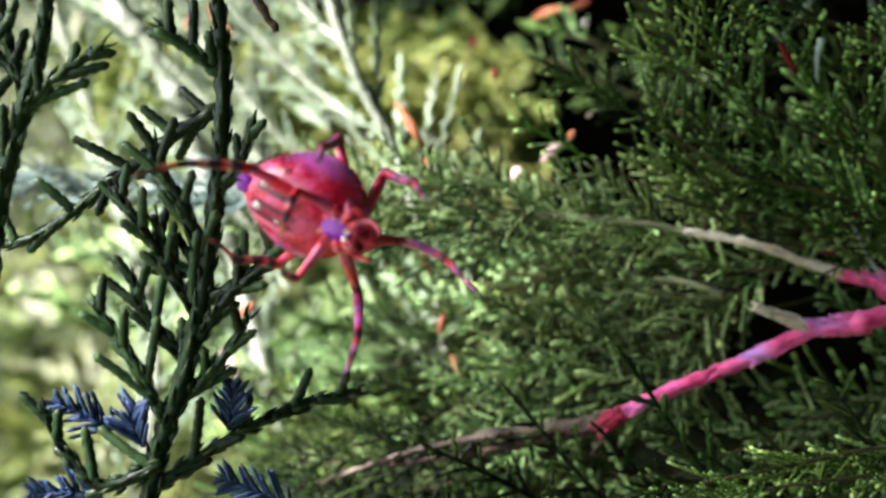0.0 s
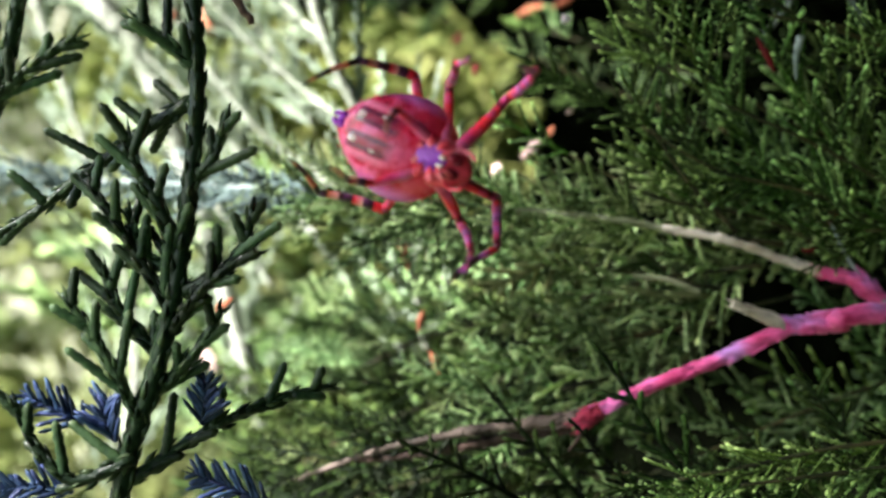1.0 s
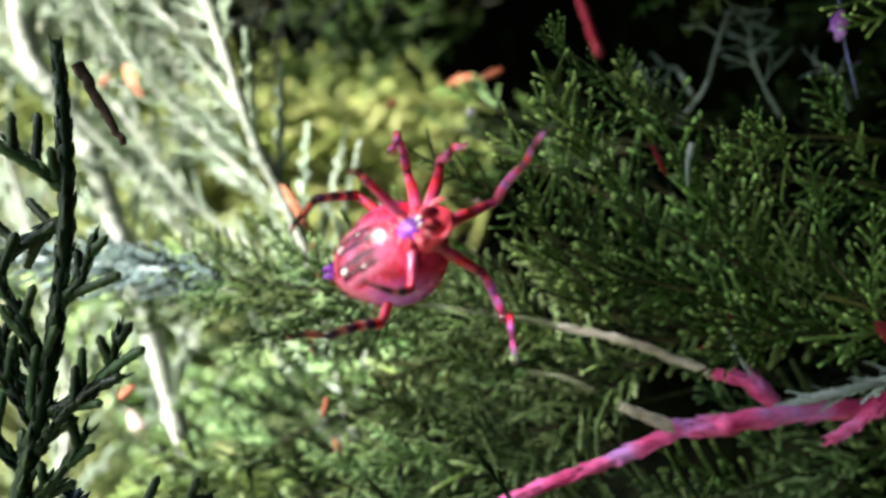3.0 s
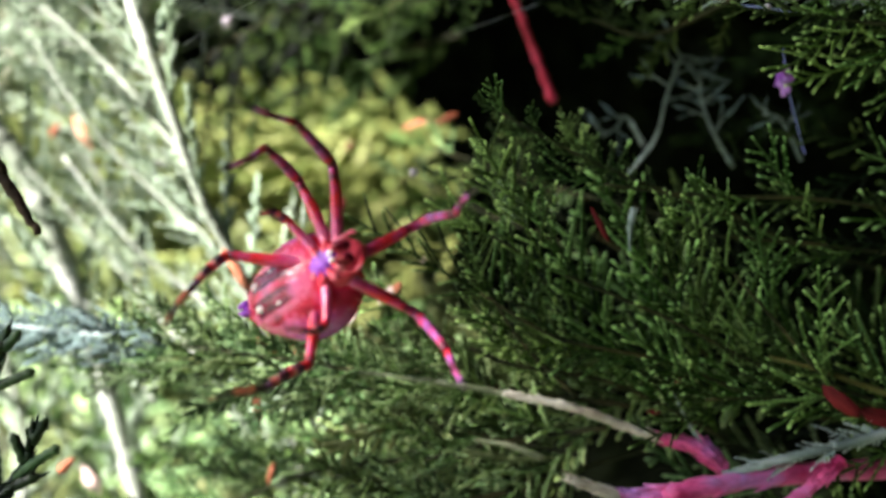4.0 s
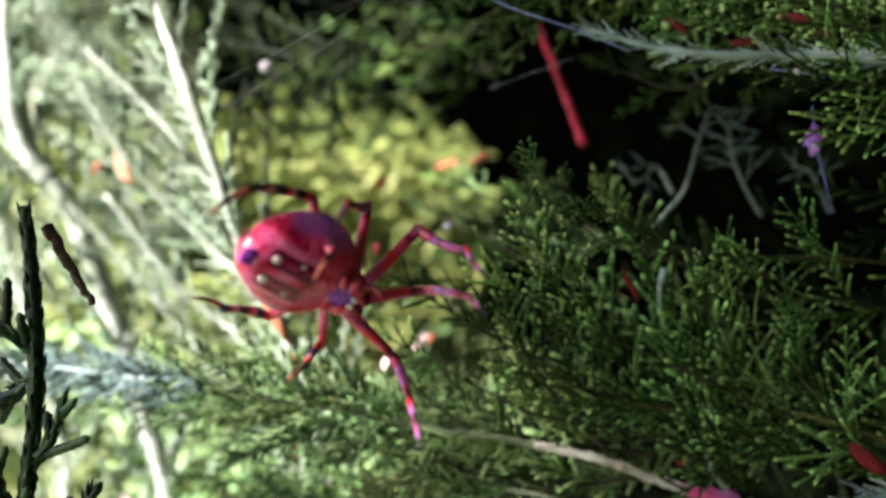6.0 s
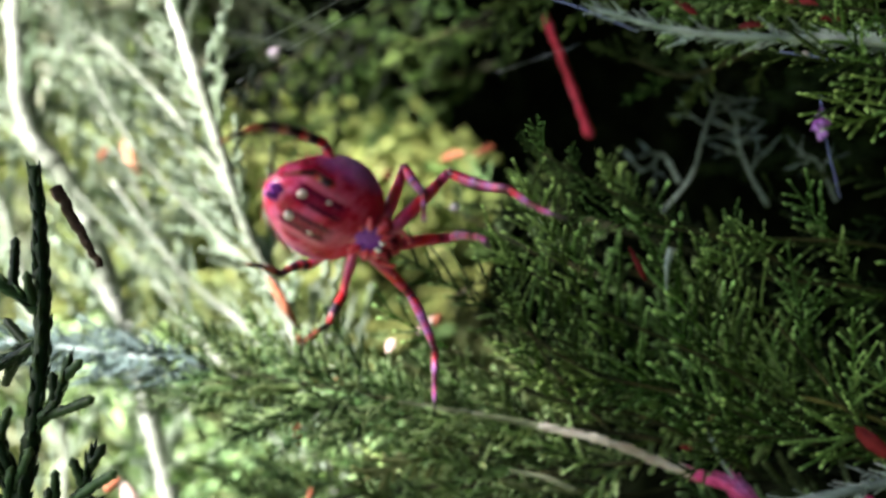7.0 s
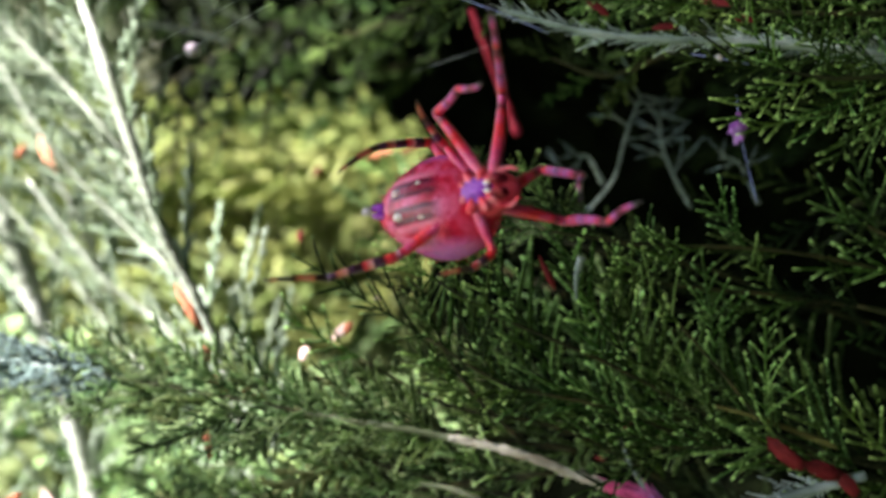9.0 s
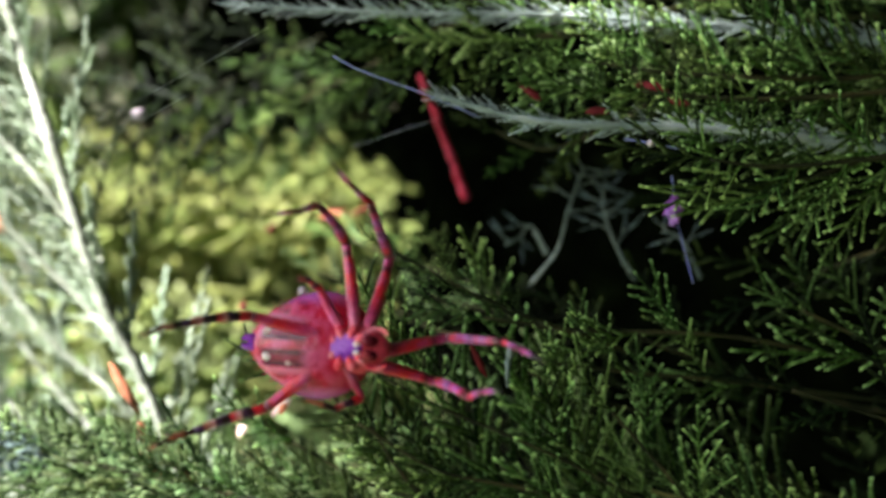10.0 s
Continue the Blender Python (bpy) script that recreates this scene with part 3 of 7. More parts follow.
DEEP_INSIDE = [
    ([(0.0591, 0.1447, 1.1315), (0.0247, 0.1446, 1.1360), (-0.0095, 0.1496, 1.1357)], DEEP_SHADE, 34, 0.0030, (1.0, 1.3), 0),
    ([(0.0808, 0.1773, 1.1920), (0.0495, 0.1770, 1.2006), (0.0340, 0.1786, 1.2090), (0.0240, 0.1800, 1.2140)], DEEP_SHADE, 37, 0.0060, (0.8, 1.2), 0),
    ([(0.0599, 0.1775, 1.1838), (0.0388, 0.1791, 1.1934), (0.0240, 0.1808, 1.2000)], DEEP_SHADE, 38, 0.0060, (0.8, 1.2), 0),
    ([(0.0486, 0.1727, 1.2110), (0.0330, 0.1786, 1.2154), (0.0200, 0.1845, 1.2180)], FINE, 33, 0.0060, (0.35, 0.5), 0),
    ([(0.1254, 0.1813, 1.1935), (0.0933, 0.1810, 1.2001), (0.0666, 0.1808, 1.2089), (0.0510, 0.1826, 1.2155)], DEEP_SHADE, 31, 0.0080, (0.8, 1.2), 0),
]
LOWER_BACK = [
    ([(0.1239, 0.1798, 1.1725), (0.0922, 0.1795, 1.1833), (0.0651, 0.1772, 1.1921), (0.0447, 0.1789, 1.2026)], DEEP_SHADE, 32, 0.0060, (0.9, 1.3), 0),
    ([(0.1238, 0.1802, 1.1577), (0.0921, 0.1799, 1.1685), (0.0650, 0.1776, 1.1775), (0.0340, 0.1794, 1.1858)], DEEP_SHADE, 40, 0.0060, (0.9, 1.3), 0),
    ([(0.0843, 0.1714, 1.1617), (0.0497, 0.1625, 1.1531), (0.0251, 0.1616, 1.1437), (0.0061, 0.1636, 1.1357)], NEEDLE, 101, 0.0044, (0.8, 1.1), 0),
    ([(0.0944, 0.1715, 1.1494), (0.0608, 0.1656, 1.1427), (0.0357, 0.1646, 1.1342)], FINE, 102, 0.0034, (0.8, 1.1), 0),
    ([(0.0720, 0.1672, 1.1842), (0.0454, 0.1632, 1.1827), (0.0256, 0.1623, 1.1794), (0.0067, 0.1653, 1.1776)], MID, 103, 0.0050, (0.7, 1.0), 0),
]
FAR_RIGHT = [
    ([(0.0528, 0.1693, 1.1722), (0.0264, 0.1654, 1.1666), (0.0066, 0.1654, 1.1628), (-0.0081, 0.1674, 1.1587)], MID, 104, 0.0050, (0.7, 1.0), 0),
    ([(0.0287, 0.1553, 1.1810), (0.0202, 0.1540, 1.1895), (0.0146, 0.1537, 1.1977)], FINE, 105, 0.0036, (0.35, 0.55), 0),
    ([(0.1406, 0.1595, 1.1952), (0.1147, 0.1556, 1.2030), (0.0953, 0.1537, 1.2112), (0.0831, 0.1528, 1.2166)], FINE, 106, 0.0044, (0.6, 0.9), 0),
    ([(0.1392, 0.1577, 1.1844), (0.1136, 0.1538, 1.1942), (0.0954, 0.1520, 1.1998), (0.0811, 0.1521, 1.2041)], DEEP_SHADE, 107, 0.0048, (0.6, 0.9), 0),
    ([(0.1327, 0.1752, 1.2334), (0.1038, 0.1703, 1.2268), (0.0836, 0.1685, 1.2187)], DEEP_SHADE, 35, 0.0070, (0.8, 1.1), 0),
]
for points, kinds, seed, spacing, size, only in UPPER_FRONT + MIDDLE_FRONT + DEEP_INSIDE + LOWER_BACK + FAR_RIGHT:
    bough(conifer, points, 0.0004, 0.0002, BARK_TWIG, kinds, seed, spacing * (1.6 if kinds is DEEP_SHADE else 1.15), 42, {28: 0.42, 23: 0.40, 22: 0.25, 26: 0.15, 31: 0.4}.get(seed, 0.0), (size[0] * 0.9, size[1] * 1.15), 22, only=only, roll=38, lower=0.35)

# Boughs over the hollow
TOP = [
    ([(0.1237, 0.1560, 1.2400), (0.0885, 0.1509, 1.2432), (0.0653, 0.1488, 1.2449), (0.0473, 0.1478, 1.2451), (0.0367, 0.1477, 1.2461), (0.0254, 0.1486, 1.2493)], SILVER, 41, 0.0007, (0.26, 0.5)),
    ([(0.1205, 0.1459, 1.2449), (0.0932, 0.1440, 1.2403), (0.0756, 0.1430, 1.2384), (0.0654, 0.1429, 1.2393)], FINE, 42, 0.0040, (0.6, 0.85)),
    ([(0.1224, 0.1604, 1.2575), (0.0891, 0.1608, 1.2629), (0.0464, 0.1623, 1.2658), (0.0175, 0.1647, 1.2666), (-0.0102, 0.1680, 1.2684)], SILVER, 43, 0.0009, (0.3, 0.55)),
    ([(0.1253, 0.1515, 1.2572), (0.0969, 0.1497, 1.2514), (0.0741, 0.1487, 1.2495), (0.0564, 0.1486, 1.2504)], FINE, 44, 0.0040, (0.6, 0.85)),
]
TOP_BACK = [
    ([(0.0634, 0.1756, 1.2528), (0.0542, 0.1767, 1.2479), (0.0449, 0.1778, 1.2450), (0.0358, 0.1797, 1.2486)], SHADE, 45, 0.0050, (0.3, 0.5)),
    ([(0.0156, 0.2041, 1.2690), (0.0082, 0.2052, 1.2644), (0.0021, 0.2063, 1.2617), (-0.0041, 0.2074, 1.2589)], SHADE, 46, 0.0060, (0.4, 0.6)),
    ([(-0.0026, 0.2338, 1.2793), (-0.0226, 0.2370, 1.2705), (-0.0415, 0.2393, 1.2611), (-0.0534, 0.2414, 1.2544)], DEEP_SHADE, 50, 0.0050, (1.0, 1.5)),
    ([(0.0783, 0.1657, 1.2718), (0.0567, 0.1661, 1.2658), (0.0372, 0.1675, 1.2629), (0.0254, 0.1696, 1.2642)], FINE, 49, 0.0050, (0.4, 0.6)),
]
TOP_FILL = [
    ([(0.1150, 0.1560, 1.2560), (0.0900, 0.1540, 1.2540), (0.0660, 0.1530, 1.2540), (0.0480, 0.1530, 1.2560)], FINE, 131, 0.0034, (0.6, 0.9)),
    ([(0.1200, 0.1640, 1.2680), (0.0920, 0.1630, 1.2660), (0.0640, 0.1630, 1.2640), (0.0400, 0.1640, 1.2620)], FINE + MID[:3], 132, 0.0034, (0.7, 1.0)),
    ([(0.1180, 0.1580, 1.2460), (0.0980, 0.1550, 1.2420), (0.0820, 0.1540, 1.2370)], FINE, 133, 0.0036, (0.6, 0.9)),
    ([(0.0900, 0.1720, 1.2740), (0.0620, 0.1740, 1.2720), (0.0360, 0.1760, 1.2690), (0.0160, 0.1780, 1.2650)], SHADE, 134, 0.0046, (0.5, 0.8)),
]
for points, kinds, seed, spacing, size in TOP + TOP_BACK + TOP_FILL:
    bough(conifer, points, 0.0008 if seed == 41 else 0.00025 if seed in (46, 50) else 0.0006, 0.0004 if seed == 41 else 0.0002, BARK_SILVER if seed in (41, 43) else BARK_TWIG, kinds, seed, spacing, 27 if seed in (41, 43) else 44, 0.0, size, 14 if seed in (41, 43) else 24, roll=38, label="grey-green stem with short sprays" if seed in (41, 43) else "")


def dying_twig(tree, points, r, seed, stubs, reach, label, bare=0.3):
    """A bare, knotty twig with crooked stubs that fork once."""
    rng, bm = random.Random(seed), bmesh.new()
    pts = curve(points, 26)
    tube(bm, pts, knobbly(len(pts), r, r * 0.45, 0.3, rng), 6)
    tips = []
    for i in range(stubs):
        t = bare + (1 - bare) * (i + 0.5) / stubs
        k = min(len(pts) - 2, int(t * (len(pts) - 1)))
        d = (pts[k + 1] - pts[k]).normalized()
        out = Vector((-d.z, rng.uniform(-0.4, 0.4), d.x)) * (1 if i % 2 else -1)
        w = (d * rng.uniform(0.3, 0.9) + out).normalized()
        long = reach * rng.uniform(0.5, 1.2)
        mid = pts[k] + w * long * 0.55
        end = mid + (w + d * rng.uniform(-0.2, 0.9)).normalized() * long * 0.5
        line = curve([pts[k], mid, end], 8)
        tube(bm, line, knobbly(len(line), r * 0.6, r * 0.3, 0.35, rng), 5)
        fork = mid + (w - d * rng.uniform(0.2, 0.8)).normalized() * long * 0.4
        line = curve([mid, fork], 4)
        tube(bm, line, knobbly(len(line), r * 0.45, r * 0.3, 0.35, rng), 5)
        tips.append((end, math.degrees(math.atan2((end - mid).z, (end - mid).x))))
        tips.append((fork, math.degrees(math.atan2((fork - mid).z, (fork - mid).x))))
    twig = part("dying_twig", bm, BARK_DYING, tree, label)
    for place, heading in tips:
        share("spray", rng.choice(FROST), twig, aim(place, heading, rng.uniform(-20, 20), rng.uniform(-60, 60), rng.uniform(0.2, 0.4)))
    return twig


dying_twig(conifer, [(0.0430, 0.1855, 1.2195), (0.0479, 0.1823, 1.2263), (0.0498, 0.1811, 1.2337), (0.0520, 0.1809, 1.2402), (0.0533, 0.1809, 1.2423)], 0.00045, 16, 7, 0.0050, "pale grey-green dying twig", 0.5)
dying_twig(conifer, [(0.0630, 0.1825, 1.2208), (0.0592, 0.1823, 1.2273), (0.0568, 0.1821, 1.2338), (0.0566, 0.1819, 1.2394)], 0.0005, 17, 5, 0.0035, "thin pale dying twig")
dying_twig(conifer, [(0.0466, 0.1863, 1.2256), (0.0433, 0.1862, 1.2311), (0.0411, 0.1862, 1.2289), (0.0384, 0.1873, 1.2274)], 0.0005, 19, 3, 0.003, "thin pale dying twig")
dying_twig(conifer, [(0.0737, 0.1765, 1.2214), (0.0697, 0.1753, 1.2286), (0.0661, 0.1752, 1.2299)], 0.0005, 20, 3, 0.003, "thin pale dying twig")
deep = bough(conifer, [(0.41, 0.4, 1.34), (0.2, 0.43, 1.365), (0.05, 0.44, 1.36)], 0.003, 0.001, BARK_DARK, [], 47)
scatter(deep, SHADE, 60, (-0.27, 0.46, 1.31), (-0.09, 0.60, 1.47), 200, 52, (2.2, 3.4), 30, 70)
scatter(deep, DEEP_SHADE, 16, (0.12, 0.27, 1.12), (0.26, 0.38, 1.36), 160, 48, (1.3, 2.0), 30, 60)

# Boughs low in the middle, in broken light; near-black sprays paint the shade
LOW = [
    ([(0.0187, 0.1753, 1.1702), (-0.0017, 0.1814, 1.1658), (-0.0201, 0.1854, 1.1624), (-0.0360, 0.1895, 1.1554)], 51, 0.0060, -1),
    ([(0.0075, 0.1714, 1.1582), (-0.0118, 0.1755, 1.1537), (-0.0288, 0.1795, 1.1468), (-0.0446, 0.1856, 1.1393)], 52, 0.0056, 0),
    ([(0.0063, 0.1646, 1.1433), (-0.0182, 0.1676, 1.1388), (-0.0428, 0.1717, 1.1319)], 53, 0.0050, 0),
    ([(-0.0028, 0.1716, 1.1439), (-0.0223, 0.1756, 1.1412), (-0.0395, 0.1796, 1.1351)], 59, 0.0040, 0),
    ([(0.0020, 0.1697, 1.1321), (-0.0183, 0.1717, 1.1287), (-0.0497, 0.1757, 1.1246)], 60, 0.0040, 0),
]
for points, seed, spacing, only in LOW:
    bough(conifer, points, 0.0005, 0.0003, BARK_TWIG, DEEP_SHADE if seed in (52, 53, 59, 60) else NEEDLE, seed, spacing, 38, 0.0, (0.7, 1.1), 20, only=only, roll=35)

# Paler MID and LIME sprays here carry broken sunlight in their colour
for points, seed in (([(0.0340, 0.1780, 1.1700), (0.0160, 0.1800, 1.1660), (0.0000, 0.1830, 1.1610)], 124), ([(0.0300, 0.1780, 1.1580), (0.0140, 0.1800, 1.1540), (-0.0040, 0.1830, 1.1490)], 125)):
    bough(conifer, points, 0.0005, 0.0003, BARK_TWIG, MID if seed == 124 else NEEDLE, seed, 0.0046, 36, 0.0, (0.6, 0.9), 22, roll=35)
for points, seed in (([(0.0340, 0.1590, 1.1755), (0.0180, 0.1600, 1.1735), (0.0040, 0.1620, 1.1700)], 121), ([(0.0270, 0.1600, 1.1660), (0.0120, 0.1610, 1.1635), (-0.0020, 0.1630, 1.1600)], 122),
                     ([(0.0220, 0.1600, 1.1590), (0.0060, 0.1610, 1.1560), (-0.0080, 0.1640, 1.1520)], 123)):
    bough(conifer, points, 0.0005, 0.0003, BARK_TWIG, MID if seed == 121 else NEEDLE, seed, 0.0042, 36, 0.0, (0.6, 0.9), 20, roll=35)

for points, seed in (([(0.0380, 0.1600, 1.1790), (0.0200, 0.1610, 1.1815), (0.0020, 0.1640, 1.1845)], 126), ([(0.0300, 0.1590, 1.1710), (0.0150, 0.1600, 1.1740), (0.0000, 0.1630, 1.1770)], 127)):
    bough(conifer, points, 0.0005, 0.0003, BARK_TWIG, LIME[:2] + MID, seed, 0.0030, 34, 0.0, (0.34, 0.52), 22, roll=35)

for points, seed in (([(0.0420, 0.2020, 1.2030), (0.0200, 0.2050, 1.2120), (0.0000, 0.2100, 1.2220)], 128), ([(0.0400, 0.2120, 1.2170), (0.0220, 0.2150, 1.2230), (0.0060, 0.2180, 1.2290)], 129)):
    bough(conifer, points, 0.0005, 0.0003, BARK_TWIG, SHADE[:2] + NEEDLE[:2], seed, 0.0056, 36, 0.0, (0.4, 0.65), 22, roll=35)

# Boughs behind them and over the dark gap, half shade put into their greens
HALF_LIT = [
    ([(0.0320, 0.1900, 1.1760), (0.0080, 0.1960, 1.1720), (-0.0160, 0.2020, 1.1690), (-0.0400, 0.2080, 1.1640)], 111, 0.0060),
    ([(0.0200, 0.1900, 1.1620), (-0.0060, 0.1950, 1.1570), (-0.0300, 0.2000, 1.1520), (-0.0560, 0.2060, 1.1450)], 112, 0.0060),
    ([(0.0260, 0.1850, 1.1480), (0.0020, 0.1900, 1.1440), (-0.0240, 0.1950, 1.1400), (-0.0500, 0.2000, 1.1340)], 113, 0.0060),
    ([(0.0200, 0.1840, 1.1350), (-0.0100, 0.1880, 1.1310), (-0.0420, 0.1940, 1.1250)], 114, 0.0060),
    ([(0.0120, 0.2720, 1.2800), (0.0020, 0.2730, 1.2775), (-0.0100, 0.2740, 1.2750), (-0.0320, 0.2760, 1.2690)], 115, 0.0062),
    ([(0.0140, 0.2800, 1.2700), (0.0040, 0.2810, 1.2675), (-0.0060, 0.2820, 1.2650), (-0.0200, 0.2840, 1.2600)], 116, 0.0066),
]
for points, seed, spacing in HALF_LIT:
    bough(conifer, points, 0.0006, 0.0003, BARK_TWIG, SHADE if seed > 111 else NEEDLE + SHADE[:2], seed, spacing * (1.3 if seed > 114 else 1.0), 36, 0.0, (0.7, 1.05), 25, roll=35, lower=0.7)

# An unseen slab, added as a roof to keep light out of the hollow
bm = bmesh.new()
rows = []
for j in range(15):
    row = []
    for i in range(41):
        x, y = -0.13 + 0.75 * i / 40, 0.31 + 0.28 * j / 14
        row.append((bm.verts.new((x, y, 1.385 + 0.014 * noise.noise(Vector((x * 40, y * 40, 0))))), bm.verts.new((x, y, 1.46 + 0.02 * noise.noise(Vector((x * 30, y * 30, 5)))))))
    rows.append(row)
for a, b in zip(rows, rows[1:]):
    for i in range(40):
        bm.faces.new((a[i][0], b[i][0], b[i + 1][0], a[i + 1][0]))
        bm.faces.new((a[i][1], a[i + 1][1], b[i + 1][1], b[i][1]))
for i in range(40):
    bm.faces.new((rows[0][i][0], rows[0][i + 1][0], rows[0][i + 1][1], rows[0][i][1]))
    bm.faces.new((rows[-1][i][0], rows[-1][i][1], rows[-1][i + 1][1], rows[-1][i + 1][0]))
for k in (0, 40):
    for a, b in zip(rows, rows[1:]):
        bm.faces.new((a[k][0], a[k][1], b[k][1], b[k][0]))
part("inner_crown", bm, SHADE_BANK, conifer, "unseen dark slab added above the hollow to keep light out")

# Unseen upper boughs of the tree, added overhead to shade the near foliage
COARSE = [spray_mesh("spray_big", 90 + i, LEAF_DARK, 0.12, 0.055, 0.010, 0.026, 0.0055) for i in range(3)]
rng = random.Random(12)
SHADE_CANOPY = [
    ([(0.42, 0.33, 1.5), (0.1, 0.11, 1.45), (-0.16, 0.01, 1.44), (-0.38, -0.125, 1.44)], 115, 0.06),
    ([(0.42, 0.33, 1.55), (0.1, -0.02, 1.47), (-0.16, -0.16, 1.46), (-0.36, -0.27, 1.45)], 100, 0.07),
    ([(0.42, 0.33, 1.5), (0.3, 0.3, 1.47), (0.05, 0.26, 1.46), (-0.14, 0.22, 1.45)], 80, 0.08),
    ([(0.42, 0.33, 1.6), (0.3, 0.4, 1.52), (0.05, 0.42, 1.5), (-0.26, 0.42, 1.5)], 90, 0.06),
]


def shades(m, spot, width):
    """Whether a spray stands in the sun's way to a spot."""
    return any((m @ Vector((x, 0, 0)) - spot).cross(sun_from).length < width for x in (0.0, 0.03, 0.06, 0.09, 0.12))


# Spots kept free of canopy sprays, so that some sun is let through
SUN_GAPS = [(Vector((0.026, 0.158, 1.176)), 0.005)]
for points, count, wide in SHADE_CANOPY:
    line = curve(points, 24)
    stem = bough(conifer, points, 0.006, 0.002, BARK_PALE, [], 46)
    for k in range(count):
        p = rng.choice(line[2:]) + Vector((rng.uniform(-0.02, 0.02), rng.uniform(-wide, wide), rng.uniform(-0.005, 0.05)))
        flat = Matrix.Translation(p) @ Matrix.Rotation(rng.uniform(0, 6.28), 4, "Z") @ Matrix.Rotation(rng.uniform(-0.4, 0.4), 4, "X")
        kind = rng.choice(COARSE)
        if not any(shades(flat, spot, width) for spot, width in SUN_GAPS):
            share("spray", kind, stem, flat)

# ---- the sunny conifer behind ----
FROST_FAR = [spray_mesh("spray_frosted", 84 + i, LEAF_WISP, 0.014 + 0.004 * i, 0.005, 0.0020, 0.002, 0.0005, 0.1, 20, 4, 100, 9) for i in range(3)]
WISP = [spray_mesh("spray_wisp", 80 + i, LEAF_WISP, 0.018 + 0.006 * i, 0.006, 0.0024, 0.002, 0.0005, 0.1, 14, 4, 100, 7) for i in range(3)]
sunny = thing("conifer_tree", (-0.75, 0.7, 0), "sunlit yellow-green conifer with pale stems", "tree")
bm = bmesh.new()
trunk_line = curve([(-0.75, 0.7, -0.02), (-0.74, 0.68, 0.8), (-0.75, 0.68, 1.9)], 16)
tube(bm, trunk_line, knobbly(len(trunk_line), 0.03, 0.015, 0.08, rng), 10)
part("trunk", bm, BARK_WHITE, sunny)
PALE_STEMS = [
    ([(-0.0634, 0.2347, 1.1348), (-0.0786, 0.2294, 1.1911), (-0.0911, 0.2266, 1.2253), (-0.1036, 0.2260, 1.2471), (-0.1068, 0.2248, 1.3073)], 0.0022, 0.0026, 61),
    ([(-0.0204, 0.2142, 1.1417), (-0.0279, 0.1983, 1.1832), (-0.0338, 0.1939, 1.2012), (-0.0407, 0.1925, 1.2151), (-0.0484, 0.1920, 1.2371), (-0.0601, 0.1963, 1.2674), (-0.0692, 0.2007, 1.2907)], 0.0012, 0.0017, 62),
    ([(-0.0504, 0.2295, 1.2079), (-0.0639, 0.2319, 1.2329), (-0.0783, 0.2363, 1.2504), (-0.0947, 0.2407, 1.2686)], 0.0011, 0.0007, 63),
    ([(-0.0679, 0.2475, 1.1958), (-0.0830, 0.2466, 1.2298), (-0.1017, 0.2507, 1.2619), (-0.1133, 0.2549, 1.2938)], 0.0014, 0.0008, 64),
    ([(-0.1033, 0.2398, 1.1144), (-0.0973, 0.2395, 1.1571), (-0.1103, 0.2441, 1.2005), (-0.1267, 0.2487, 1.2457)], 0.0012, 0.0009, 65),
]
for points, r0, r1, seed in PALE_STEMS:
    feathery = seed in (63, 64)
    k = 0.4 if feathery else 1.1 if seed == 61 else 0.85
    bough(sunny, points, r0 * k, r1 * k, BARK_WHITE, FROST_FAR if feathery else WISP, seed, 0.0032 if feathery else 0.0045, 24, 0.0, (0.8, 1.6), 30, label="pale, bleached stem clad in scale leaves")
PALE_FANS = [
    ([(-0.0440, 0.2000, 1.2230), (-0.0510, 0.2050, 1.2300), (-0.0600, 0.2060, 1.2410), (-0.0700, 0.2080, 1.2510), (-0.0800, 0.2100, 1.2600)], 141, 0.0013),
    ([(-0.0400, 0.2020, 1.2060), (-0.0510, 0.2080, 1.2150), (-0.0650, 0.2100, 1.2280), (-0.0760, 0.2110, 1.2420), (-0.0830, 0.2130, 1.2530)], 142, 0.0009),
    ([(-0.0400, 0.2100, 1.1900), (-0.0480, 0.2150, 1.1960), (-0.0620, 0.2160, 1.2070), (-0.0790, 0.2180, 1.2280)], 143, 0.0009),
    ([(-0.0480, 0.2170, 1.1820), (-0.0570, 0.2200, 1.1900), (-0.0750, 0.2220, 1.2110), (-0.0900, 0.2240, 1.2260)], 144, 0.0008),
    ([(-0.0500, 0.2000, 1.2390), (-0.0590, 0.2050, 1.2500), (-0.0700, 0.2070, 1.2590)], 145, 0.0006),
    ([(-0.0600, 0.2250, 1.1700), (-0.0740, 0.2270, 1.1900), (-0.0920, 0.2300, 1.2080)], 146, 0.0007),
]
for points, seed, r in PALE_FANS:
    bough(sunny, points, r * 0.7, r * 0.35, BARK_WHITE, FROST_FAR, seed, 0.0019, 26, 0.0, (0.3, 0.58), 30, label="bleached blue-white frond")
crown = bough(sunny, [(-0.75, 0.69, 1.0), (-0.5, 0.6, 1.1), (-0.2, 0.5, 1.16), (-0.1, 0.45, 1.2)], 0.006, 0.002, BARK_WHITE, [], 70)
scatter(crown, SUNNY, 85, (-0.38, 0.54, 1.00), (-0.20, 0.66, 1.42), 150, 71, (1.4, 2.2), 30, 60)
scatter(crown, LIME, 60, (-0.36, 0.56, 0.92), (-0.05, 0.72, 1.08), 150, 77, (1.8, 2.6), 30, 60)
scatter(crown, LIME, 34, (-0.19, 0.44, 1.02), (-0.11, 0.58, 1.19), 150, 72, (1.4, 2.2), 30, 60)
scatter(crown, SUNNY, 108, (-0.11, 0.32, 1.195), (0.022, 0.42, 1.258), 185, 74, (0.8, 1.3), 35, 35)
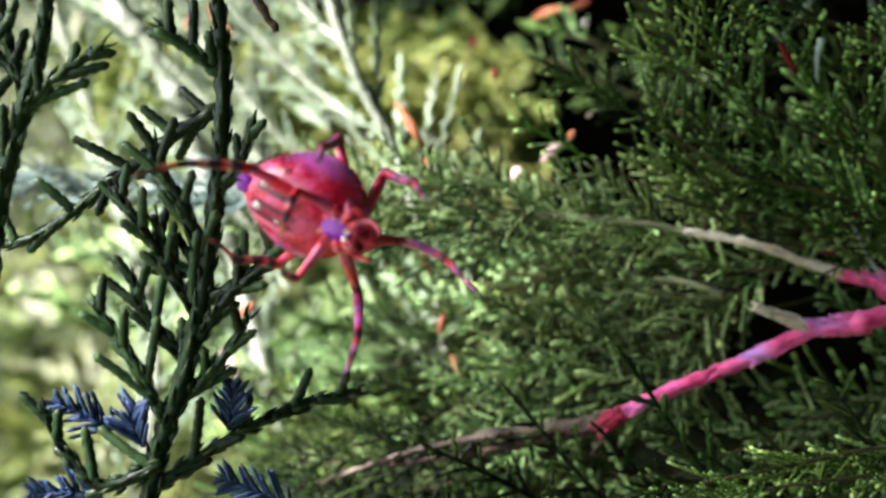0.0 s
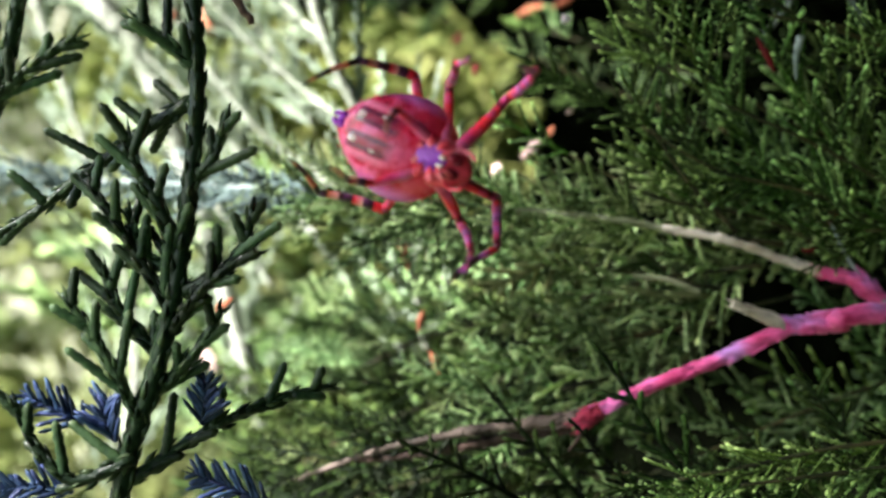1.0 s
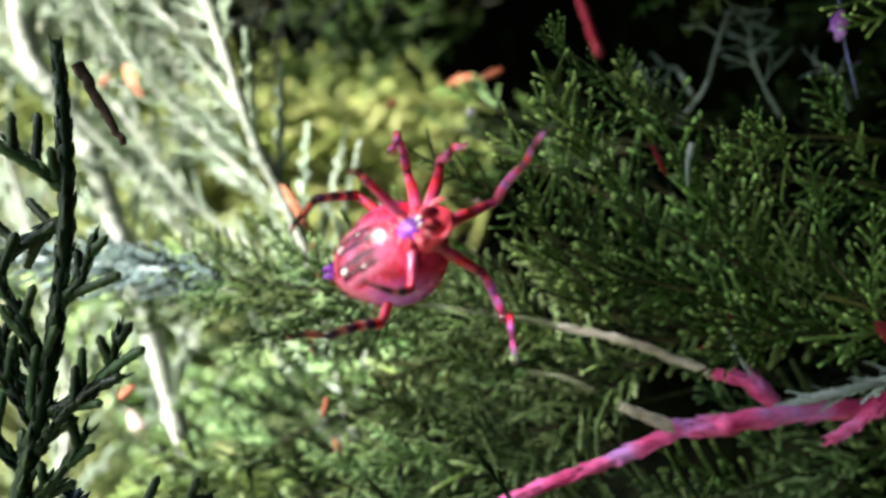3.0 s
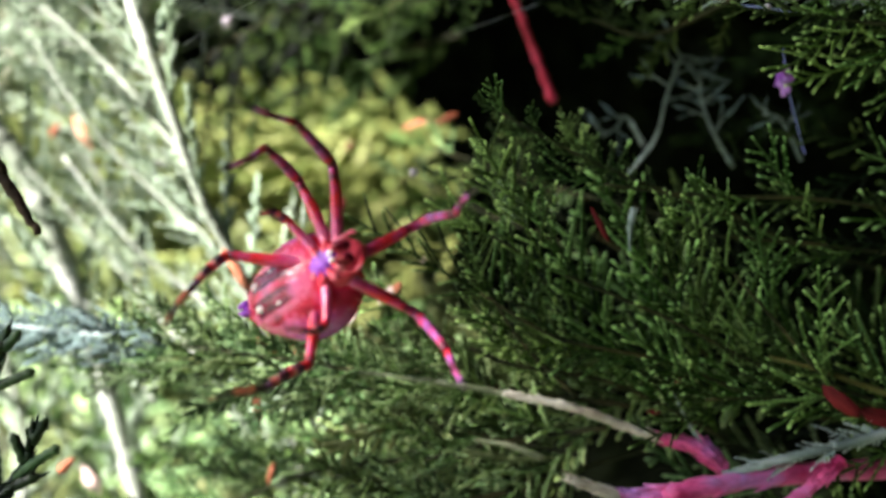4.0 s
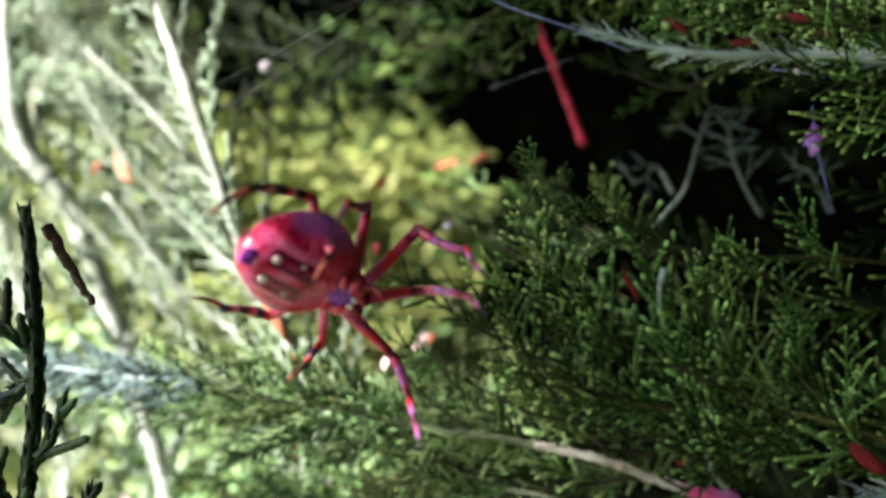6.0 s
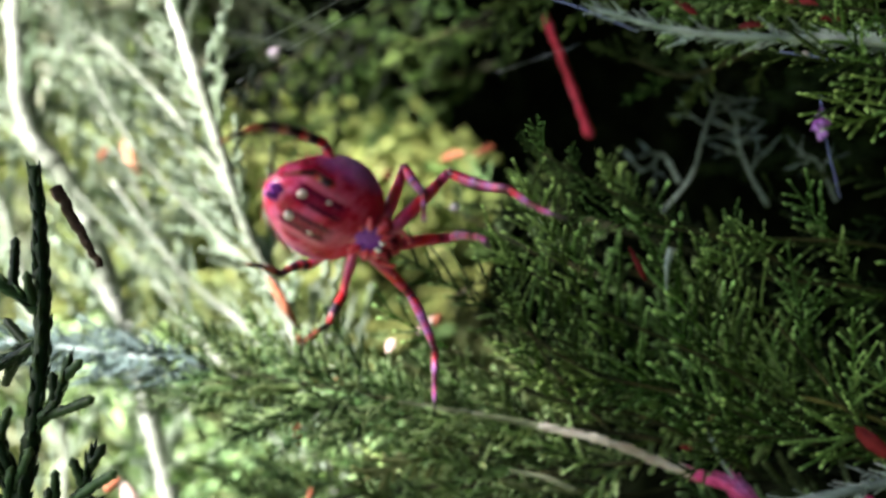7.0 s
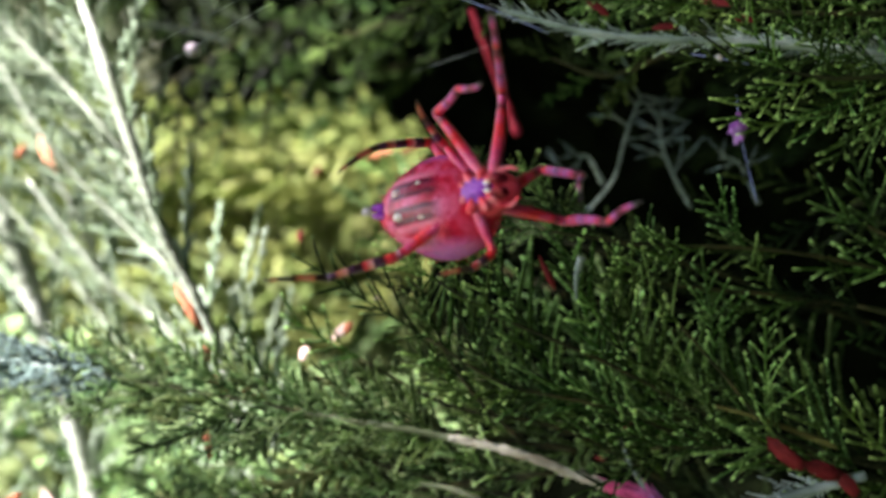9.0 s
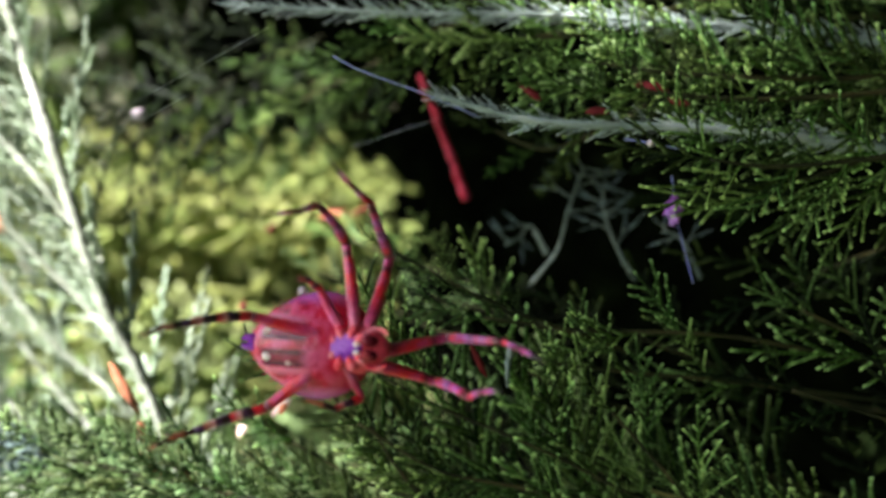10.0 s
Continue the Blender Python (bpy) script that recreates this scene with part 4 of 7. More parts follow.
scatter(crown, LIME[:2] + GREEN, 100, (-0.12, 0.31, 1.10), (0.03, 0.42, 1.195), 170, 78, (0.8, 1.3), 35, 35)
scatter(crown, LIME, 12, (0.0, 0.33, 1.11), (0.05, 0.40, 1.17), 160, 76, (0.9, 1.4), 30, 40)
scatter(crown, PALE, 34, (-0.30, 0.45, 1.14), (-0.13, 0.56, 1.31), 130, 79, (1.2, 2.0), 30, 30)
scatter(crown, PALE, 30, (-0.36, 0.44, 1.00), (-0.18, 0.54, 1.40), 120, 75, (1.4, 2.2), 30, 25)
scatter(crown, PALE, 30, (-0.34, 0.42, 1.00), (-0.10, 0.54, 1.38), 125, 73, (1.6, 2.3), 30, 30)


# ---- the young conifer in front ----
def scale_coat(bm, pts, radii, rng, pitch):
    """Pairs of small pointed scale leaves pressed to a shoot, each pair turned from the last."""
    run, k = 0.0, 0
    for i in range(len(pts) - 1):
        a, b = pts[i], pts[i + 1]
        d, long = (b - a).normalized(), (b - a).length
        u = d.cross(Vector((0.2, 0.9, 0.3))).normalized()
        v = d.cross(u)
        while run < long:
            p, r = a + d * run, radii[i]
            w = (math.pi / 2) * (k % 2) + rng.uniform(-0.4, 0.4)
            for side in (-1, 1):
                o = (u * math.cos(w) + v * math.sin(w)) * side
                tube(bm, [p + o * r * 0.6, p + d * pitch * 0.7 + o * r * 1.08, p + d * pitch * rng.uniform(1.3, 1.7) + o * r * rng.uniform(1.15, 1.5)], [r * 0.5, r * 0.42, r * 0.06], 4)
            k += 1
            run += pitch * rng.uniform(0.85, 1.15)
        run -= long


def leafy_twig(parent, points, r, seed, n, reach, name="branchlet", material=None, angle=44, lift=0.5):
    """A leafy shoot with short, straight, upswept shoots on both sides."""
    rng, bm = random.Random(seed), bmesh.new()
    pts = curve(points, 18)
    radii = [r * (1.0 - 0.45 * i / len(pts)) * (1.1 if i % 2 else 0.88) for i in range(len(pts))]
    radii[-1] = r * 0.3
    tube(bm, pts, radii, 6)
    scale_coat(bm, pts, radii, rng, 0.0013)
    shoots = []
    for i in range(n):
        t = (i + 0.7) / (n + 0.4)
        k = min(len(pts) - 2, int(t * (len(pts) - 1)))
        p, d = pts[k], (pts[k + 1] - pts[k]).normalized()
        side = Vector((-d.z, 0, d.x)) * (1 if i % 2 else -1)
        a = radians(angle + rng.uniform(-10, 10))
        w = (d * math.cos(a) + side * math.sin(a) + Vector((0, rng.uniform(-0.4, 0.3), lift))).normalized()
        shoots.append((p, p + w * reach * (1.15 - 0.6 * t) * rng.uniform(0.55, 1.15)))
    main = part(name, bm, material or LEAF_NEAR, parent)
    for p, q in shoots:
        bm = bmesh.new()
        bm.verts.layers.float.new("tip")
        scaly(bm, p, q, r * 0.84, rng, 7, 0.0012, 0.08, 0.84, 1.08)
        part("shoot", bm, material or LEAF_NEAR, main)
    return main


young = thing("young_conifer", (-0.0631, 0.1227, 0.9212), "dark green young conifer shoot with scale leaves", "shrub")
young.location.z = 0
stem_line = [(young.location.x, young.location.y, 0), (-0.0629, 0.1209, 1.1171), (-0.0604, 0.1196, 1.1478), (-0.0553, 0.1185, 1.1644), (-0.0523, 0.1184, 1.1787), (-0.0503, 0.1183, 1.1965), (-0.0508, 0.1182, 1.2108), (-0.0518, 0.1181, 1.2201)]
bm = bmesh.new()
sl = curve(stem_line[1:], 84)
tube(bm, curve(stem_line[:2], 12), [0.0024 - 0.0007 * i / 12 for i in range(13)], 8)
tube(bm, sl, [(0.0014 - 0.0006 * i / len(sl)) * (1 + 0.25 * noise.noise(Vector((i * 0.8, 3, 0)))) * (1.12 if i % 2 else 0.88) for i in range(len(sl))], 8)
scale_coat(bm, sl, [0.0013 - 0.0006 * i / len(sl) for i in range(len(sl))], random.Random(5), 0.0016)
part("stem", bm, LEAF_NEAR, young)
NEAR = [
    ([(-0.0507, 0.1184, 1.1872), (-0.0480, 0.1174, 1.1900), (-0.0461, 0.1173, 1.1959)], 81, 2, 0.006),
    ([(-0.0523, 0.1185, 1.1730), (-0.0471, 0.1175, 1.1758), (-0.0442, 0.1175, 1.1793), (-0.0431, 0.1175, 1.1842)], 82, 4, 0.007),
    ([(-0.0538, 0.1185, 1.1680), (-0.0483, 0.1165, 1.1744), (-0.0426, 0.1165, 1.1782)], 83, 2, 0.006),
    ([(-0.0530, 0.1184, 1.1773), (-0.0548, 0.1174, 1.1837), (-0.0579, 0.1173, 1.1894), (-0.0589, 0.1172, 1.1929)], 84, 5, 0.007),
    ([(-0.0538, 0.1185, 1.1708), (-0.0594, 0.1184, 1.1802), (-0.0643, 0.1182, 1.1874)], 85, 6, 0.008),
    ([(-0.0506, 0.1182, 1.2015), (-0.0538, 0.1172, 1.2042), (-0.0577, 0.1171, 1.2071)], 86, 4, 0.006),
]
NEAR_TOP = [
    ([(-0.0509, 0.1193, 1.1974), (-0.0569, 0.1203, 1.1940), (-0.0657, 0.1222, 1.1884), (-0.0770, 0.1242, 1.1812), (-0.0870, 0.1261, 1.1799)], 87, 9, 0.008),
    ([(-0.0575, 0.1186, 1.1566), (-0.0617, 0.1175, 1.1653), (-0.0669, 0.1173, 1.1732)], 88, 6, 0.007),
    ([(-0.0583, 0.1186, 1.1523), (-0.0658, 0.1176, 1.1498), (-0.0707, 0.1175, 1.1548), (-0.0731, 0.1174, 1.1598)], 89, 5, 0.006),
    ([(-0.0571, 0.1196, 1.1593), (-0.0510, 0.1186, 1.1651), (-0.0474, 0.1186, 1.1708)], 90, 3, 0.006),
    ([(-0.0593, 0.1196, 1.1493), (-0.0514, 0.1227, 1.1543), (-0.0431, 0.1267, 1.1580), (-0.0344, 0.1308, 1.1597)], 91, 7, 0.006),
    ([(-0.0556, 0.1195, 1.1651), (-0.0605, 0.1194, 1.1709), (-0.0626, 0.1193, 1.1766)], 92, 5, 0.007),
    ([(-0.0529, 0.1195, 1.1765), (-0.0569, 0.1194, 1.1773), (-0.0597, 0.1193, 1.1838)], 93, 4, 0.006),
]
for points, seed, n, reach in NEAR + NEAR_TOP:
    leafy_twig(young, points, 0.0009, seed, n + 1, reach * 1.2)
for points, seed in (([(-0.0650, 0.1195, 1.1565), (-0.0682, 0.1185, 1.1585), (-0.0721, 0.1184, 1.1604)], 94), ([(-0.0611, 0.1196, 1.1543), (-0.0621, 0.1185, 1.1574), (-0.0618, 0.1185, 1.1599)], 95),
                     ([(-0.0510, 0.1227, 1.1558), (-0.0503, 0.1216, 1.1589), (-0.0502, 0.1216, 1.1622)], 96), ([(-0.0426, 0.1228, 1.1454), (-0.0475, 0.1218, 1.1479), (-0.0519, 0.1217, 1.1498)], 97), ([(-0.0666, 0.1196, 1.1479), (-0.0712, 0.1185, 1.1489), (-0.0755, 0.1185, 1.1486)], 98)):
    leafy_twig(young, points, 0.00042, seed, 22, 0.0048, "blue_shoot", LEAF_BLUE, 42, 0.1)

side_shrub = thing("young_conifer", (-0.0877, 0.1183, 0.9299), "dark green shoot with stout scale-leaf twigs", "shrub")
side_shrub.location.z = 0
bm = bmesh.new()
tube(bm, curve([(side_shrub.location.x, side_shrub.location.y, 0), (-0.0823, 0.1164, 1.1474)], 12), [0.002 - 0.0005 * i / 12 for i in range(13)], 8)
sl = curve([(-0.0823, 0.1164, 1.1474), (-0.0784, 0.1161, 1.1811), (-0.0747, 0.1160, 1.1965), (-0.0721, 0.1160, 1.2063), (-0.0706, 0.1159, 1.2189)], 60)
tube(bm, sl, [(0.0013 - 0.0005 * i / len(sl)) * (1 + 0.25 * noise.noise(Vector((i * 0.8, 9, 0)))) * (1.12 if i % 2 else 0.88) for i in range(len(sl))], 8)
scale_coat(bm, sl, [0.0012 - 0.0005 * i / len(sl) for i in range(len(sl))], random.Random(6), 0.0016)
part("stem", bm, LEAF_NEAR, side_shrub)
for points, seed, n, reach in (
        ([(-0.0747, 0.1160, 1.1965), (-0.0700, 0.1151, 1.2005), (-0.0641, 0.1151, 1.2046)], 101, 4, 0.006),
        ([(-0.0769, 0.1161, 1.1874), (-0.0796, 0.1160, 1.1944), (-0.0781, 0.1159, 1.2078)], 102, 6, 0.007),
        ([(-0.0744, 0.1170, 1.1981), (-0.0760, 0.1160, 1.2042), (-0.0773, 0.1159, 1.2106)], 103, 5, 0.006)):
    leafy_twig(side_shrub, points, 0.0009, seed, n + 1, reach * 1.2)


# ---- sticks, dead leaves, silk ----
def stick(name, points, r0, r1, material, label, category, seed):
    rng, bm = random.Random(seed), bmesh.new()
    pts = curve(points, 40)
    for i, p in enumerate(pts[1:-1], 1):
        p += Vector((noise.noise(Vector((i * 0.2, seed, 0))), 0, noise.noise(Vector((i * 0.2, seed, 7))))) * r0 * 0.5
    tube(bm, pts, [(r0 + (r1 - r0) * i / len(pts)) * (1 + 0.35 * noise.noise(Vector((i * 0.33, seed * 5, 2)))) for i in range(len(pts))], 8)
    for v in bm.verts:
        v.co += Vector((rng.uniform(-1, 1), rng.uniform(-1, 1), rng.uniform(-1, 1))) * r0 * 0.1
    return tagged(link_mesh(name, bm, material), label, category)


stick("stick", [(0.0212, 0.2062, 1.2646), (0.0266, 0.2066, 1.2511), (0.0317, 0.2070, 1.2375)], 0.0008, 0.0010, BARK_RED, "straight crimson twig hanging in the dark hollow", "twig", 1)
stick("stick", [(-0.0499, 0.1204, 1.2176), (-0.0469, 0.1205, 1.2124), (-0.0438, 0.1205, 1.2072)], 0.0009, 0.0004, BARK_DEAD, "dark brown dead twig before the sunny shrub", "twig", 2)
stick("stick", [(0.0359, 0.1478, 1.2047), (0.0359, 0.1478, 1.2081), (0.0366, 0.1477, 1.2114)], 0.0002, 0.0007, BARK_GREY, "pale blue-grey dead leaf hanging in the hollow", "dead leaf", 4)


def dead_leaf(name, place, heading, length, width, material, label, seed):
    """A curled, pointed scrap of leaf with thickness."""
    rng, bm = random.Random(seed), bmesh.new()
    n = 8
    rows = []
    for i in range(n + 1):
        t = i / n
        w = width * math.sin(math.pi * min(0.97, t * 0.94 + 0.04)) ** 0.7 * (1 + 0.2 * rng.uniform(-1, 1))
        z = 0.25 * length * math.sin(2.2 * t)
        rows.append([bm.verts.new((length * (t - 0.5), w * s, z + 0.3 * width * abs(s) + h)) for s, h in ((-0.5, 0), (0, 0), (0.5, 0), (0.5, 0.0003), (0, 0.0003), (-0.5, 0.0003))])
    for a, b in zip(rows, rows[1:]):
        for k in range(6):
            bm.faces.new((a[k], a[(k + 1) % 6], b[(k + 1) % 6], b[k]))
    bm.faces.new(rows[0][::-1])
    bm.faces.new(rows[-1])
    ob = link_mesh(name, bm, material)
    ob.matrix_basis = aim(place, heading, rng.uniform(-20, 20), rng.uniform(-30, 30))
    return tagged(ob, label, "dead leaf", "dead leaves caught in the foliage")


DEAD = [
    ((0.0019, 0.2220, 1.2345), 8, 0.008, 0.0030, DEAD_RUST), ((0.0082, 0.2200, 1.2359), 25, 0.006, 0.0026, DEAD_RUST),
    ((-0.0125, 0.1905, 1.2148), 80, 0.0025, 0.002, DEAD_RED), ((-0.0293, 0.1700, 1.2017), -60, 0.010, 0.0026, DEAD_ORANGE),
    ((-0.0260, 0.1682, 1.1937), -80, 0.004, 0.0026, DEAD_ORANGE), ((-0.0242, 0.1683, 1.1887), -45, 0.006, 0.0025, DEAD_ORANGE),
    ((-0.0736, 0.2213, 1.1525), -62, 0.010, 0.0040, PETAL),
    ((-0.0267, 0.1743, 1.1773), -75, 0.007, 0.0028, DEAD_ORANGE), ((-0.0239, 0.1714, 1.1656), 80, 0.004, 0.002, DEAD_ORANGE),
    ((-0.0213, 0.1694, 1.1581), -70, 0.005, 0.002, DEAD_ORANGE), ((-0.0573, 0.1644, 1.1692), 40, 0.004, 0.003, DEAD_ORANGE),
    ((-0.0005, 0.1641, 1.1987), 60, 0.0022, 0.002, DEAD_ORANGE), ((-0.0155, 0.2388, 1.2322), 50, 0.003, 0.003, DEAD_RED),
]
DEAD_MORE = [
    ((-0.0750, 0.2220, 1.2336), -56, 0.011, 0.0035, DEAD_ORANGE), ((-0.0854, 0.2299, 1.2353), 60, 0.004, 0.003, DEAD_ORANGE),
    ((0.0690, 0.1500, 1.1815), -35, 0.007, 0.0048, DEAD_RED), ((0.0745, 0.1505, 1.1785), -20, 0.006, 0.0044, DEAD_RED), ((0.0790, 0.1510, 1.1765), -50, 0.005, 0.0040, DEAD_RED),
    ((0.0588, 0.1534, 1.2516), -20, 0.006, 0.002, DEAD_RED), ((0.0636, 0.1544, 1.2500), -15, 0.004, 0.002, DEAD_RED),
    ((-0.0028, 0.1772, 1.1973), 42, 0.0052, 0.0030, PETAL), ((0.0036, 0.1720, 1.2038), 50, 0.0016, 0.0014, PETAL),
    ((-0.0094, 0.1750, 1.1930), 60, 0.0028, 0.0030, PETAL),
    ((0.0315, 0.1497, 1.2090), -62, 0.006, 0.0016, DEAD_RED), ((0.0394, 0.1516, 1.2505), -40, 0.005, 0.002, DEAD_RED), ((0.0502, 0.1517, 1.2473), -10, 0.004, 0.002, DEAD_RED),
    ((-0.0176, 0.1687, 1.1874), -10, 0.004, 0.003, DEAD_ORANGE),
    ((0.0463, 0.1595, 1.1832), 70, 0.003, 0.002, DEAD_RED), ((0.0418, 0.1591, 1.1784), 10, 0.0022, 0.0018, DEAD_RED),
]
for i, (place, heading, length, width, mat) in enumerate(DEAD + DEAD_MORE):
    text = {"dead_orange": "curled orange dead leaf scrap caught in the foliage", "dead_rust": "rusty curled dead leaf scrap caught in the foliage", "dead_red": "dark red dead leaf scrap caught in the foliage", "petal": "pale pink dry petal caught in the foliage"}[mat.name]
    dead_leaf("dead_leaf", place, heading, length * 1.0, width * 0.62, mat, text, 200 + i)


def tuft(name, place, r, material, label, category, seed):
    rng, bm = random.Random(seed), bmesh.new()
    bmesh.ops.create_icosphere(bm, subdivisions=3, radius=r)
    for v in bm.verts:
        v.co *= 1 + 0.35 * noise.noise(v.co * (2.2 / r) + Vector((seed, 0, 0)))
    ob = link_mesh(name, bm, material)
    ob.location = place
    return tagged(ob, label, category)


tuft("seed_fluff", (-0.0378, 0.2030, 1.2545), 0.0013, FLUFF, "small white tuft of fluff held in a silk thread", "fluff", 1)
def bud_cluster(place, label, seed):
    """A ragged knot of small scales with a few loose silky ends."""
    rng, bm = random.Random(seed), bmesh.new()
    for k in range(16):
        t = k / 15
        a = rng.uniform(0, 6.28)
        out = Vector((math.cos(a), math.sin(a), 0)) * 0.0006 * math.sin(math.pi * (0.15 + 0.8 * t))
        foot = Vector((0, 0, 0.0022 - 0.0040 * t)) + out * 0.5
        tube(bm, [foot, foot + out * 1.2 - Vector((0, 0, 0.0005)), foot + out * rng.uniform(1.2, 2.6) - Vector((0, 0, rng.uniform(0.0008, 0.0014)))], [0.0003, 0.00042, 0.00006], 6)
    tube(bm, [Vector((0, 0, 0.0024)), Vector((0.0001, 0, 0)), Vector((0, 0, -0.0022))], [0.0002, 0.0006, 0.0002], 8)
    ob = link_mesh("flower_bud", bm, BUD)
    ob.location = place
    return tagged(ob, label, "bud")


bud_cluster((0.0635, 0.1571, 1.2329), "small ragged purple bud hanging on silk", 2)
tuft("seed_fluff", (0.0579, 0.1489, 1.2425), 0.0006, FLUFF, "tiny white speck caught in silk", "fluff", 3)
tuft("seed_fluff", (0.0022, 0.1650, 1.2187), 0.0008, FLUFF, "tiny white speck caught in the foliage", "fluff", 4)


def thread(points, r, material, label):
    bm = bmesh.new()
    pts = curve(points, 10)
    tube(bm, pts, [r] * len(pts), 5)
    return tagged(link_mesh("silk_thread", bm, material), label, "silk thread", "silk threads")


thread([(-0.0335, 0.1500, 1.2375), (-0.0266, 0.1500, 1.2420), (-0.0119, 0.1500, 1.2506)], 0.00003, SILK, "fine pale silk thread across the dark gap")
thread([(-0.0393, 0.1500, 1.2394), (-0.0288, 0.1500, 1.2446), (-0.0165, 0.1500, 1.2514), (-0.0017, 0.1500, 1.2600)], 0.00003, SILK, "fine pale silk thread across the dark gap")
thread([(0.0084, 0.1510, 1.2559), (0.0129, 0.1510, 1.2536), (0.0226, 0.1504, 1.2501), (0.0315, 0.1499, 1.2463)], 0.00009, SILK_BLUE, "bluish silk strand tied to a stem")
thread([(0.0094, 0.1722, 1.2442), (0.0175, 0.1720, 1.2470), (0.0250, 0.1709, 1.2494)], 0.000025, SILK, "fine pale silk thread in the hollow")
thread([(0.0633, 0.1570, 1.2382), (0.0641, 0.1572, 1.2317), (0.0659, 0.1583, 1.2257), (0.0673, 0.1585, 1.2205)], 0.00006, SILK_BLUE, "bluish silk strand holding a bud")
thread([(0.0540, 0.1498, 1.2432), (0.0579, 0.1489, 1.2425), (0.0626, 0.1489, 1.2416)], 0.0001, SILK_BLUE, "bluish silk strand with a white speck")


# ---- the spider ----
def spider_material(name, base, spots, dark, scale, rough=0.38):
    m, n, l, b = base_material(name)
    f, g = grain(n, l, scale, 4), grain(n, l, scale * 4, 3)
    col = ramp(n, l, f, [(0.36, dark), (0.46, base), (0.58, spots)])
    col = mix(n, l, 0.3, col, ramp(n, l, g, [(0.4, (0.45, 0.35, 0.4)), (0.6, (1, 1, 1))]), "MULTIPLY")
    l.new(col, b.inputs["Base Color"])
    b.inputs["Roughness"].default_value = rough
    b.inputs["Specular IOR Level"].default_value = 0.18
    b.inputs["Subsurface Weight"].default_value = 0.1
    b.inputs["Subsurface Radius"].default_value = (0.001, 0.0004, 0.0004)
    b.inputs["Subsurface Scale"].default_value = 0.5
    bump(n, l, g, b, 0.5, 0.0003)
    return m, n, l, b, col


def steps(n, l, value, edges):
    """0 and 1 in turn between rising edges of a value."""
    r = n.new("ShaderNodeValToRGB")
    r.color_ramp.interpolation = "LINEAR"
    while len(r.color_ramp.elements) < len(edges):
        r.color_ramp.elements.new(0.5)
    for e, (p, v) in zip(r.color_ramp.elements, edges):
        e.position, e.color = p, (v, v, v, 1)
    l.new(value, r.inputs["Fac"])
    return r.outputs["Color"]


def axis_value(n, l, axis, low, high, absolute=False):
    co, xyz, mr = n.new("ShaderNodeTexCoord"), n.new("ShaderNodeSeparateXYZ"), n.new("ShaderNodeMapRange")
    l.new(co.outputs["Object"], xyz.inputs[0])
    out = xyz.outputs[axis]
    if absolute:
        ab = n.new("ShaderNodeMath")
        ab.operation = "ABSOLUTE"
        l.new(out, ab.inputs[0])
        out = ab.outputs[0]
    mr.inputs["From Min"].default_value, mr.inputs["From Max"].default_value = low, high
    l.new(out, mr.inputs["Value"])
    return mr.outputs["Result"]


def times(n, l, a, b):
    m = n.new("ShaderNodeMath")
    m.operation = "MULTIPLY"
    l.new(a, m.inputs[0])
    l.new(b, m.inputs[1])
    return m.outputs[0]


ABDOMEN, n, l, b, col = spider_material("abdomen", (0.58, 0.012, 0.06), (0.70, 0.11, 0.27), (0.28, 0.004, 0.034), 340, 0.24)
b.inputs["Specular IOR Level"].default_value = 0.45
under = steps(n, l, axis_value(n, l, "Z", -0.004, 0.006), [(0.62, 1), (0.74, 0)])
along = steps(n, l, axis_value(n, l, "X", -0.013, -0.003), [(0.28, 0), (0.36, 1), (0.80, 1), (0.95, 0)])
across = axis_value(n, l, "Y", 0.0, 0.004, True)
belly = times(n, l, times(n, l, along, under), steps(n, l, across, [(0.10, 0), (0.16, 1.0), (0.24, 1.0), (0.30, 0.65), (0.44, 0.65), (0.50, 1.0), (0.58, 1.0), (0.64, 0)]))
rim = times(n, l, times(n, l, along, under), steps(n, l, across, [(0.62, 0), (0.66, 0.7), (0.74, 0.7), (0.9, 0)]))
side = times(n, l, steps(n, l, grain(n, l, 420, 2), [(0.52, 0), (0.6, 0.8)]), steps(n, l, axis_value(n, l, "Z", 0.0, 0.009), [(0.35, 0), (0.6, 1)]))
col = mix(n, l, steps(n, l, axis_value(n, l, "X", -0.006, 0.002), [(0.2, 0), (0.75, 0.85)]), col, (0.70, 0.02, 0.05))
col = mix(n, l, side, col, (0.25, 0.006, 0.03))
# Lilac flanks: the sky's tint on the sides, put into the colour
flank = steps(n, l, axis_value(n, l, "Y", 0.0, 0.0066, True), [(0.66, 0), (0.92, 0.8)])
col = mix(n, l, flank, col, (0.50, 0.15, 0.62))
col = mix(n, l, belly, col, (0.085, 0.002, 0.026))
col = mix(n, l, rim, col, (0.72, 0.2, 0.34))
l.new(col, b.inputs["Base Color"])
CARAPACE = spider_material("carapace", (0.5, 0.014, 0.04), (0.6, 0.05, 0.08), (0.24, 0.005, 0.015), 380)[0]
STERNUM = spider_material("sternum", (0.24, 0.03, 0.42), (0.38, 0.11, 0.54), (0.13, 0.01, 0.2), 500, 0.2)[0]
COXA = spider_material("coxa", (0.74, 0.06, 0.09), (0.80, 0.20, 0.26), (0.48, 0.012, 0.045), 500, 0.26)[0]
WHITE_SPOT = spider_material("white_spot", (0.8, 0.68, 0.66), (0.85, 0.78, 0.76), (0.7, 0.5, 0.5), 900)[0]
FANG = spider_material("fang", (0.2, 0.012, 0.03), (0.35, 0.04, 0.05), (0.08, 0.005, 0.01), 600, 0.25)[0]


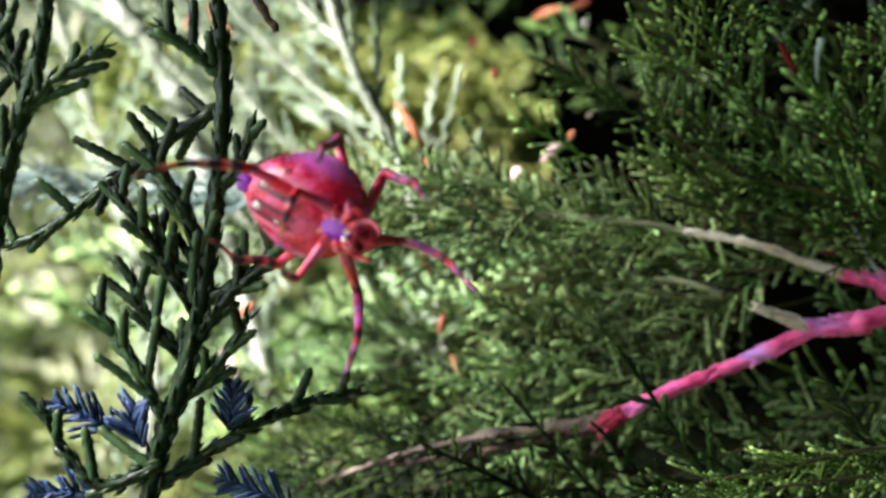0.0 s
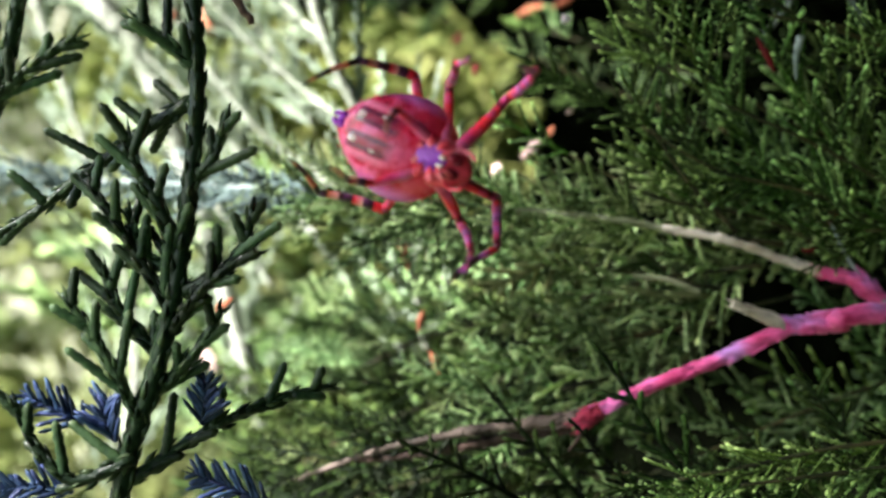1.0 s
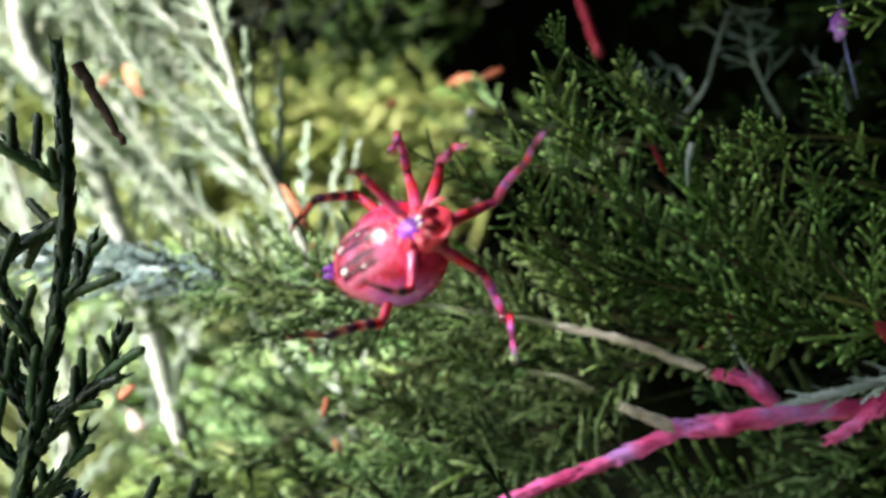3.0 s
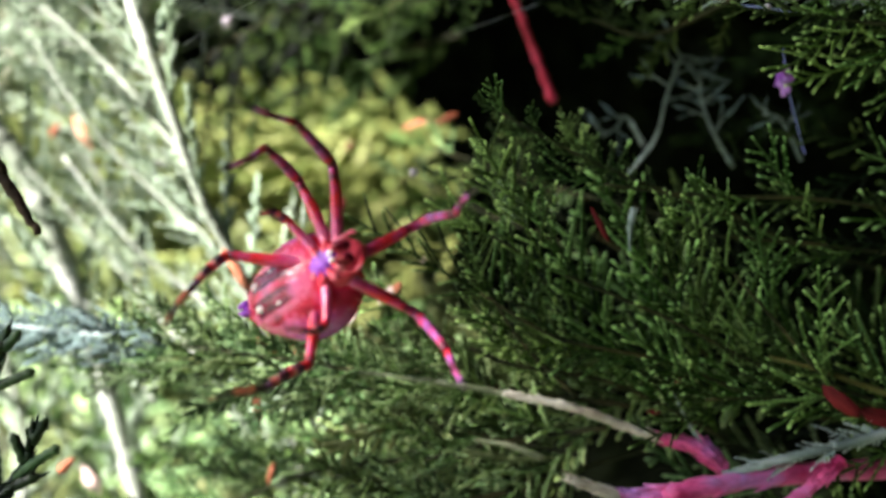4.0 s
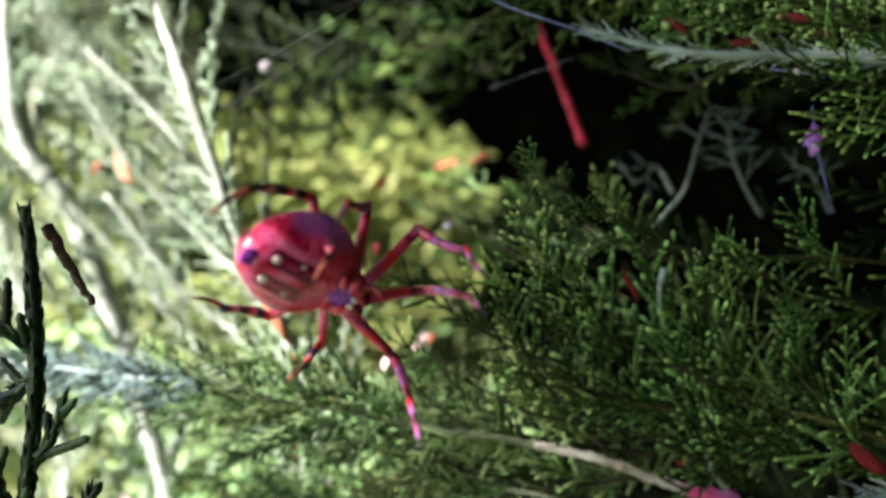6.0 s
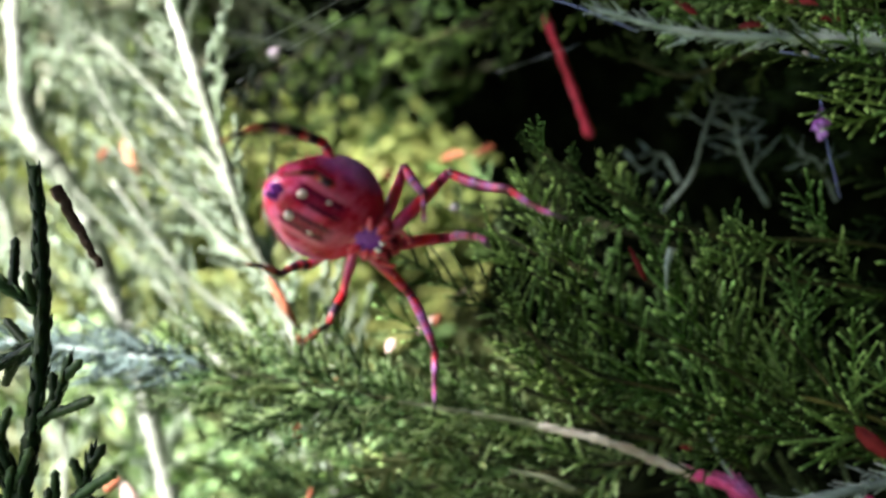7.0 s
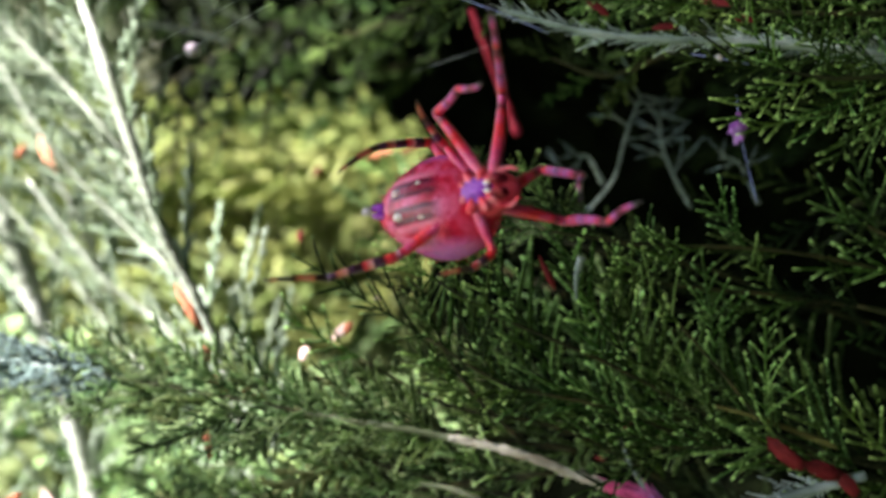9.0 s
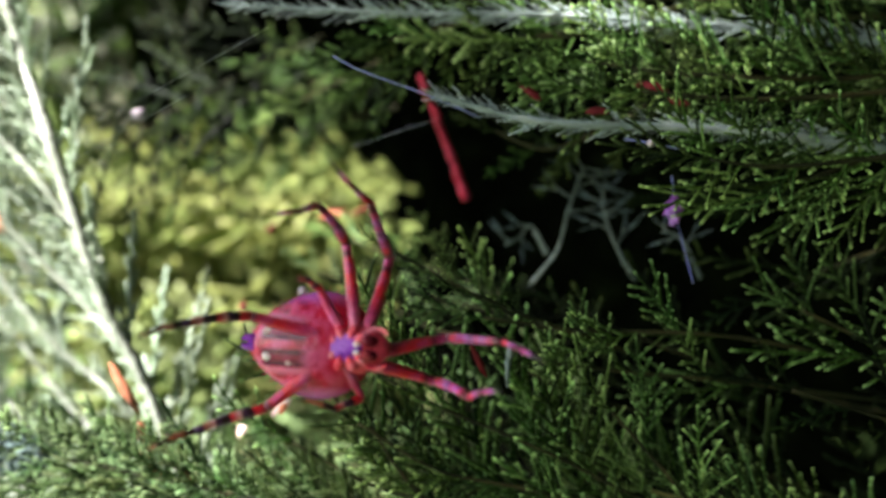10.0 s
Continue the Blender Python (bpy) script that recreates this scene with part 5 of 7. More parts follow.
def leg_material(name, length, stops, purple):
    m, n, l, b = base_material(name)
    f = grain(n, l, 700, 3)
    v = axis_value(n, l, "X", 0.0, length)
    col = ramp(n, l, v, stops)
    # Purple patches put a sky sheen into the leg colour
    col = mix(n, l, times(n, l, f, steps(n, l, f, [(0.5, 0), (0.62, purple)])), col, (0.42, 0.14, 0.5))
    col = mix(n, l, 0.35, col, ramp(n, l, grain(n, l, 2200, 3), [(0.4, (0.4, 0.3, 0.3)), (0.6, (1, 1, 1))]), "MULTIPLY")
    l.new(col, b.inputs["Base Color"])
    b.inputs["Roughness"].default_value = 0.28
    b.inputs["Subsurface Weight"].default_value = 0.15
    b.inputs["Subsurface Radius"].default_value = (0.001, 0.0003, 0.0003)
    b.inputs["Subsurface Scale"].default_value = 0.4
    bump(n, l, f, b, 0.4, 0.0002)
    return m


RED, PINK, MAROON, PALE_BAND, BROWN, VIOLET, AMBER = (0.74, 0.022, 0.035), (0.78, 0.12, 0.24), (0.12, 0.004, 0.018), (0.74, 0.34, 0.32), (0.016, 0.003, 0.003), (0.56, 0.04, 0.15), (0.50, 0.13, 0.06)
LILAC = (0.48, 0.13, 0.46)
FEMUR = leg_material("femur", 0.011, [(0.0, PINK), (0.14, PINK), (0.3, VIOLET), (0.45, RED), (0.76, RED), (0.83, MAROON), (0.90, VIOLET), (1.0, PINK)], 0.4)
# Violet front legs and amber rear ones paint sky reflection and backlight between bands
SHIN = leg_material("shin", 0.0085, [(0.0, VIOLET), (0.08, MAROON), (0.16, RED), (0.36, VIOLET), (0.44, LILAC), (0.52, MAROON), (0.60, VIOLET), (0.70, LILAC), (0.82, VIOLET), (0.9, MAROON)], 0.6)
TIBIA = leg_material("tibia", 0.0085, [(0.0, RED), (0.14, RED), (0.18, BROWN), (0.30, BROWN), (0.33, PALE_BAND), (0.44, RED), (0.48, BROWN), (0.64, BROWN), (0.68, PALE_BAND), (0.80, AMBER), (0.84, BROWN)], 0.3)
TARSUS = leg_material("tarsus", 0.008, [(0.0, BROWN), (0.14, BROWN), (0.2, AMBER), (0.4, AMBER), (0.46, BROWN), (0.66, BROWN), (0.72, AMBER), (0.84, BROWN)], 0.1)


FOREFOOT = leg_material("forefoot", 0.008, [(0.0, MAROON), (0.12, RED), (0.3, LILAC), (0.38, MAROON), (0.52, MAROON), (0.58, VIOLET), (0.72, LILAC), (0.78, BROWN), (1.0, BROWN)], 0.3)


def blob(bm, centre, radii, segs=20, rings=14, shape=None):
    made = bmesh.ops.create_uvsphere(bm, u_segments=segs, v_segments=rings, radius=1.0)
    for v in made["verts"]:
        c = v.co.copy()
        if shape:
            c = shape(c)
        v.co = Vector(centre) + Vector((c.x * radii[0], c.y * radii[1], c.z * radii[2]))


spider = new("spider")
spider.empty_display_size = 0.005
tagged(spider, "red and pink orb-weaver spider with banded legs, belly outwards", "spider")


def egg(c):
    """Broad in front, drawn out to the spinnerets behind and below, flattened under."""
    t = max(0.0, (1 - c.x) / 2)
    w = 1.0 - 0.40 * t ** 2.6
    z = c.z * (1.0 - 0.25 * t ** 2)
    if z < 0:
        z *= 0.9
    return Vector((c.x, c.y * w, z - 0.34 * t ** 2.4))


bm = bmesh.new()
blob(bm, (-0.0052, 0, 0.0038), (0.0072, 0.0066, 0.0054), 40, 28, egg)
for v in bm.verts:
    v.co += v.co.normalized() * 0.00022 * noise.noise(v.co * 500)
bm.normal_update()
hair_roots = [(v.co.copy(), v.normal.copy()) for v in bm.verts]
abdomen = part("abdomen", bm, ABDOMEN, spider, "pink-red globular abdomen with dark belly patch")
rng, bm = random.Random(77), bmesh.new()
for p, d in hair_roots:
    for _ in range(1):
        w = (d + Vector((rng.uniform(-0.7, 0.3), rng.uniform(-0.5, 0.5), rng.uniform(-0.5, 0.5)))).normalized()
        q = p + Vector((rng.uniform(-1, 1), rng.uniform(-1, 1), rng.uniform(-1, 1))) * 0.0002
        tube(bm, [q - w * 0.0002, q + w * rng.uniform(0.0004, 0.0009)], [0.000022, 0.000006], 3)
tagged(part("hair", bm, COXA, abdomen), "fine short hairs", kind="stuff")
bm = bmesh.new()
blob(bm, (0.0014, 0, 0.0016), (0.0036, 0.0029, 0.0017), 24, 16, lambda c: Vector((c.x, c.y * (1 - 0.3 * max(0, c.x)), c.z)))
part("carapace", bm, CARAPACE, spider)
bm = bmesh.new()
blob(bm, (0.0, 0, 0.0001), (0.0023, 0.0016, 0.0006), 18, 12, lambda c: Vector((c.x, c.y * (1 + 0.35 * c.x), c.z)))
part("sternum", bm, STERNUM, spider, "glossy purple sternum")
for s in (-1, 1):
    bm = bmesh.new()
    blob(bm, (0.0028, 0.0008 * s, 0.0002), (0.0011, 0.0007, 0.0012), 14, 10)
    part("chelicera", bm, FANG, spider)
    # White bead standing in for a glint on the mouthpart
    bm = bmesh.new()
    blob(bm, (0.0017, 0.00045 * s, -0.0005), (0.00042, 0.00030, 0.00030), 12, 8)
    part("maxilla", bm, WHITE_SPOT, spider, "white glint on the mouthpart, modelled as a pale bead")
    bm = bmesh.new()
    palp = curve([(0.0018, 0.0013 * s, 0.0004), (0.0030, 0.0021 * s, 0.0009), (0.0041, 0.0021 * s, 0.0008), (0.0050, 0.0016 * s, 0.0003)], 12)
    tube(bm, palp, [0.0004 - 0.0002 * i / 12 for i in range(len(palp))], 8)
    part("pedipalp", bm, COXA, spider)
    bm = bmesh.new()
    blob(bm, (-0.0091, 0.0014 * s, -0.0004), (0.0006, 0.00048, 0.00034), 12, 8)
    part("belly_spot", bm, WHITE_SPOT, spider, "white spot on the belly")
    bm = bmesh.new()
    blob(bm, (-0.0062, 0.0020 * s, -0.0007), (0.0004, 0.00026, 0.00026), 12, 8)
    part("belly_spot", bm, WHITE_SPOT, spider, "white spot on the belly")
    bm = bmesh.new()
    cone = curve([(-0.0112, 0.0004 * s, 0.0006), (-0.0120, 0.0005 * s, 0.0003), (-0.0125, 0.0003 * s, 0.0)], 8)
    tube(bm, cone, [0.00065 - 0.00045 * i / 8 for i in range(len(cone))], 8)
    part("spinneret", bm, STERNUM, spider, "dark violet spinneret")

# angle round the sternum, lengths of femur, tibia and foot
LEGS = {"A": (-35, 11, 8.5, 8), "B": (-68, 10.5, 8.5, 7.5), "G": (-108, 5.6, 4.2, 4), "C": (-148, 9.5, 8, 7),
        "E": (35, 11, 8.5, 8), "F": (68, 10.5, 8.5, 7.5), "H": (108, 5.6, 4.2, 4), "D": (148, 9.5, 8, 7)}


def limb(name, length, profile, material, parent, seed, bend=0.0):
    """One leg segment along +x, thick and thin as the profile says."""
    bm = bmesh.new()
    n = 14
    pts, radii = [], []
    for i in range(n + 1):
        t = i / n
        pts.append(Vector((length * t, 0, bend * length * math.sin(math.pi * t))))
        k = t * (len(profile) - 1)
        a = min(len(profile) - 2, int(k))
        radii.append((profile[a] + (profile[a + 1] - profile[a]) * (k - a)) / 1000)
    tube(bm, pts, radii, 10)
    return part(name, bm, material, parent)


femur, tibia, tarsus = {}, {}, {}
for i, (key, (angle, a, b_, c)) in enumerate(LEGS.items()):
    k = 0.8 if key in "GH" else 1.0
    bm = bmesh.new()
    w = radians(angle)
    root = Vector((2.1 * math.cos(w) + 0.2, 1.7 * math.sin(w), 0.6)) / 1000
    blob(bm, (0, 0, 0), (0.0013, 0.00062, 0.00062), 14, 10, lambda c: Vector((c.x, c.y * (1 + 0.25 * c.x), c.z)))
    for v in bm.verts:
        v.co = Matrix.Rotation(w, 3, "Z") @ v.co + root * 0.86 + Vector((0, 0, -0.0003))
    part("coxa", bm, COXA, spider)
    femur[key] = limb("leg", a / 1000, [0.5 * k, 0.72 * k, 0.76 * k, 0.70 * k, 0.6 * k, 0.56 * k], FEMUR, spider, 300 + i, 0.03)
    tibia[key] = limb("tibia", b_ / 1000, [0.57 * k, 0.63 * k, 0.55 * k, 0.48 * k, 0.44 * k], SHIN if key in "ABEF" else TIBIA, femur[key], 320 + i, 0.04)
    tarsus[key] = limb("foot", c / 1000, [0.4 * k, 0.36 * k, 0.31 * k, 0.25 * k, 0.1 * k], FOREFOOT if key in "ABEF" else TARSUS, femur[key], 340 + i, 0.05)


def motions():
    """How the spider turns on its thread and stretches its legs."""
    walk(spider, [
        (0, pose(-0.03459, 0.10364, 1.18126, -74.7, 26.5, -9.0)),
        (0.5, pose(-0.02817, 0.10379, 1.18328, -78.9, 21.8, -9.7)),
        (1, pose(-0.02108, 0.10423, 1.18835, -94.8, 24.5, -17.1)),
        (1.5, pose(-0.01821, 0.10518, 1.19171, -88.3, 10.3, -12.8)),
        (2, pose(-0.01767, 0.10491, 1.19133, -110.0, 5.0, -26.0)),
        (2.2, pose(-0.01403, 0.10476, 1.18972, -114.4, -2.2, -21.4)),
        (3.3, pose(-0.00449, 0.10275, 1.20272, -103.7, -27.3, -29.8)),
        (3.5, pose(-0.00307, 0.10559, 1.20651, -100.8, -25.6, -27.8)),
        (4, pose(-0.00663, 0.10634, 1.20325, -103.7, -25.6, -24.8)),
        (4.5, pose(-0.00953, 0.10575, 1.20628, -109.7, -36.0, -27.2)),
        (5, pose(-0.00777, 0.10379, 1.21516, -68.3, -11.6, -42.0)),
        (5.5, pose(-0.00634, 0.10380, 1.20829, -67.1, 8.9, -6.4)),
        (5.7, pose(-0.00771, 0.10224, 1.20862, -55.6, 17.0, 27.8)),
        (6.8, pose(-0.00975, 0.10095, 1.21015, -47.7, 25.1, 46.8)),
        (7, pose(-0.00705, 0.10180, 1.21061, -58.2, 22.7, 30.7)),
        (7.5, pose(0.00276, 0.10330, 1.21145, -68.5, 21.6, 0.8)),
        (8, pose(0.01130, 0.10361, 1.21303, -104.1, 0.1, 3.2)),
        (8.5, pose(0.00858, 0.10597, 1.21517, -94.7, -15.7, 1.8)),
        (9, pose(0.01837, 0.10643, 1.21851, -103.1, -10.7, -19.5)),
        (9.5, pose(0.01330, 0.10846, 1.21821, -96.4, -9.2, -20.5)),
        (10, pose(0.01444, 0.10774, 1.21395, -93.3, 1.0, -17.0))])
    walk(femur["A"], [
        (0, pose(0.00192, -0.00098, 0.00060, 0.0, -65.4, -110.1)),
        (0.5, pose(0.00192, -0.00098, 0.00060, -10.3, -62.5, -98.6)),
        (0.75, pose(0.00192, -0.00098, 0.00060, -21.1, -46.8, -85.5)),
        (1, pose(0.00192, -0.00098, 0.00060, -25.4, -30.2, -78.7)),
        (1.5, pose(0.00192, -0.00098, 0.00060, -15.8, -52.2, -93.0)),
        (2, pose(0.00192, -0.00098, 0.00060, -17.2, -24.6, -90.8)),
        (2.2, pose(0.00192, -0.00098, 0.00060, -18.6, -20.3, -87.0)),
        (3.3, pose(0.00192, -0.00098, 0.00060, -20.4, -31.8, -83.1)),
        (3.5, pose(0.00192, -0.00098, 0.00060, -22.0, -5.8, -78.3)),
        (4, pose(0.00192, -0.00098, 0.00060, -21.7, -7.3, -80.4)),
        (4.5, pose(0.00192, -0.00098, 0.00060, -20.2, 21.7, -68.4)),
        (4.75, pose(0.00192, -0.00098, 0.00060, -21.0, -15.6, -83.3)),
        (5, pose(0.00192, -0.00098, 0.00060, -7.8, -51.2, -105.9)),
        (5.5, pose(0.00192, -0.00098, 0.00060, -38.2, -66.7, -71.0)),
        (5.7, pose(0.00192, -0.00098, 0.00060, -57.8, -46.8, -48.1)),
        (6.8, pose(0.00192, -0.00098, 0.00060, -46.1, -21.3, -68.3)),
        (7, pose(0.00192, -0.00098, 0.00060, -48.2, -27.2, -63.2)),
        (7.5, pose(0.00192, -0.00098, 0.00060, -28.1, -51.7, -93.7)),
        (7.75, pose(0.00192, -0.00098, 0.00060, -35.2, -36.3, -83.6)),
        (8, pose(0.00192, -0.00098, 0.00060, -38.3, -20.3, -77.1)),
        (8.5, pose(0.00192, -0.00098, 0.00060, -36.1, -33.4, -81.9)),
        (9, pose(0.00192, -0.00098, 0.00060, -37.2, -7.3, -78.8)),
        (9.5, pose(0.00192, -0.00098, 0.00060, -36.0, -19.7, -84.0)),
        (10, pose(0.00192, -0.00098, 0.00060, -35.7, -29.4, -84.8))])
    walk(tibia["A"], [
        (0, pose(0.01100, 0.00000, 0.00000, 0.0, 21.1, 134.9)),
        (0.5, pose(0.01100, 0.00000, 0.00000, -12.3, 50.9, 114.8)),
        (0.75, pose(0.01100, 0.00000, 0.00000, -19.9, 47.5, 104.8)),
        (1, pose(0.01100, 0.00000, 0.00000, -26.2, 43.6, 96.0)),
        (1.5, pose(0.01100, 0.00000, 0.00000, -1.2, 26.9, 137.5)),
        (2, pose(0.01100, 0.00000, 0.00000, -18.9, 24.2, 97.8)),
        (2.2, pose(0.01100, 0.00000, 0.00000, -15.5, 24.6, 106.1)),
        (3.3, pose(0.01100, 0.00000, 0.00000, -4.5, 9.9, 141.5)),
        (3.5, pose(0.01100, 0.00000, 0.00000, -18.3, 67.2, 122.3)),
        (4, pose(0.01100, 0.00000, 0.00000, -57.9, 58.5, 78.3)),
        (4.5, pose(0.01100, 0.00000, 0.00000, -49.7, 47.0, 88.5)),
        (4.75, pose(0.01100, 0.00000, 0.00000, -37.6, 40.1, 106.1)),
        (5, pose(0.01100, 0.00000, 0.00000, -44.5, 56.0, 98.7)),
        (5.25, pose(0.01100, 0.00000, 0.00000, -28.5, 39.6, 121.4)),
        (5.5, pose(0.01100, 0.00000, 0.00000, -22.5, 20.8, 135.1)),
        (5.7, pose(0.01100, 0.00000, 0.00000, -28.6, 36.0, 122.5)),
        (6.8, pose(0.01100, 0.00000, 0.00000, -55.6, 24.3, 71.5)),
        (7, pose(0.01100, 0.00000, 0.00000, -51.3, 27.2, 81.6)),
        (7.5, pose(0.01100, 0.00000, 0.00000, -49.6, -12.1, 93.3)),
        (7.75, pose(0.01100, 0.00000, 0.00000, -49.5, 13.0, 109.4)),
        (8, pose(0.01100, 0.00000, 0.00000, -42.4, 41.7, 124.3)),
        (8.5, pose(0.01100, 0.00000, 0.00000, -48.1, 39.9, 115.6)),
        (9, pose(0.01100, 0.00000, 0.00000, -69.0, 40.8, 83.8)),
        (9.5, pose(0.01100, 0.00000, 0.00000, -67.0, 41.6, 86.8)),
        (10, pose(0.01100, 0.00000, 0.00000, -80.2, 58.3, 69.8))])
    walk(tarsus["A"], [
        (0, pose(0.00541, 0.00562, -0.00306, 0.0, 16.7, 149.9)),
        (0.5, pose(0.00875, 0.00487, -0.00660, -14.1, 32.1, 116.8)),
        (0.75, pose(0.00953, 0.00555, -0.00627, -4.6, 37.8, 133.4)),
        (1, pose(0.01036, 0.00612, -0.00587, 7.5, 41.4, 152.2)),
        (1.5, pose(0.00541, 0.00512, -0.00385, 4.6, 19.2, 146.6)),
        (2, pose(0.00994, 0.00768, -0.00348, -10.2, 42.0, 118.5)),
        (2.2, pose(0.00886, 0.00742, -0.00354, -5.8, 27.8, 126.1)),
        (3.3, pose(0.00444, 0.00521, -0.00147, 0.4, 8.2, 145.9)),
        (3.5, pose(0.00924, 0.00278, -0.00784, 14.0, 56.5, 168.8)),
        (4, pose(0.01190, 0.00435, -0.00725, -33.7, 76.4, 118.0)),
        (4.5, pose(0.01115, 0.00579, -0.00622, -63.7, 51.5, 85.6)),
        (4.75, pose(0.00920, 0.00625, -0.00548, -40.3, 45.0, 116.4)),
        (5, pose(0.01028, 0.00470, -0.00704, -42.1, 48.1, 114.6)),
        (5.25, pose(0.00759, 0.00559, -0.00542, -29.4, 36.7, 133.0)),
        (5.5, pose(0.00538, 0.00561, -0.00302, -22.6, 23.3, 146.3)),
        (5.7, pose(0.00730, 0.00580, -0.00499, -27.2, 37.7, 137.4)),
        (6.8, pose(0.01345, 0.00735, -0.00349, -45.4, 35.1, 107.2)),
        (7, pose(0.01211, 0.00748, -0.00389, -54.1, 18.2, 88.2)),
        (7.5, pose(0.01052, 0.00830, 0.00179, -37.0, 15.1, 143.4)),
        (7.75, pose(0.00825, 0.00781, -0.00192, -38.4, 23.4, 139.3)),
        (8, pose(0.00742, 0.00524, -0.00565, -40.5, 31.9, 134.8)),
        (8.5, pose(0.00818, 0.00588, -0.00545, -45.2, 25.3, 125.0)),
        (9, pose(0.01170, 0.00640, -0.00555, -66.2, 42.0, 88.3)),
        (9.5, pose(0.01135, 0.00634, -0.00565, -76.0, 57.9, 75.7)),
        (10, pose(0.01254, 0.00420, -0.00723, -62.9, 74.1, 89.9))])
    walk(femur["B"], [
        (0, pose(0.00099, -0.00158, 0.00060, 0.0, -32.9, -134.2)),
        (0.25, pose(0.00099, -0.00158, 0.00060, -1.8, -40.5, -131.3)),
        (0.5, pose(0.00099, -0.00158, 0.00060, -4.4, -47.8, -127.6)),
        (0.75, pose(0.00099, -0.00158, 0.00060, -6.9, -40.8, -124.0)),
        (1, pose(0.00099, -0.00158, 0.00060, -8.6, -33.5, -121.2)),
        (1.5, pose(0.00099, -0.00158, 0.00060, -16.0, -26.2, -106.3)),
        (2, pose(0.00099, -0.00158, 0.00060, -12.9, -10.0, -116.4)),
        (2.2, pose(0.00099, -0.00158, 0.00060, -13.3, -7.3, -113.3)),
        (3.3, pose(0.00099, -0.00158, 0.00060, -16.9, -28.5, -101.8)),
        (3.5, pose(0.00099, -0.00158, 0.00060, -18.1, -17.8, -98.8)),
        (4, pose(0.00099, -0.00158, 0.00060, -17.9, -3.7, -100.2)),
        (4.5, pose(0.00099, -0.00158, 0.00060, -16.4, -28.2, -105.5)),
        (5, pose(0.00099, -0.00158, 0.00060, -12.7, -26.9, -113.3)),
        (5.25, pose(0.00099, -0.00158, 0.00060, -10.9, -31.0, -117.1)),
        (5.5, pose(0.00099, -0.00158, 0.00060, -8.7, -34.9, -121.3)),
        (5.7, pose(0.00099, -0.00158, 0.00060, -35.6, -58.1, -85.4)),
        (6.25, pose(0.00099, -0.00158, 0.00060, -36.2, -56.6, -84.6)),
        (6.8, pose(0.00099, -0.00158, 0.00060, -36.6, -54.9, -84.2)),
        (7, pose(0.00099, -0.00158, 0.00060, -49.8, -58.1, -68.3)),
        (7.5, pose(0.00099, -0.00158, 0.00060, -4.3, -63.2, -119.7)),
        (7.75, pose(0.00099, -0.00158, 0.00060, -11.4, -29.5, -110.4)),
        (8, pose(0.00099, -0.00158, 0.00060, -12.3, 4.6, -106.3)),
        (8.5, pose(0.00099, -0.00158, 0.00060, -11.9, -23.7, -108.7)),
        (9, pose(0.00099, -0.00158, 0.00060, -9.7, -3.1, -118.0)),
        (9.5, pose(0.00099, -0.00158, 0.00060, -10.9, -7.2, -105.1)),
        (10, pose(0.00099, -0.00158, 0.00060, -11.3, -7.7, -102.0))])
    walk(tibia["B"], [
        (0, pose(0.01050, 0.00000, 0.00000, 0.0, 52.9, 165.7)),
        (0.25, pose(0.01050, 0.00000, 0.00000, -25.2, 31.6, 129.5)),
        (0.5, pose(0.01050, 0.00000, 0.00000, -34.5, 8.9, 103.5)),
        (0.75, pose(0.01050, 0.00000, 0.00000, -29.4, 27.0, 119.9)),
        (1, pose(0.01050, 0.00000, 0.00000, -17.3, 45.6, 139.9)),
        (1.5, pose(0.01050, 0.00000, 0.00000, -40.1, 18.7, 99.4)),
        (2, pose(0.01050, 0.00000, 0.00000, -37.4, 18.6, 108.0)),
        (2.2, pose(0.01050, 0.00000, 0.00000, -32.5, 29.5, 119.9)),
        (3.3, pose(0.01050, 0.00000, 0.00000, -25.7, 37.1, 132.3)),
        (3.5, pose(0.01050, 0.00000, 0.00000, -24.6, 40.3, 133.9)),
        (4, pose(0.01050, 0.00000, 0.00000, -53.0, 57.1, 97.1)),
        (4.5, pose(0.01050, 0.00000, 0.00000, -21.0, 39.1, 138.7)),
        (5, pose(0.01050, 0.00000, 0.00000, -47.5, 55.8, 103.7)),
        (5.25, pose(0.01050, 0.00000, 0.00000, -36.6, 77.4, 115.4)),
        (5.5, pose(0.01050, 0.00000, 0.00000, 119.6, 80.3, -88.1)),
        (5.7, pose(0.01050, 0.00000, 0.00000, 77.4, 57.6, -132.2)),
        (6.25, pose(0.01050, 0.00000, 0.00000, 43.2, 58.7, -172.0)),
        (6.8, pose(0.01050, 0.00000, 0.00000, 16.7, 49.8, 155.7)),
        (7, pose(0.01050, 0.00000, 0.00000, 13.9, 21.7, 151.1)),
        (7.5, pose(0.01050, 0.00000, 0.00000, 12.6, 19.5, 147.3)),
        (7.75, pose(0.01050, 0.00000, 0.00000, 0.6, 39.3, 123.5)),
        (8, pose(0.01050, 0.00000, 0.00000, -25.3, 45.3, 85.9)),
        (8.5, pose(0.01050, 0.00000, 0.00000, -8.2, 51.6, 108.5)),
        (9, pose(0.01050, 0.00000, 0.00000, 5.3, 43.7, 126.7)),
        (9.5, pose(0.01050, 0.00000, 0.00000, -47.3, 61.3, 63.4)),
        (10, pose(0.01050, 0.00000, 0.00000, -66.6, 68.5, 42.2))])
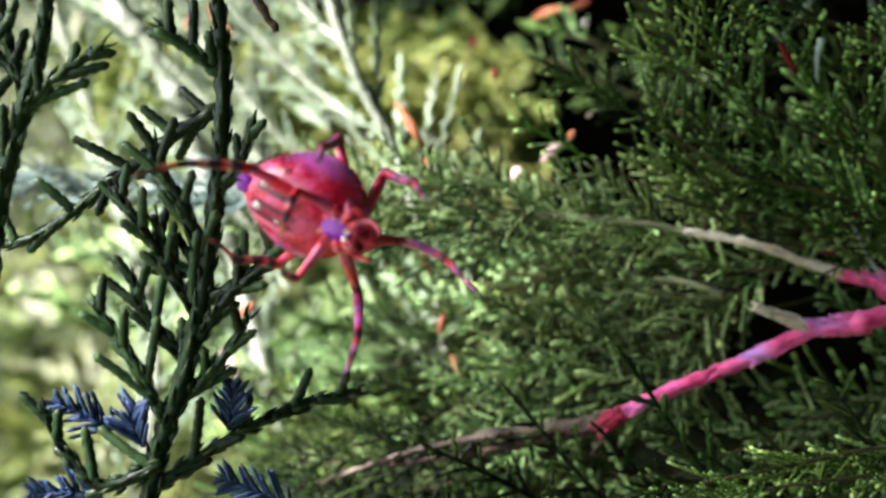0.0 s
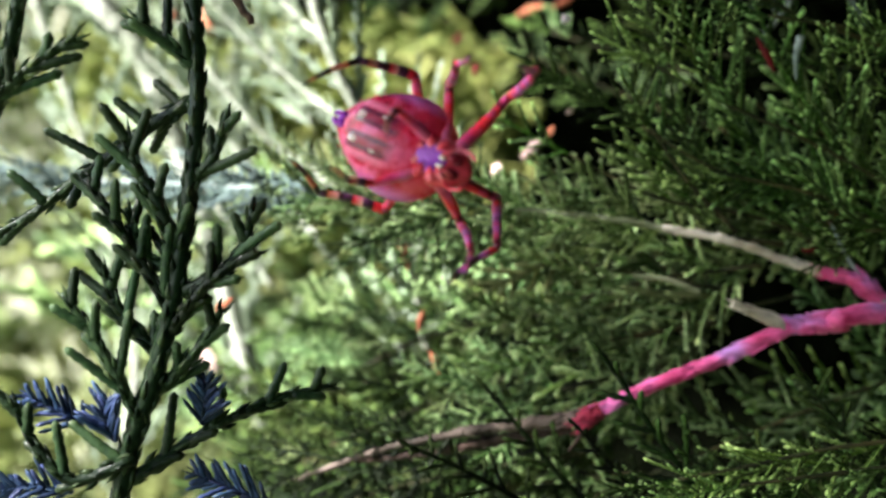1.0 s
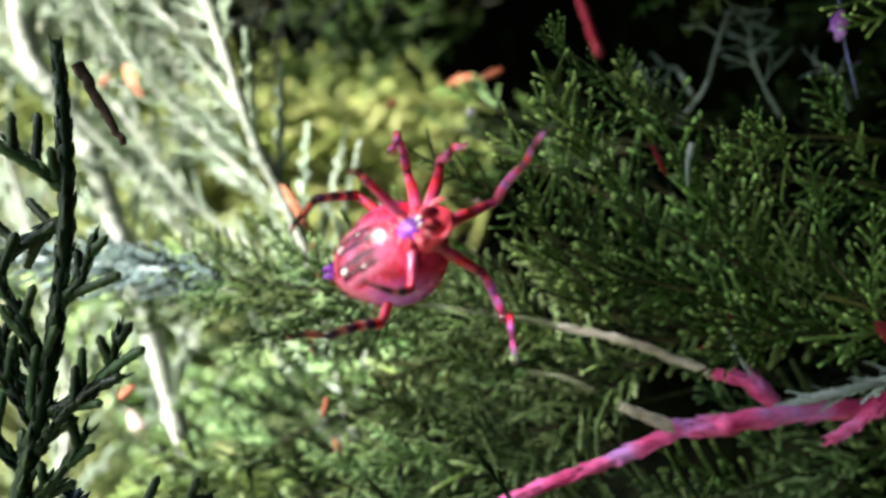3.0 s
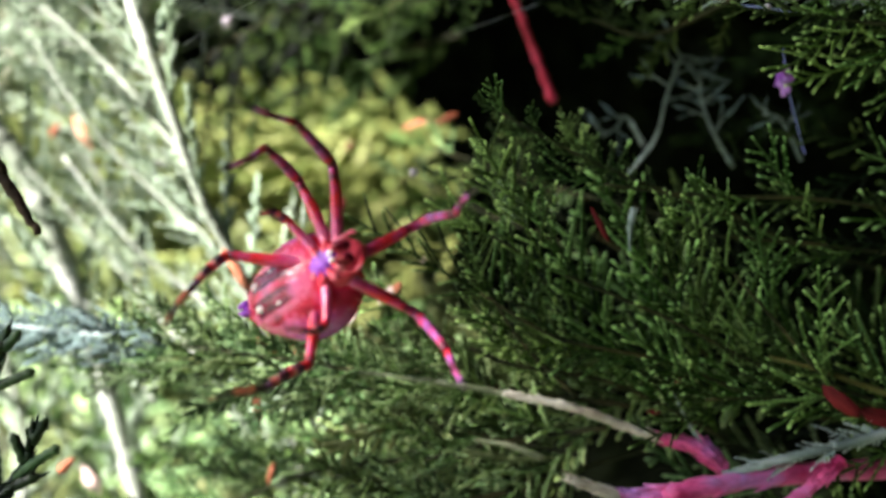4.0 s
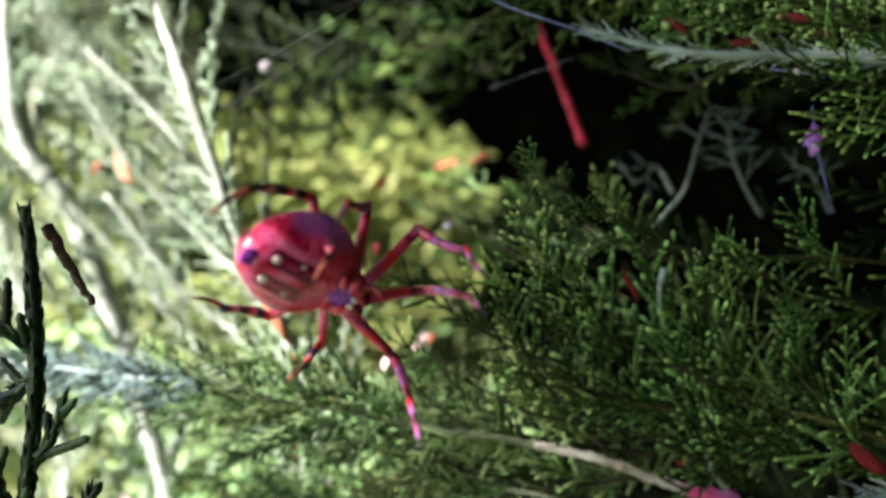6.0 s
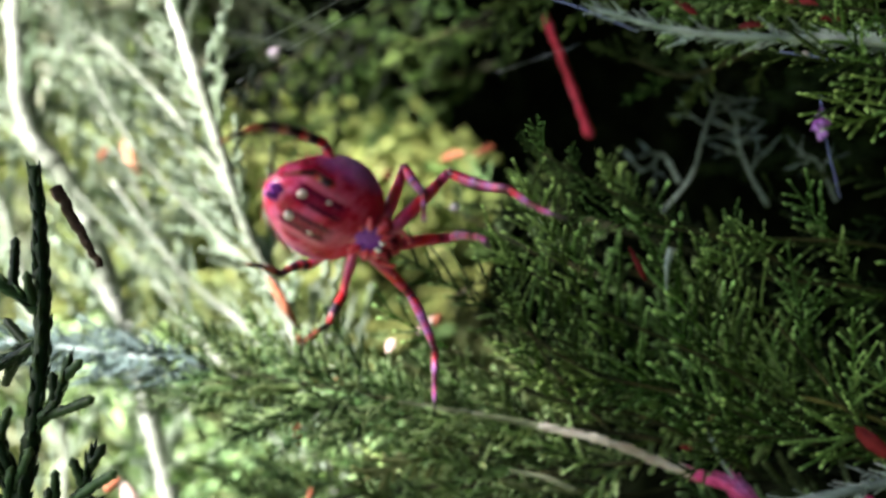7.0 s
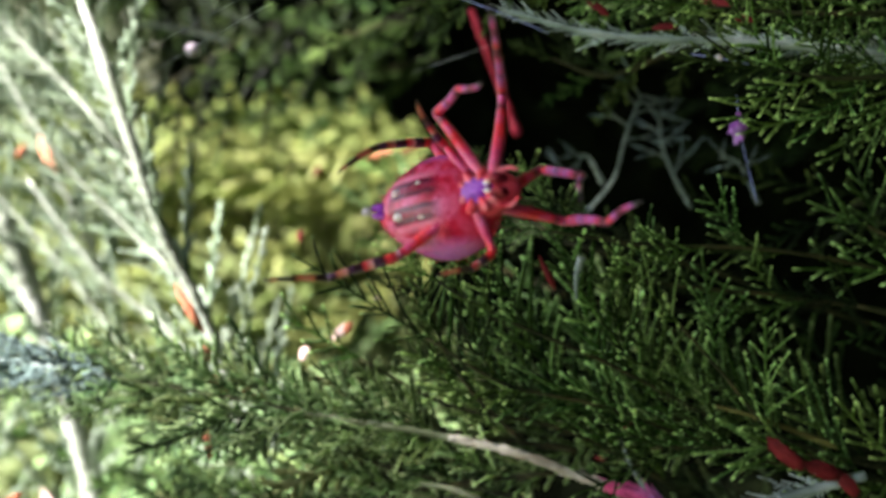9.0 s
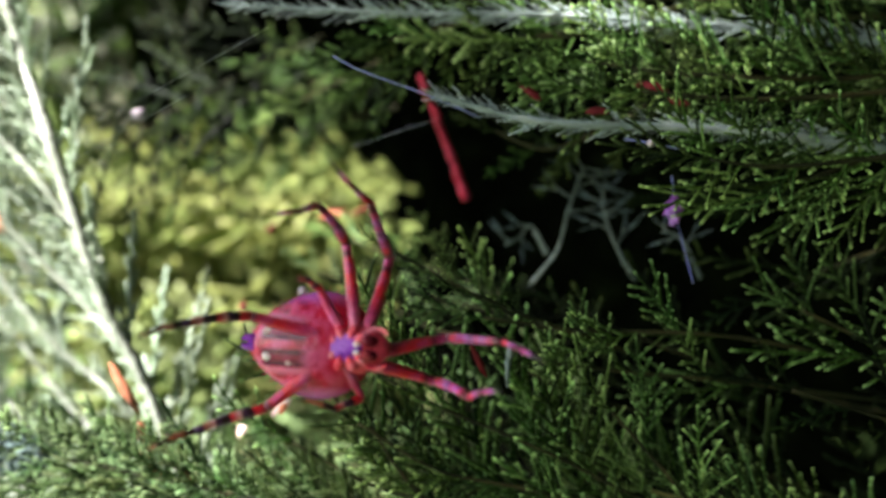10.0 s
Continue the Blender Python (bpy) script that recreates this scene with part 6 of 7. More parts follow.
    walk(tarsus["B"], [
        (0, pose(0.00553, 0.00127, -0.00678, 0.0, 44.4, 156.9)),
        (0.25, pose(0.00590, 0.00559, -0.00445, -0.8, 29.1, 155.5)),
        (0.5, pose(0.00854, 0.00816, -0.00131, -1.8, 14.5, 152.8)),
        (0.75, pose(0.00672, 0.00656, -0.00386, -3.3, 24.4, 148.4)),
        (1, pose(0.00595, 0.00383, -0.00608, -6.2, 34.4, 142.5)),
        (1.5, pose(0.00919, 0.00794, -0.00272, -8.1, 31.0, 139.1)),
        (2, pose(0.00800, 0.00766, -0.00271, 0.3, 20.4, 158.1)),
        (2.2, pose(0.00682, 0.00642, -0.00419, 6.7, 9.6, -177.5)),
        (3.3, pose(0.00594, 0.00502, -0.00512, 6.2, 23.5, -179.3)),
        (3.5, pose(0.00601, 0.00467, -0.00550, 11.3, 27.4, -167.5)),
        (4, pose(0.00993, 0.00458, -0.00714, 11.1, 59.0, -167.8)),
        (4.5, pose(0.00554, 0.00435, -0.00536, 16.5, 12.6, -159.2)),
        (5, pose(0.00937, 0.00464, -0.00703, 18.5, 52.3, -155.7)),
        (5.25, pose(0.00970, 0.00168, -0.00829, 33.8, 49.7, -136.2)),
        (5.5, pose(0.01055, -0.00143, -0.00838, 47.1, 46.1, -118.3)),
        (5.7, pose(0.00744, -0.00337, -0.00718, 20.6, 48.5, -153.8)),
        (6.25, pose(0.00613, -0.00062, -0.00726, 5.3, 33.4, -176.8)),
        (6.8, pose(0.00550, 0.00226, -0.00649, -1.5, 16.1, 167.1)),
        (7, pose(0.00358, 0.00381, -0.00314, -1.2, 20.6, 168.2)),
        (7.5, pose(0.00376, 0.00433, -0.00283, -2.7, 18.2, 163.6)),
        (7.75, pose(0.00687, 0.00549, -0.00538, -6.1, 31.2, 155.5)),
        (8, pose(0.01093, 0.00597, -0.00604, -12.4, 44.2, 145.3)),
        (8.5, pose(0.00883, 0.00501, -0.00666, -20.6, 36.9, 132.8)),
        (9, pose(0.00683, 0.00493, -0.00587, -13.4, 37.7, 144.6)),
        (9.5, pose(0.01233, 0.00365, -0.00745, 16.9, 68.1, -179.0)),
        (10, pose(0.01281, 0.00210, -0.00791, 48.1, 70.0, -145.8))])
    walk(femur["G"], [
        (0, pose(-0.00045, -0.00162, 0.00060, 0.0, 40.8, -158.6)),
        (0.5, pose(-0.00045, -0.00162, 0.00060, 0.0, 40.8, -158.6)),
        (1, pose(-0.00045, -0.00162, 0.00060, 0.0, 40.8, -158.6)),
        (1.5, pose(-0.00045, -0.00162, 0.00060, 0.0, 40.8, -158.6)),
        (2, pose(-0.00045, -0.00162, 0.00060, 0.0, 40.8, -158.6)),
        (2.2, pose(-0.00045, -0.00162, 0.00060, 11.0, 41.9, -142.0)),
        (3.3, pose(-0.00045, -0.00162, 0.00060, 40.3, 41.5, -99.2)),
        (3.5, pose(-0.00045, -0.00162, 0.00060, 36.2, 11.4, -108.1)),
        (4, pose(-0.00045, -0.00162, 0.00060, 35.6, 12.8, -110.5)),
        (4.5, pose(-0.00045, -0.00162, 0.00060, 36.0, 21.2, -109.4)),
        (5, pose(-0.00045, -0.00162, 0.00060, 33.8, -4.0, -123.5)),
        (5.5, pose(-0.00045, -0.00162, 0.00060, 34.3, -2.7, -132.3)),
        (5.7, pose(-0.00045, -0.00162, 0.00060, 34.5, -2.1, -136.1)),
        (6.25, pose(-0.00045, -0.00162, 0.00060, 34.7, -0.5, -146.9)),
        (6.8, pose(-0.00045, -0.00162, 0.00060, 34.6, 1.3, -157.7)),
        (7, pose(-0.00045, -0.00162, 0.00060, 34.5, 1.9, -161.4)),
        (7.5, pose(-0.00045, -0.00162, 0.00060, 34.1, 3.2, -170.3)),
        (7.75, pose(-0.00045, -0.00162, 0.00060, 36.3, 8.4, -149.7)),
        (8, pose(-0.00045, -0.00162, 0.00060, 40.1, 12.5, -128.5)),
        (8.25, pose(-0.00045, -0.00162, 0.00060, 40.3, -1.3, -126.7)),
        (8.5, pose(-0.00045, -0.00162, 0.00060, 40.1, -15.0, -124.8)),
        (9, pose(-0.00045, -0.00162, 0.00060, 39.0, -5.5, -118.9)),
        (9.5, pose(-0.00045, -0.00162, 0.00060, 38.9, 4.1, -113.1)),
        (10, pose(-0.00045, -0.00162, 0.00060, 38.2, 13.1, -117.7))])
    walk(tibia["G"], [
        (0, pose(0.00560, 0.00000, 0.00000, -0.0, 67.8, -35.9)),
        (0.5, pose(0.00560, 0.00000, 0.00000, -0.0, 67.8, -35.9)),
        (1, pose(0.00560, 0.00000, 0.00000, -0.0, 67.8, -35.9)),
        (1.5, pose(0.00560, 0.00000, 0.00000, -0.0, 67.8, -35.9)),
        (2, pose(0.00560, 0.00000, 0.00000, -0.0, 67.8, -35.9)),
        (2.2, pose(0.00560, 0.00000, 0.00000, -29.4, 56.8, -68.7)),
        (3.3, pose(0.00560, 0.00000, 0.00000, 12.1, 55.8, -19.7)),
        (3.5, pose(0.00560, 0.00000, 0.00000, -37.3, 61.5, -76.3)),
        (4, pose(0.00560, 0.00000, 0.00000, -49.9, 65.4, -90.3)),
        (4.5, pose(0.00560, 0.00000, 0.00000, -20.4, 78.2, -59.5)),
        (5, pose(0.00560, 0.00000, 0.00000, -89.0, 76.6, -129.4)),
        (5.5, pose(0.00560, 0.00000, 0.00000, -50.3, 68.7, -89.1)),
        (5.7, pose(0.00560, 0.00000, 0.00000, -37.5, 63.0, -75.1)),
        (6.25, pose(0.00560, 0.00000, 0.00000, -12.6, 39.3, -44.2)),
        (6.8, pose(0.00560, 0.00000, 0.00000, -2.0, 15.1, -21.7)),
        (7, pose(0.00560, 0.00000, 0.00000, -0.7, 9.0, -15.2)),
        (7.5, pose(0.00560, 0.00000, 0.00000, 0.3, -0.6, -1.8)),
        (7.75, pose(0.00560, 0.00000, 0.00000, -1.4, 5.9, -38.6)),
        (8, pose(0.00560, 0.00000, 0.00000, -9.0, 20.8, -70.3)),
        (8.25, pose(0.00560, 0.00000, 0.00000, -5.3, 27.9, -61.5)),
        (8.5, pose(0.00560, 0.00000, 0.00000, -0.2, 35.6, -51.7)),
        (9, pose(0.00560, 0.00000, 0.00000, -10.9, 52.0, -67.1)),
        (9.5, pose(0.00560, 0.00000, 0.00000, -33.0, 68.1, -92.2)),
        (10, pose(0.00560, 0.00000, 0.00000, 2.6, 57.2, -52.7))])
    walk(tarsus["G"], [
        (0, pose(0.00689, -0.00093, -0.00389, -0.0, 71.7, -71.2)),
        (0.5, pose(0.00689, -0.00093, -0.00389, -0.0, 71.7, -71.2)),
        (1, pose(0.00689, -0.00093, -0.00389, -0.0, 71.7, -71.2)),
        (1.5, pose(0.00689, -0.00093, -0.00389, -0.0, 71.7, -71.2)),
        (2, pose(0.00689, -0.00093, -0.00389, -0.0, 71.7, -71.2)),
        (2.2, pose(0.00644, -0.00214, -0.00351, -20.8, 60.8, -93.8)),
        (3.3, pose(0.00782, -0.00080, -0.00347, 19.1, 48.8, -46.1)),
        (3.5, pose(0.00607, -0.00194, -0.00369, -17.9, 46.9, -94.6)),
        (4, pose(0.00559, -0.00175, -0.00382, -29.7, 53.2, -110.0)),
        (4.5, pose(0.00603, -0.00074, -0.00411, -0.9, 46.1, -72.9)),
        (5, pose(0.00498, -0.00075, -0.00409, -43.3, 30.4, -136.5)),
        (5.5, pose(0.00562, -0.00153, -0.00391, -34.8, 21.6, -117.3)),
        (5.7, pose(0.00609, -0.00184, -0.00374, -31.9, 17.8, -108.7)),
        (6.25, pose(0.00793, -0.00226, -0.00266, -26.1, 7.3, -82.8)),
        (6.8, pose(0.00937, -0.00150, -0.00109, -24.4, -0.2, -55.9)),
        (7, pose(0.00960, -0.00109, -0.00065, -24.6, -1.9, -46.8)),
        (7.5, pose(0.00980, -0.00013, 0.00005, -25.6, -4.0, -26.6)),
        (7.75, pose(0.00886, -0.00261, -0.00043, -25.0, 1.9, -59.0)),
        (8, pose(0.00693, -0.00370, -0.00149, -29.6, 18.2, -84.2)),
        (8.25, pose(0.00737, -0.00326, -0.00197, -21.2, 40.8, -67.6)),
        (8.5, pose(0.00771, -0.00268, -0.00245, 3.7, 58.3, -35.6)),
        (9, pose(0.00661, -0.00238, -0.00331, -29.0, 62.1, -73.0)),
        (9.5, pose(0.00554, -0.00157, -0.00390, -61.0, 58.0, -109.5)),
        (10, pose(0.00698, -0.00181, -0.00353, -33.3, 56.5, -76.9))])
    walk(femur["C"], [
        (0, pose(-0.00158, -0.00090, 0.00060, 0.0, 18.2, -167.1)),
        (0.5, pose(-0.00158, -0.00090, 0.00060, 4.6, 11.2, -149.3)),
        (0.75, pose(-0.00158, -0.00090, 0.00060, 5.2, -4.4, -137.9)),
        (1, pose(-0.00158, -0.00090, 0.00060, 2.8, -19.6, -126.0)),
        (1.5, pose(-0.00158, -0.00090, 0.00060, 1.2, -38.3, -122.8)),
        (2, pose(-0.00158, -0.00090, 0.00060, 2.2, -13.8, -125.0)),
        (2.2, pose(-0.00158, -0.00090, 0.00060, 2.2, 13.0, -135.4)),
        (3.3, pose(-0.00158, -0.00090, 0.00060, 2.4, -11.7, -122.4)),
        (3.5, pose(-0.00158, -0.00090, 0.00060, 3.9, -8.2, -131.3)),
        (3.75, pose(-0.00158, -0.00090, 0.00060, 3.5, 13.1, -141.7)),
        (4, pose(-0.00158, -0.00090, 0.00060, -1.5, 33.9, -154.0)),
        (4.25, pose(-0.00158, -0.00090, 0.00060, 0.6, 16.3, -149.0)),
        (4.5, pose(-0.00158, -0.00090, 0.00060, 1.2, -1.3, -144.8)),
        (5, pose(-0.00158, -0.00090, 0.00060, -4.9, 27.8, -169.9)),
        (5.25, pose(-0.00158, -0.00090, 0.00060, 2.8, 11.0, -147.5)),
        (5.5, pose(-0.00158, -0.00090, 0.00060, 3.4, -7.2, -127.5)),
        (5.7, pose(-0.00158, -0.00090, 0.00060, 5.6, -30.8, -133.9)),
        (6.8, pose(-0.00158, -0.00090, 0.00060, -5.1, -52.1, -118.1)),
        (7, pose(-0.00158, -0.00090, 0.00060, 10.6, -22.8, -142.9)),
        (7.5, pose(-0.00158, -0.00090, 0.00060, 6.6, -35.8, -134.8)),
        (7.75, pose(-0.00158, -0.00090, 0.00060, 12.4, -15.6, -147.8)),
        (8, pose(-0.00158, -0.00090, 0.00060, 13.3, 5.3, -158.4)),
        (8.5, pose(-0.00158, -0.00090, 0.00060, 12.5, -26.3, -153.8)),
        (8.75, pose(-0.00158, -0.00090, 0.00060, 4.8, -25.0, -136.2)),
        (9, pose(-0.00158, -0.00090, 0.00060, -1.9, -21.6, -119.3)),
        (9.5, pose(-0.00158, -0.00090, 0.00060, 1.9, 7.3, -148.3)),
        (10, pose(-0.00158, -0.00090, 0.00060, -3.3, 27.3, -165.4))])
    walk(tibia["C"], [
        (0, pose(0.00950, 0.00000, 0.00000, -0.0, 42.2, -10.1)),
        (0.5, pose(0.00950, 0.00000, 0.00000, -23.2, 75.8, -35.9)),
        (0.75, pose(0.00950, 0.00000, 0.00000, -67.1, 67.1, -81.9)),
        (1, pose(0.00950, 0.00000, 0.00000, -85.8, 52.6, -103.2)),
        (1.5, pose(0.00950, 0.00000, 0.00000, -84.1, 47.4, -101.0)),
        (2, pose(0.00950, 0.00000, 0.00000, -98.8, 51.0, -120.4)),
        (2.2, pose(0.00950, 0.00000, 0.00000, -93.2, 73.1, -114.1)),
        (3.3, pose(0.00950, 0.00000, 0.00000, -113.6, 51.6, -136.7)),
        (3.5, pose(0.00950, 0.00000, 0.00000, -100.7, 37.7, -118.5)),
        (3.75, pose(0.00950, 0.00000, 0.00000, -86.2, 48.2, -97.5)),
        (4, pose(0.00950, 0.00000, 0.00000, -63.0, 52.1, -67.6)),
        (4.25, pose(0.00950, 0.00000, 0.00000, -66.1, 54.4, -71.5)),
        (4.5, pose(0.00950, 0.00000, 0.00000, -69.6, 57.8, -75.6)),
        (5, pose(0.00950, 0.00000, 0.00000, -24.9, 29.1, -15.5)),
        (5.25, pose(0.00950, 0.00000, 0.00000, -26.0, 42.6, -17.3)),
        (5.5, pose(0.00950, 0.00000, 0.00000, -26.2, 52.8, -17.6)),
        (5.7, pose(0.00950, 0.00000, 0.00000, -53.5, 44.0, -53.5)),
        (6.8, pose(0.00950, 0.00000, 0.00000, -81.5, 32.2, -97.4)),
        (7, pose(0.00950, 0.00000, 0.00000, -56.9, 36.7, -55.1)),
        (7.5, pose(0.00950, 0.00000, 0.00000, -77.5, 45.7, -85.9)),
        (7.75, pose(0.00950, 0.00000, 0.00000, -50.4, 26.5, -42.0)),
        (8, pose(0.00950, 0.00000, 0.00000, -45.0, -4.0, -15.9)),
        (8.5, pose(0.00950, 0.00000, 0.00000, -47.9, 33.3, -26.5)),
        (8.75, pose(0.00950, 0.00000, 0.00000, -74.9, 45.9, -67.6)),
        (9, pose(0.00950, 0.00000, 0.00000, -113.9, 53.3, -117.4)),
        (9.5, pose(0.00950, 0.00000, 0.00000, -76.8, 54.9, -72.4)),
        (10, pose(0.00950, 0.00000, 0.00000, -36.8, 30.7, -17.1))])
    walk(tarsus["C"], [
        (0, pose(0.01534, -0.00104, -0.00537, -0.0, 55.5, -26.9)),
        (0.5, pose(0.01109, -0.00115, -0.00775, -88.1, 82.4, -117.3)),
        (0.75, pose(0.00994, -0.00309, -0.00737, -89.8, 51.6, -119.1)),
        (1, pose(0.00839, -0.00473, -0.00636, -91.1, 20.4, -121.2)),
        (1.5, pose(0.00847, -0.00531, -0.00589, -95.8, 18.4, -135.4)),
        (2, pose(0.00696, -0.00434, -0.00622, -99.5, 21.6, -146.2)),
        (2.2, pose(0.00855, -0.00212, -0.00766, -84.8, 47.1, -121.0)),
        (3.3, pose(0.00589, -0.00341, -0.00627, -92.9, 23.0, -134.9)),
        (3.5, pose(0.00648, -0.00556, -0.00490, -86.3, 11.6, -113.0)),
        (3.75, pose(0.00880, -0.00528, -0.00597, -82.2, 30.9, -101.9)),
        (4, pose(0.01137, -0.00454, -0.00631, -66.1, 46.0, -76.4)),
        (4.25, pose(0.01098, -0.00442, -0.00650, -60.2, 39.3, -67.7)),
        (4.5, pose(0.01056, -0.00413, -0.00677, -53.3, 36.6, -56.6)),
        (5, pose(0.01624, -0.00187, -0.00389, -37.7, 33.1, -29.6)),
        (5.25, pose(0.01512, -0.00176, -0.00541, -45.4, 54.7, -40.5)),
        (5.5, pose(0.01411, -0.00146, -0.00637, -58.2, 73.6, -54.5)),
        (5.7, pose(0.01292, -0.00463, -0.00555, -94.1, 41.9, -95.0)),
        (6.8, pose(0.00863, -0.00672, -0.00426, -108.2, 6.2, -127.3)),
        (7, pose(0.01317, -0.00526, -0.00478, -95.6, 30.9, -89.9)),
        (7.5, pose(0.00990, -0.00558, -0.00572, -114.8, 30.0, -126.8)),
        (7.75, pose(0.01482, -0.00479, -0.00356, -95.1, 34.3, -90.7)),
        (8, pose(0.01718, -0.00219, 0.00056, -78.3, 24.3, -57.2)),
        (8.5, pose(0.01548, -0.00299, -0.00439, -65.0, 35.4, -30.9)),
        (8.75, pose(0.01162, -0.00515, -0.00574, -95.9, 37.0, -81.1)),
        (9, pose(0.00730, -0.00425, -0.00641, -124.9, 32.6, -129.7)),
        (9.5, pose(0.01089, -0.00438, -0.00655, -97.3, 33.0, -81.0)),
        (10, pose(0.01607, -0.00203, -0.00409, -50.1, 58.7, -19.6))])
    walk(femur["E"], [
        (0, pose(0.00192, 0.00098, 0.00060, 0.0, -70.5, 11.0)),
        (0.5, pose(0.00192, 0.00098, 0.00060, -13.2, -70.5, 25.0)),
        (0.75, pose(0.00192, 0.00098, 0.00060, 1.1, -68.7, 9.8)),
        (1, pose(0.00192, 0.00098, 0.00060, 12.7, -65.8, -2.8)),
        (1.25, pose(0.00192, 0.00098, 0.00060, 23.7, -66.7, -14.8)),
        (1.5, pose(0.00192, 0.00098, 0.00060, 35.5, -66.6, -27.7)),
        (2, pose(0.00192, 0.00098, 0.00060, 58.0, -53.7, -53.3)),
        (2.2, pose(0.00192, 0.00098, 0.00060, 55.1, -52.7, -49.7)),
        (3.3, pose(0.00192, 0.00098, 0.00060, 43.4, -50.6, -34.8)),
        (3.5, pose(0.00192, 0.00098, 0.00060, 33.2, -46.2, -21.2)),
        (4, pose(0.00192, 0.00098, 0.00060, 36.4, -41.7, -25.8)),
        (4.5, pose(0.00192, 0.00098, 0.00060, 43.0, -54.1, -34.6)),
        (5, pose(0.00192, 0.00098, 0.00060, -41.1, -81.3, 52.3)),
        (5.167, pose(0.00192, 0.00098, 0.00060, -15.3, -73.4, 25.9)),
        (5.333, pose(0.00192, 0.00098, 0.00060, -6.7, -64.2, 16.7)),
        (5.5, pose(0.00192, 0.00098, 0.00060, -2.8, -54.9, 12.2)),
        (5.7, pose(0.00192, 0.00098, 0.00060, 11.5, -26.5, -8.9)),
        (6.8, pose(0.00192, 0.00098, 0.00060, 18.5, -10.4, -30.5)),
        (7, pose(0.00192, 0.00098, 0.00060, 16.7, -22.8, -24.4)),
        (7.5, pose(0.00192, 0.00098, 0.00060, 21.1, -62.3, -30.5)),
        (7.75, pose(0.00192, 0.00098, 0.00060, 18.2, -48.8, -27.0)),
        (8, pose(0.00192, 0.00098, 0.00060, 17.0, -35.2, -25.3)),
        (8.5, pose(0.00192, 0.00098, 0.00060, 12.3, -53.7, -18.6)),
        (9, pose(0.00192, 0.00098, 0.00060, 41.9, -53.6, -54.9)),
        (9.5, pose(0.00192, 0.00098, 0.00060, 13.8, -47.5, -19.1)),
        (10, pose(0.00192, 0.00098, 0.00060, 12.9, -44.6, -17.8))])
    walk(tibia["E"], [
        (0, pose(0.01100, 0.00000, 0.00000, 0.0, 59.8, -130.1)),
        (0.5, pose(0.01100, 0.00000, 0.00000, -40.7, 66.3, -175.2)),
        (0.75, pose(0.01100, 0.00000, 0.00000, -73.9, 62.2, 148.1)),
        (1, pose(0.01100, 0.00000, 0.00000, -89.3, 49.8, 129.8)),
        (1.25, pose(0.01100, 0.00000, 0.00000, -59.0, 60.6, 166.1)),
        (1.5, pose(0.01100, 0.00000, 0.00000, -17.8, 59.4, -147.0)),
        (2, pose(0.01100, 0.00000, 0.00000, -0.6, 65.9, -127.7)),
        (2.2, pose(0.01100, 0.00000, 0.00000, 10.3, 63.2, -115.7)),
        (3.3, pose(0.01100, 0.00000, 0.00000, -33.6, 83.9, -160.6)),
        (3.5, pose(0.01100, 0.00000, 0.00000, -108.4, 82.5, 124.3)),
        (4, pose(0.01100, 0.00000, 0.00000, -153.6, 82.5, 78.7)),
        (4.5, pose(0.01100, 0.00000, 0.00000, -139.1, 68.6, 93.6)),
        (5, pose(0.01100, 0.00000, 0.00000, -169.6, 38.7, 57.3)),
        (5.167, pose(0.01100, 0.00000, 0.00000, -167.8, 60.7, 59.6)),
        (5.333, pose(0.01100, 0.00000, 0.00000, 17.8, 83.5, -114.9)),
        (5.5, pose(0.01100, 0.00000, 0.00000, 20.5, 60.3, -112.2)),
        (5.7, pose(0.01100, 0.00000, 0.00000, 30.3, 45.4, -100.0)),
        (6.8, pose(0.01100, 0.00000, 0.00000, 34.0, 34.8, -94.2)),
        (7, pose(0.01100, 0.00000, 0.00000, 20.1, 40.9, -116.7)),
        (7.5, pose(0.01100, 0.00000, 0.00000, 18.8, 47.9, -118.6)),
        (7.75, pose(0.01100, 0.00000, 0.00000, -1.1, 60.6, -142.8)),
        (8, pose(0.01100, 0.00000, 0.00000, -38.5, 66.1, 175.8)),
        (8.5, pose(0.01100, 0.00000, 0.00000, -35.0, 57.9, 179.7)),
        (9, pose(0.01100, 0.00000, 0.00000, -65.3, 55.2, 143.8)),
        (9.5, pose(0.01100, 0.00000, 0.00000, -141.1, 69.7, 61.7)),
        (10, pose(0.01100, 0.00000, 0.00000, 172.3, 73.0, 12.8))])
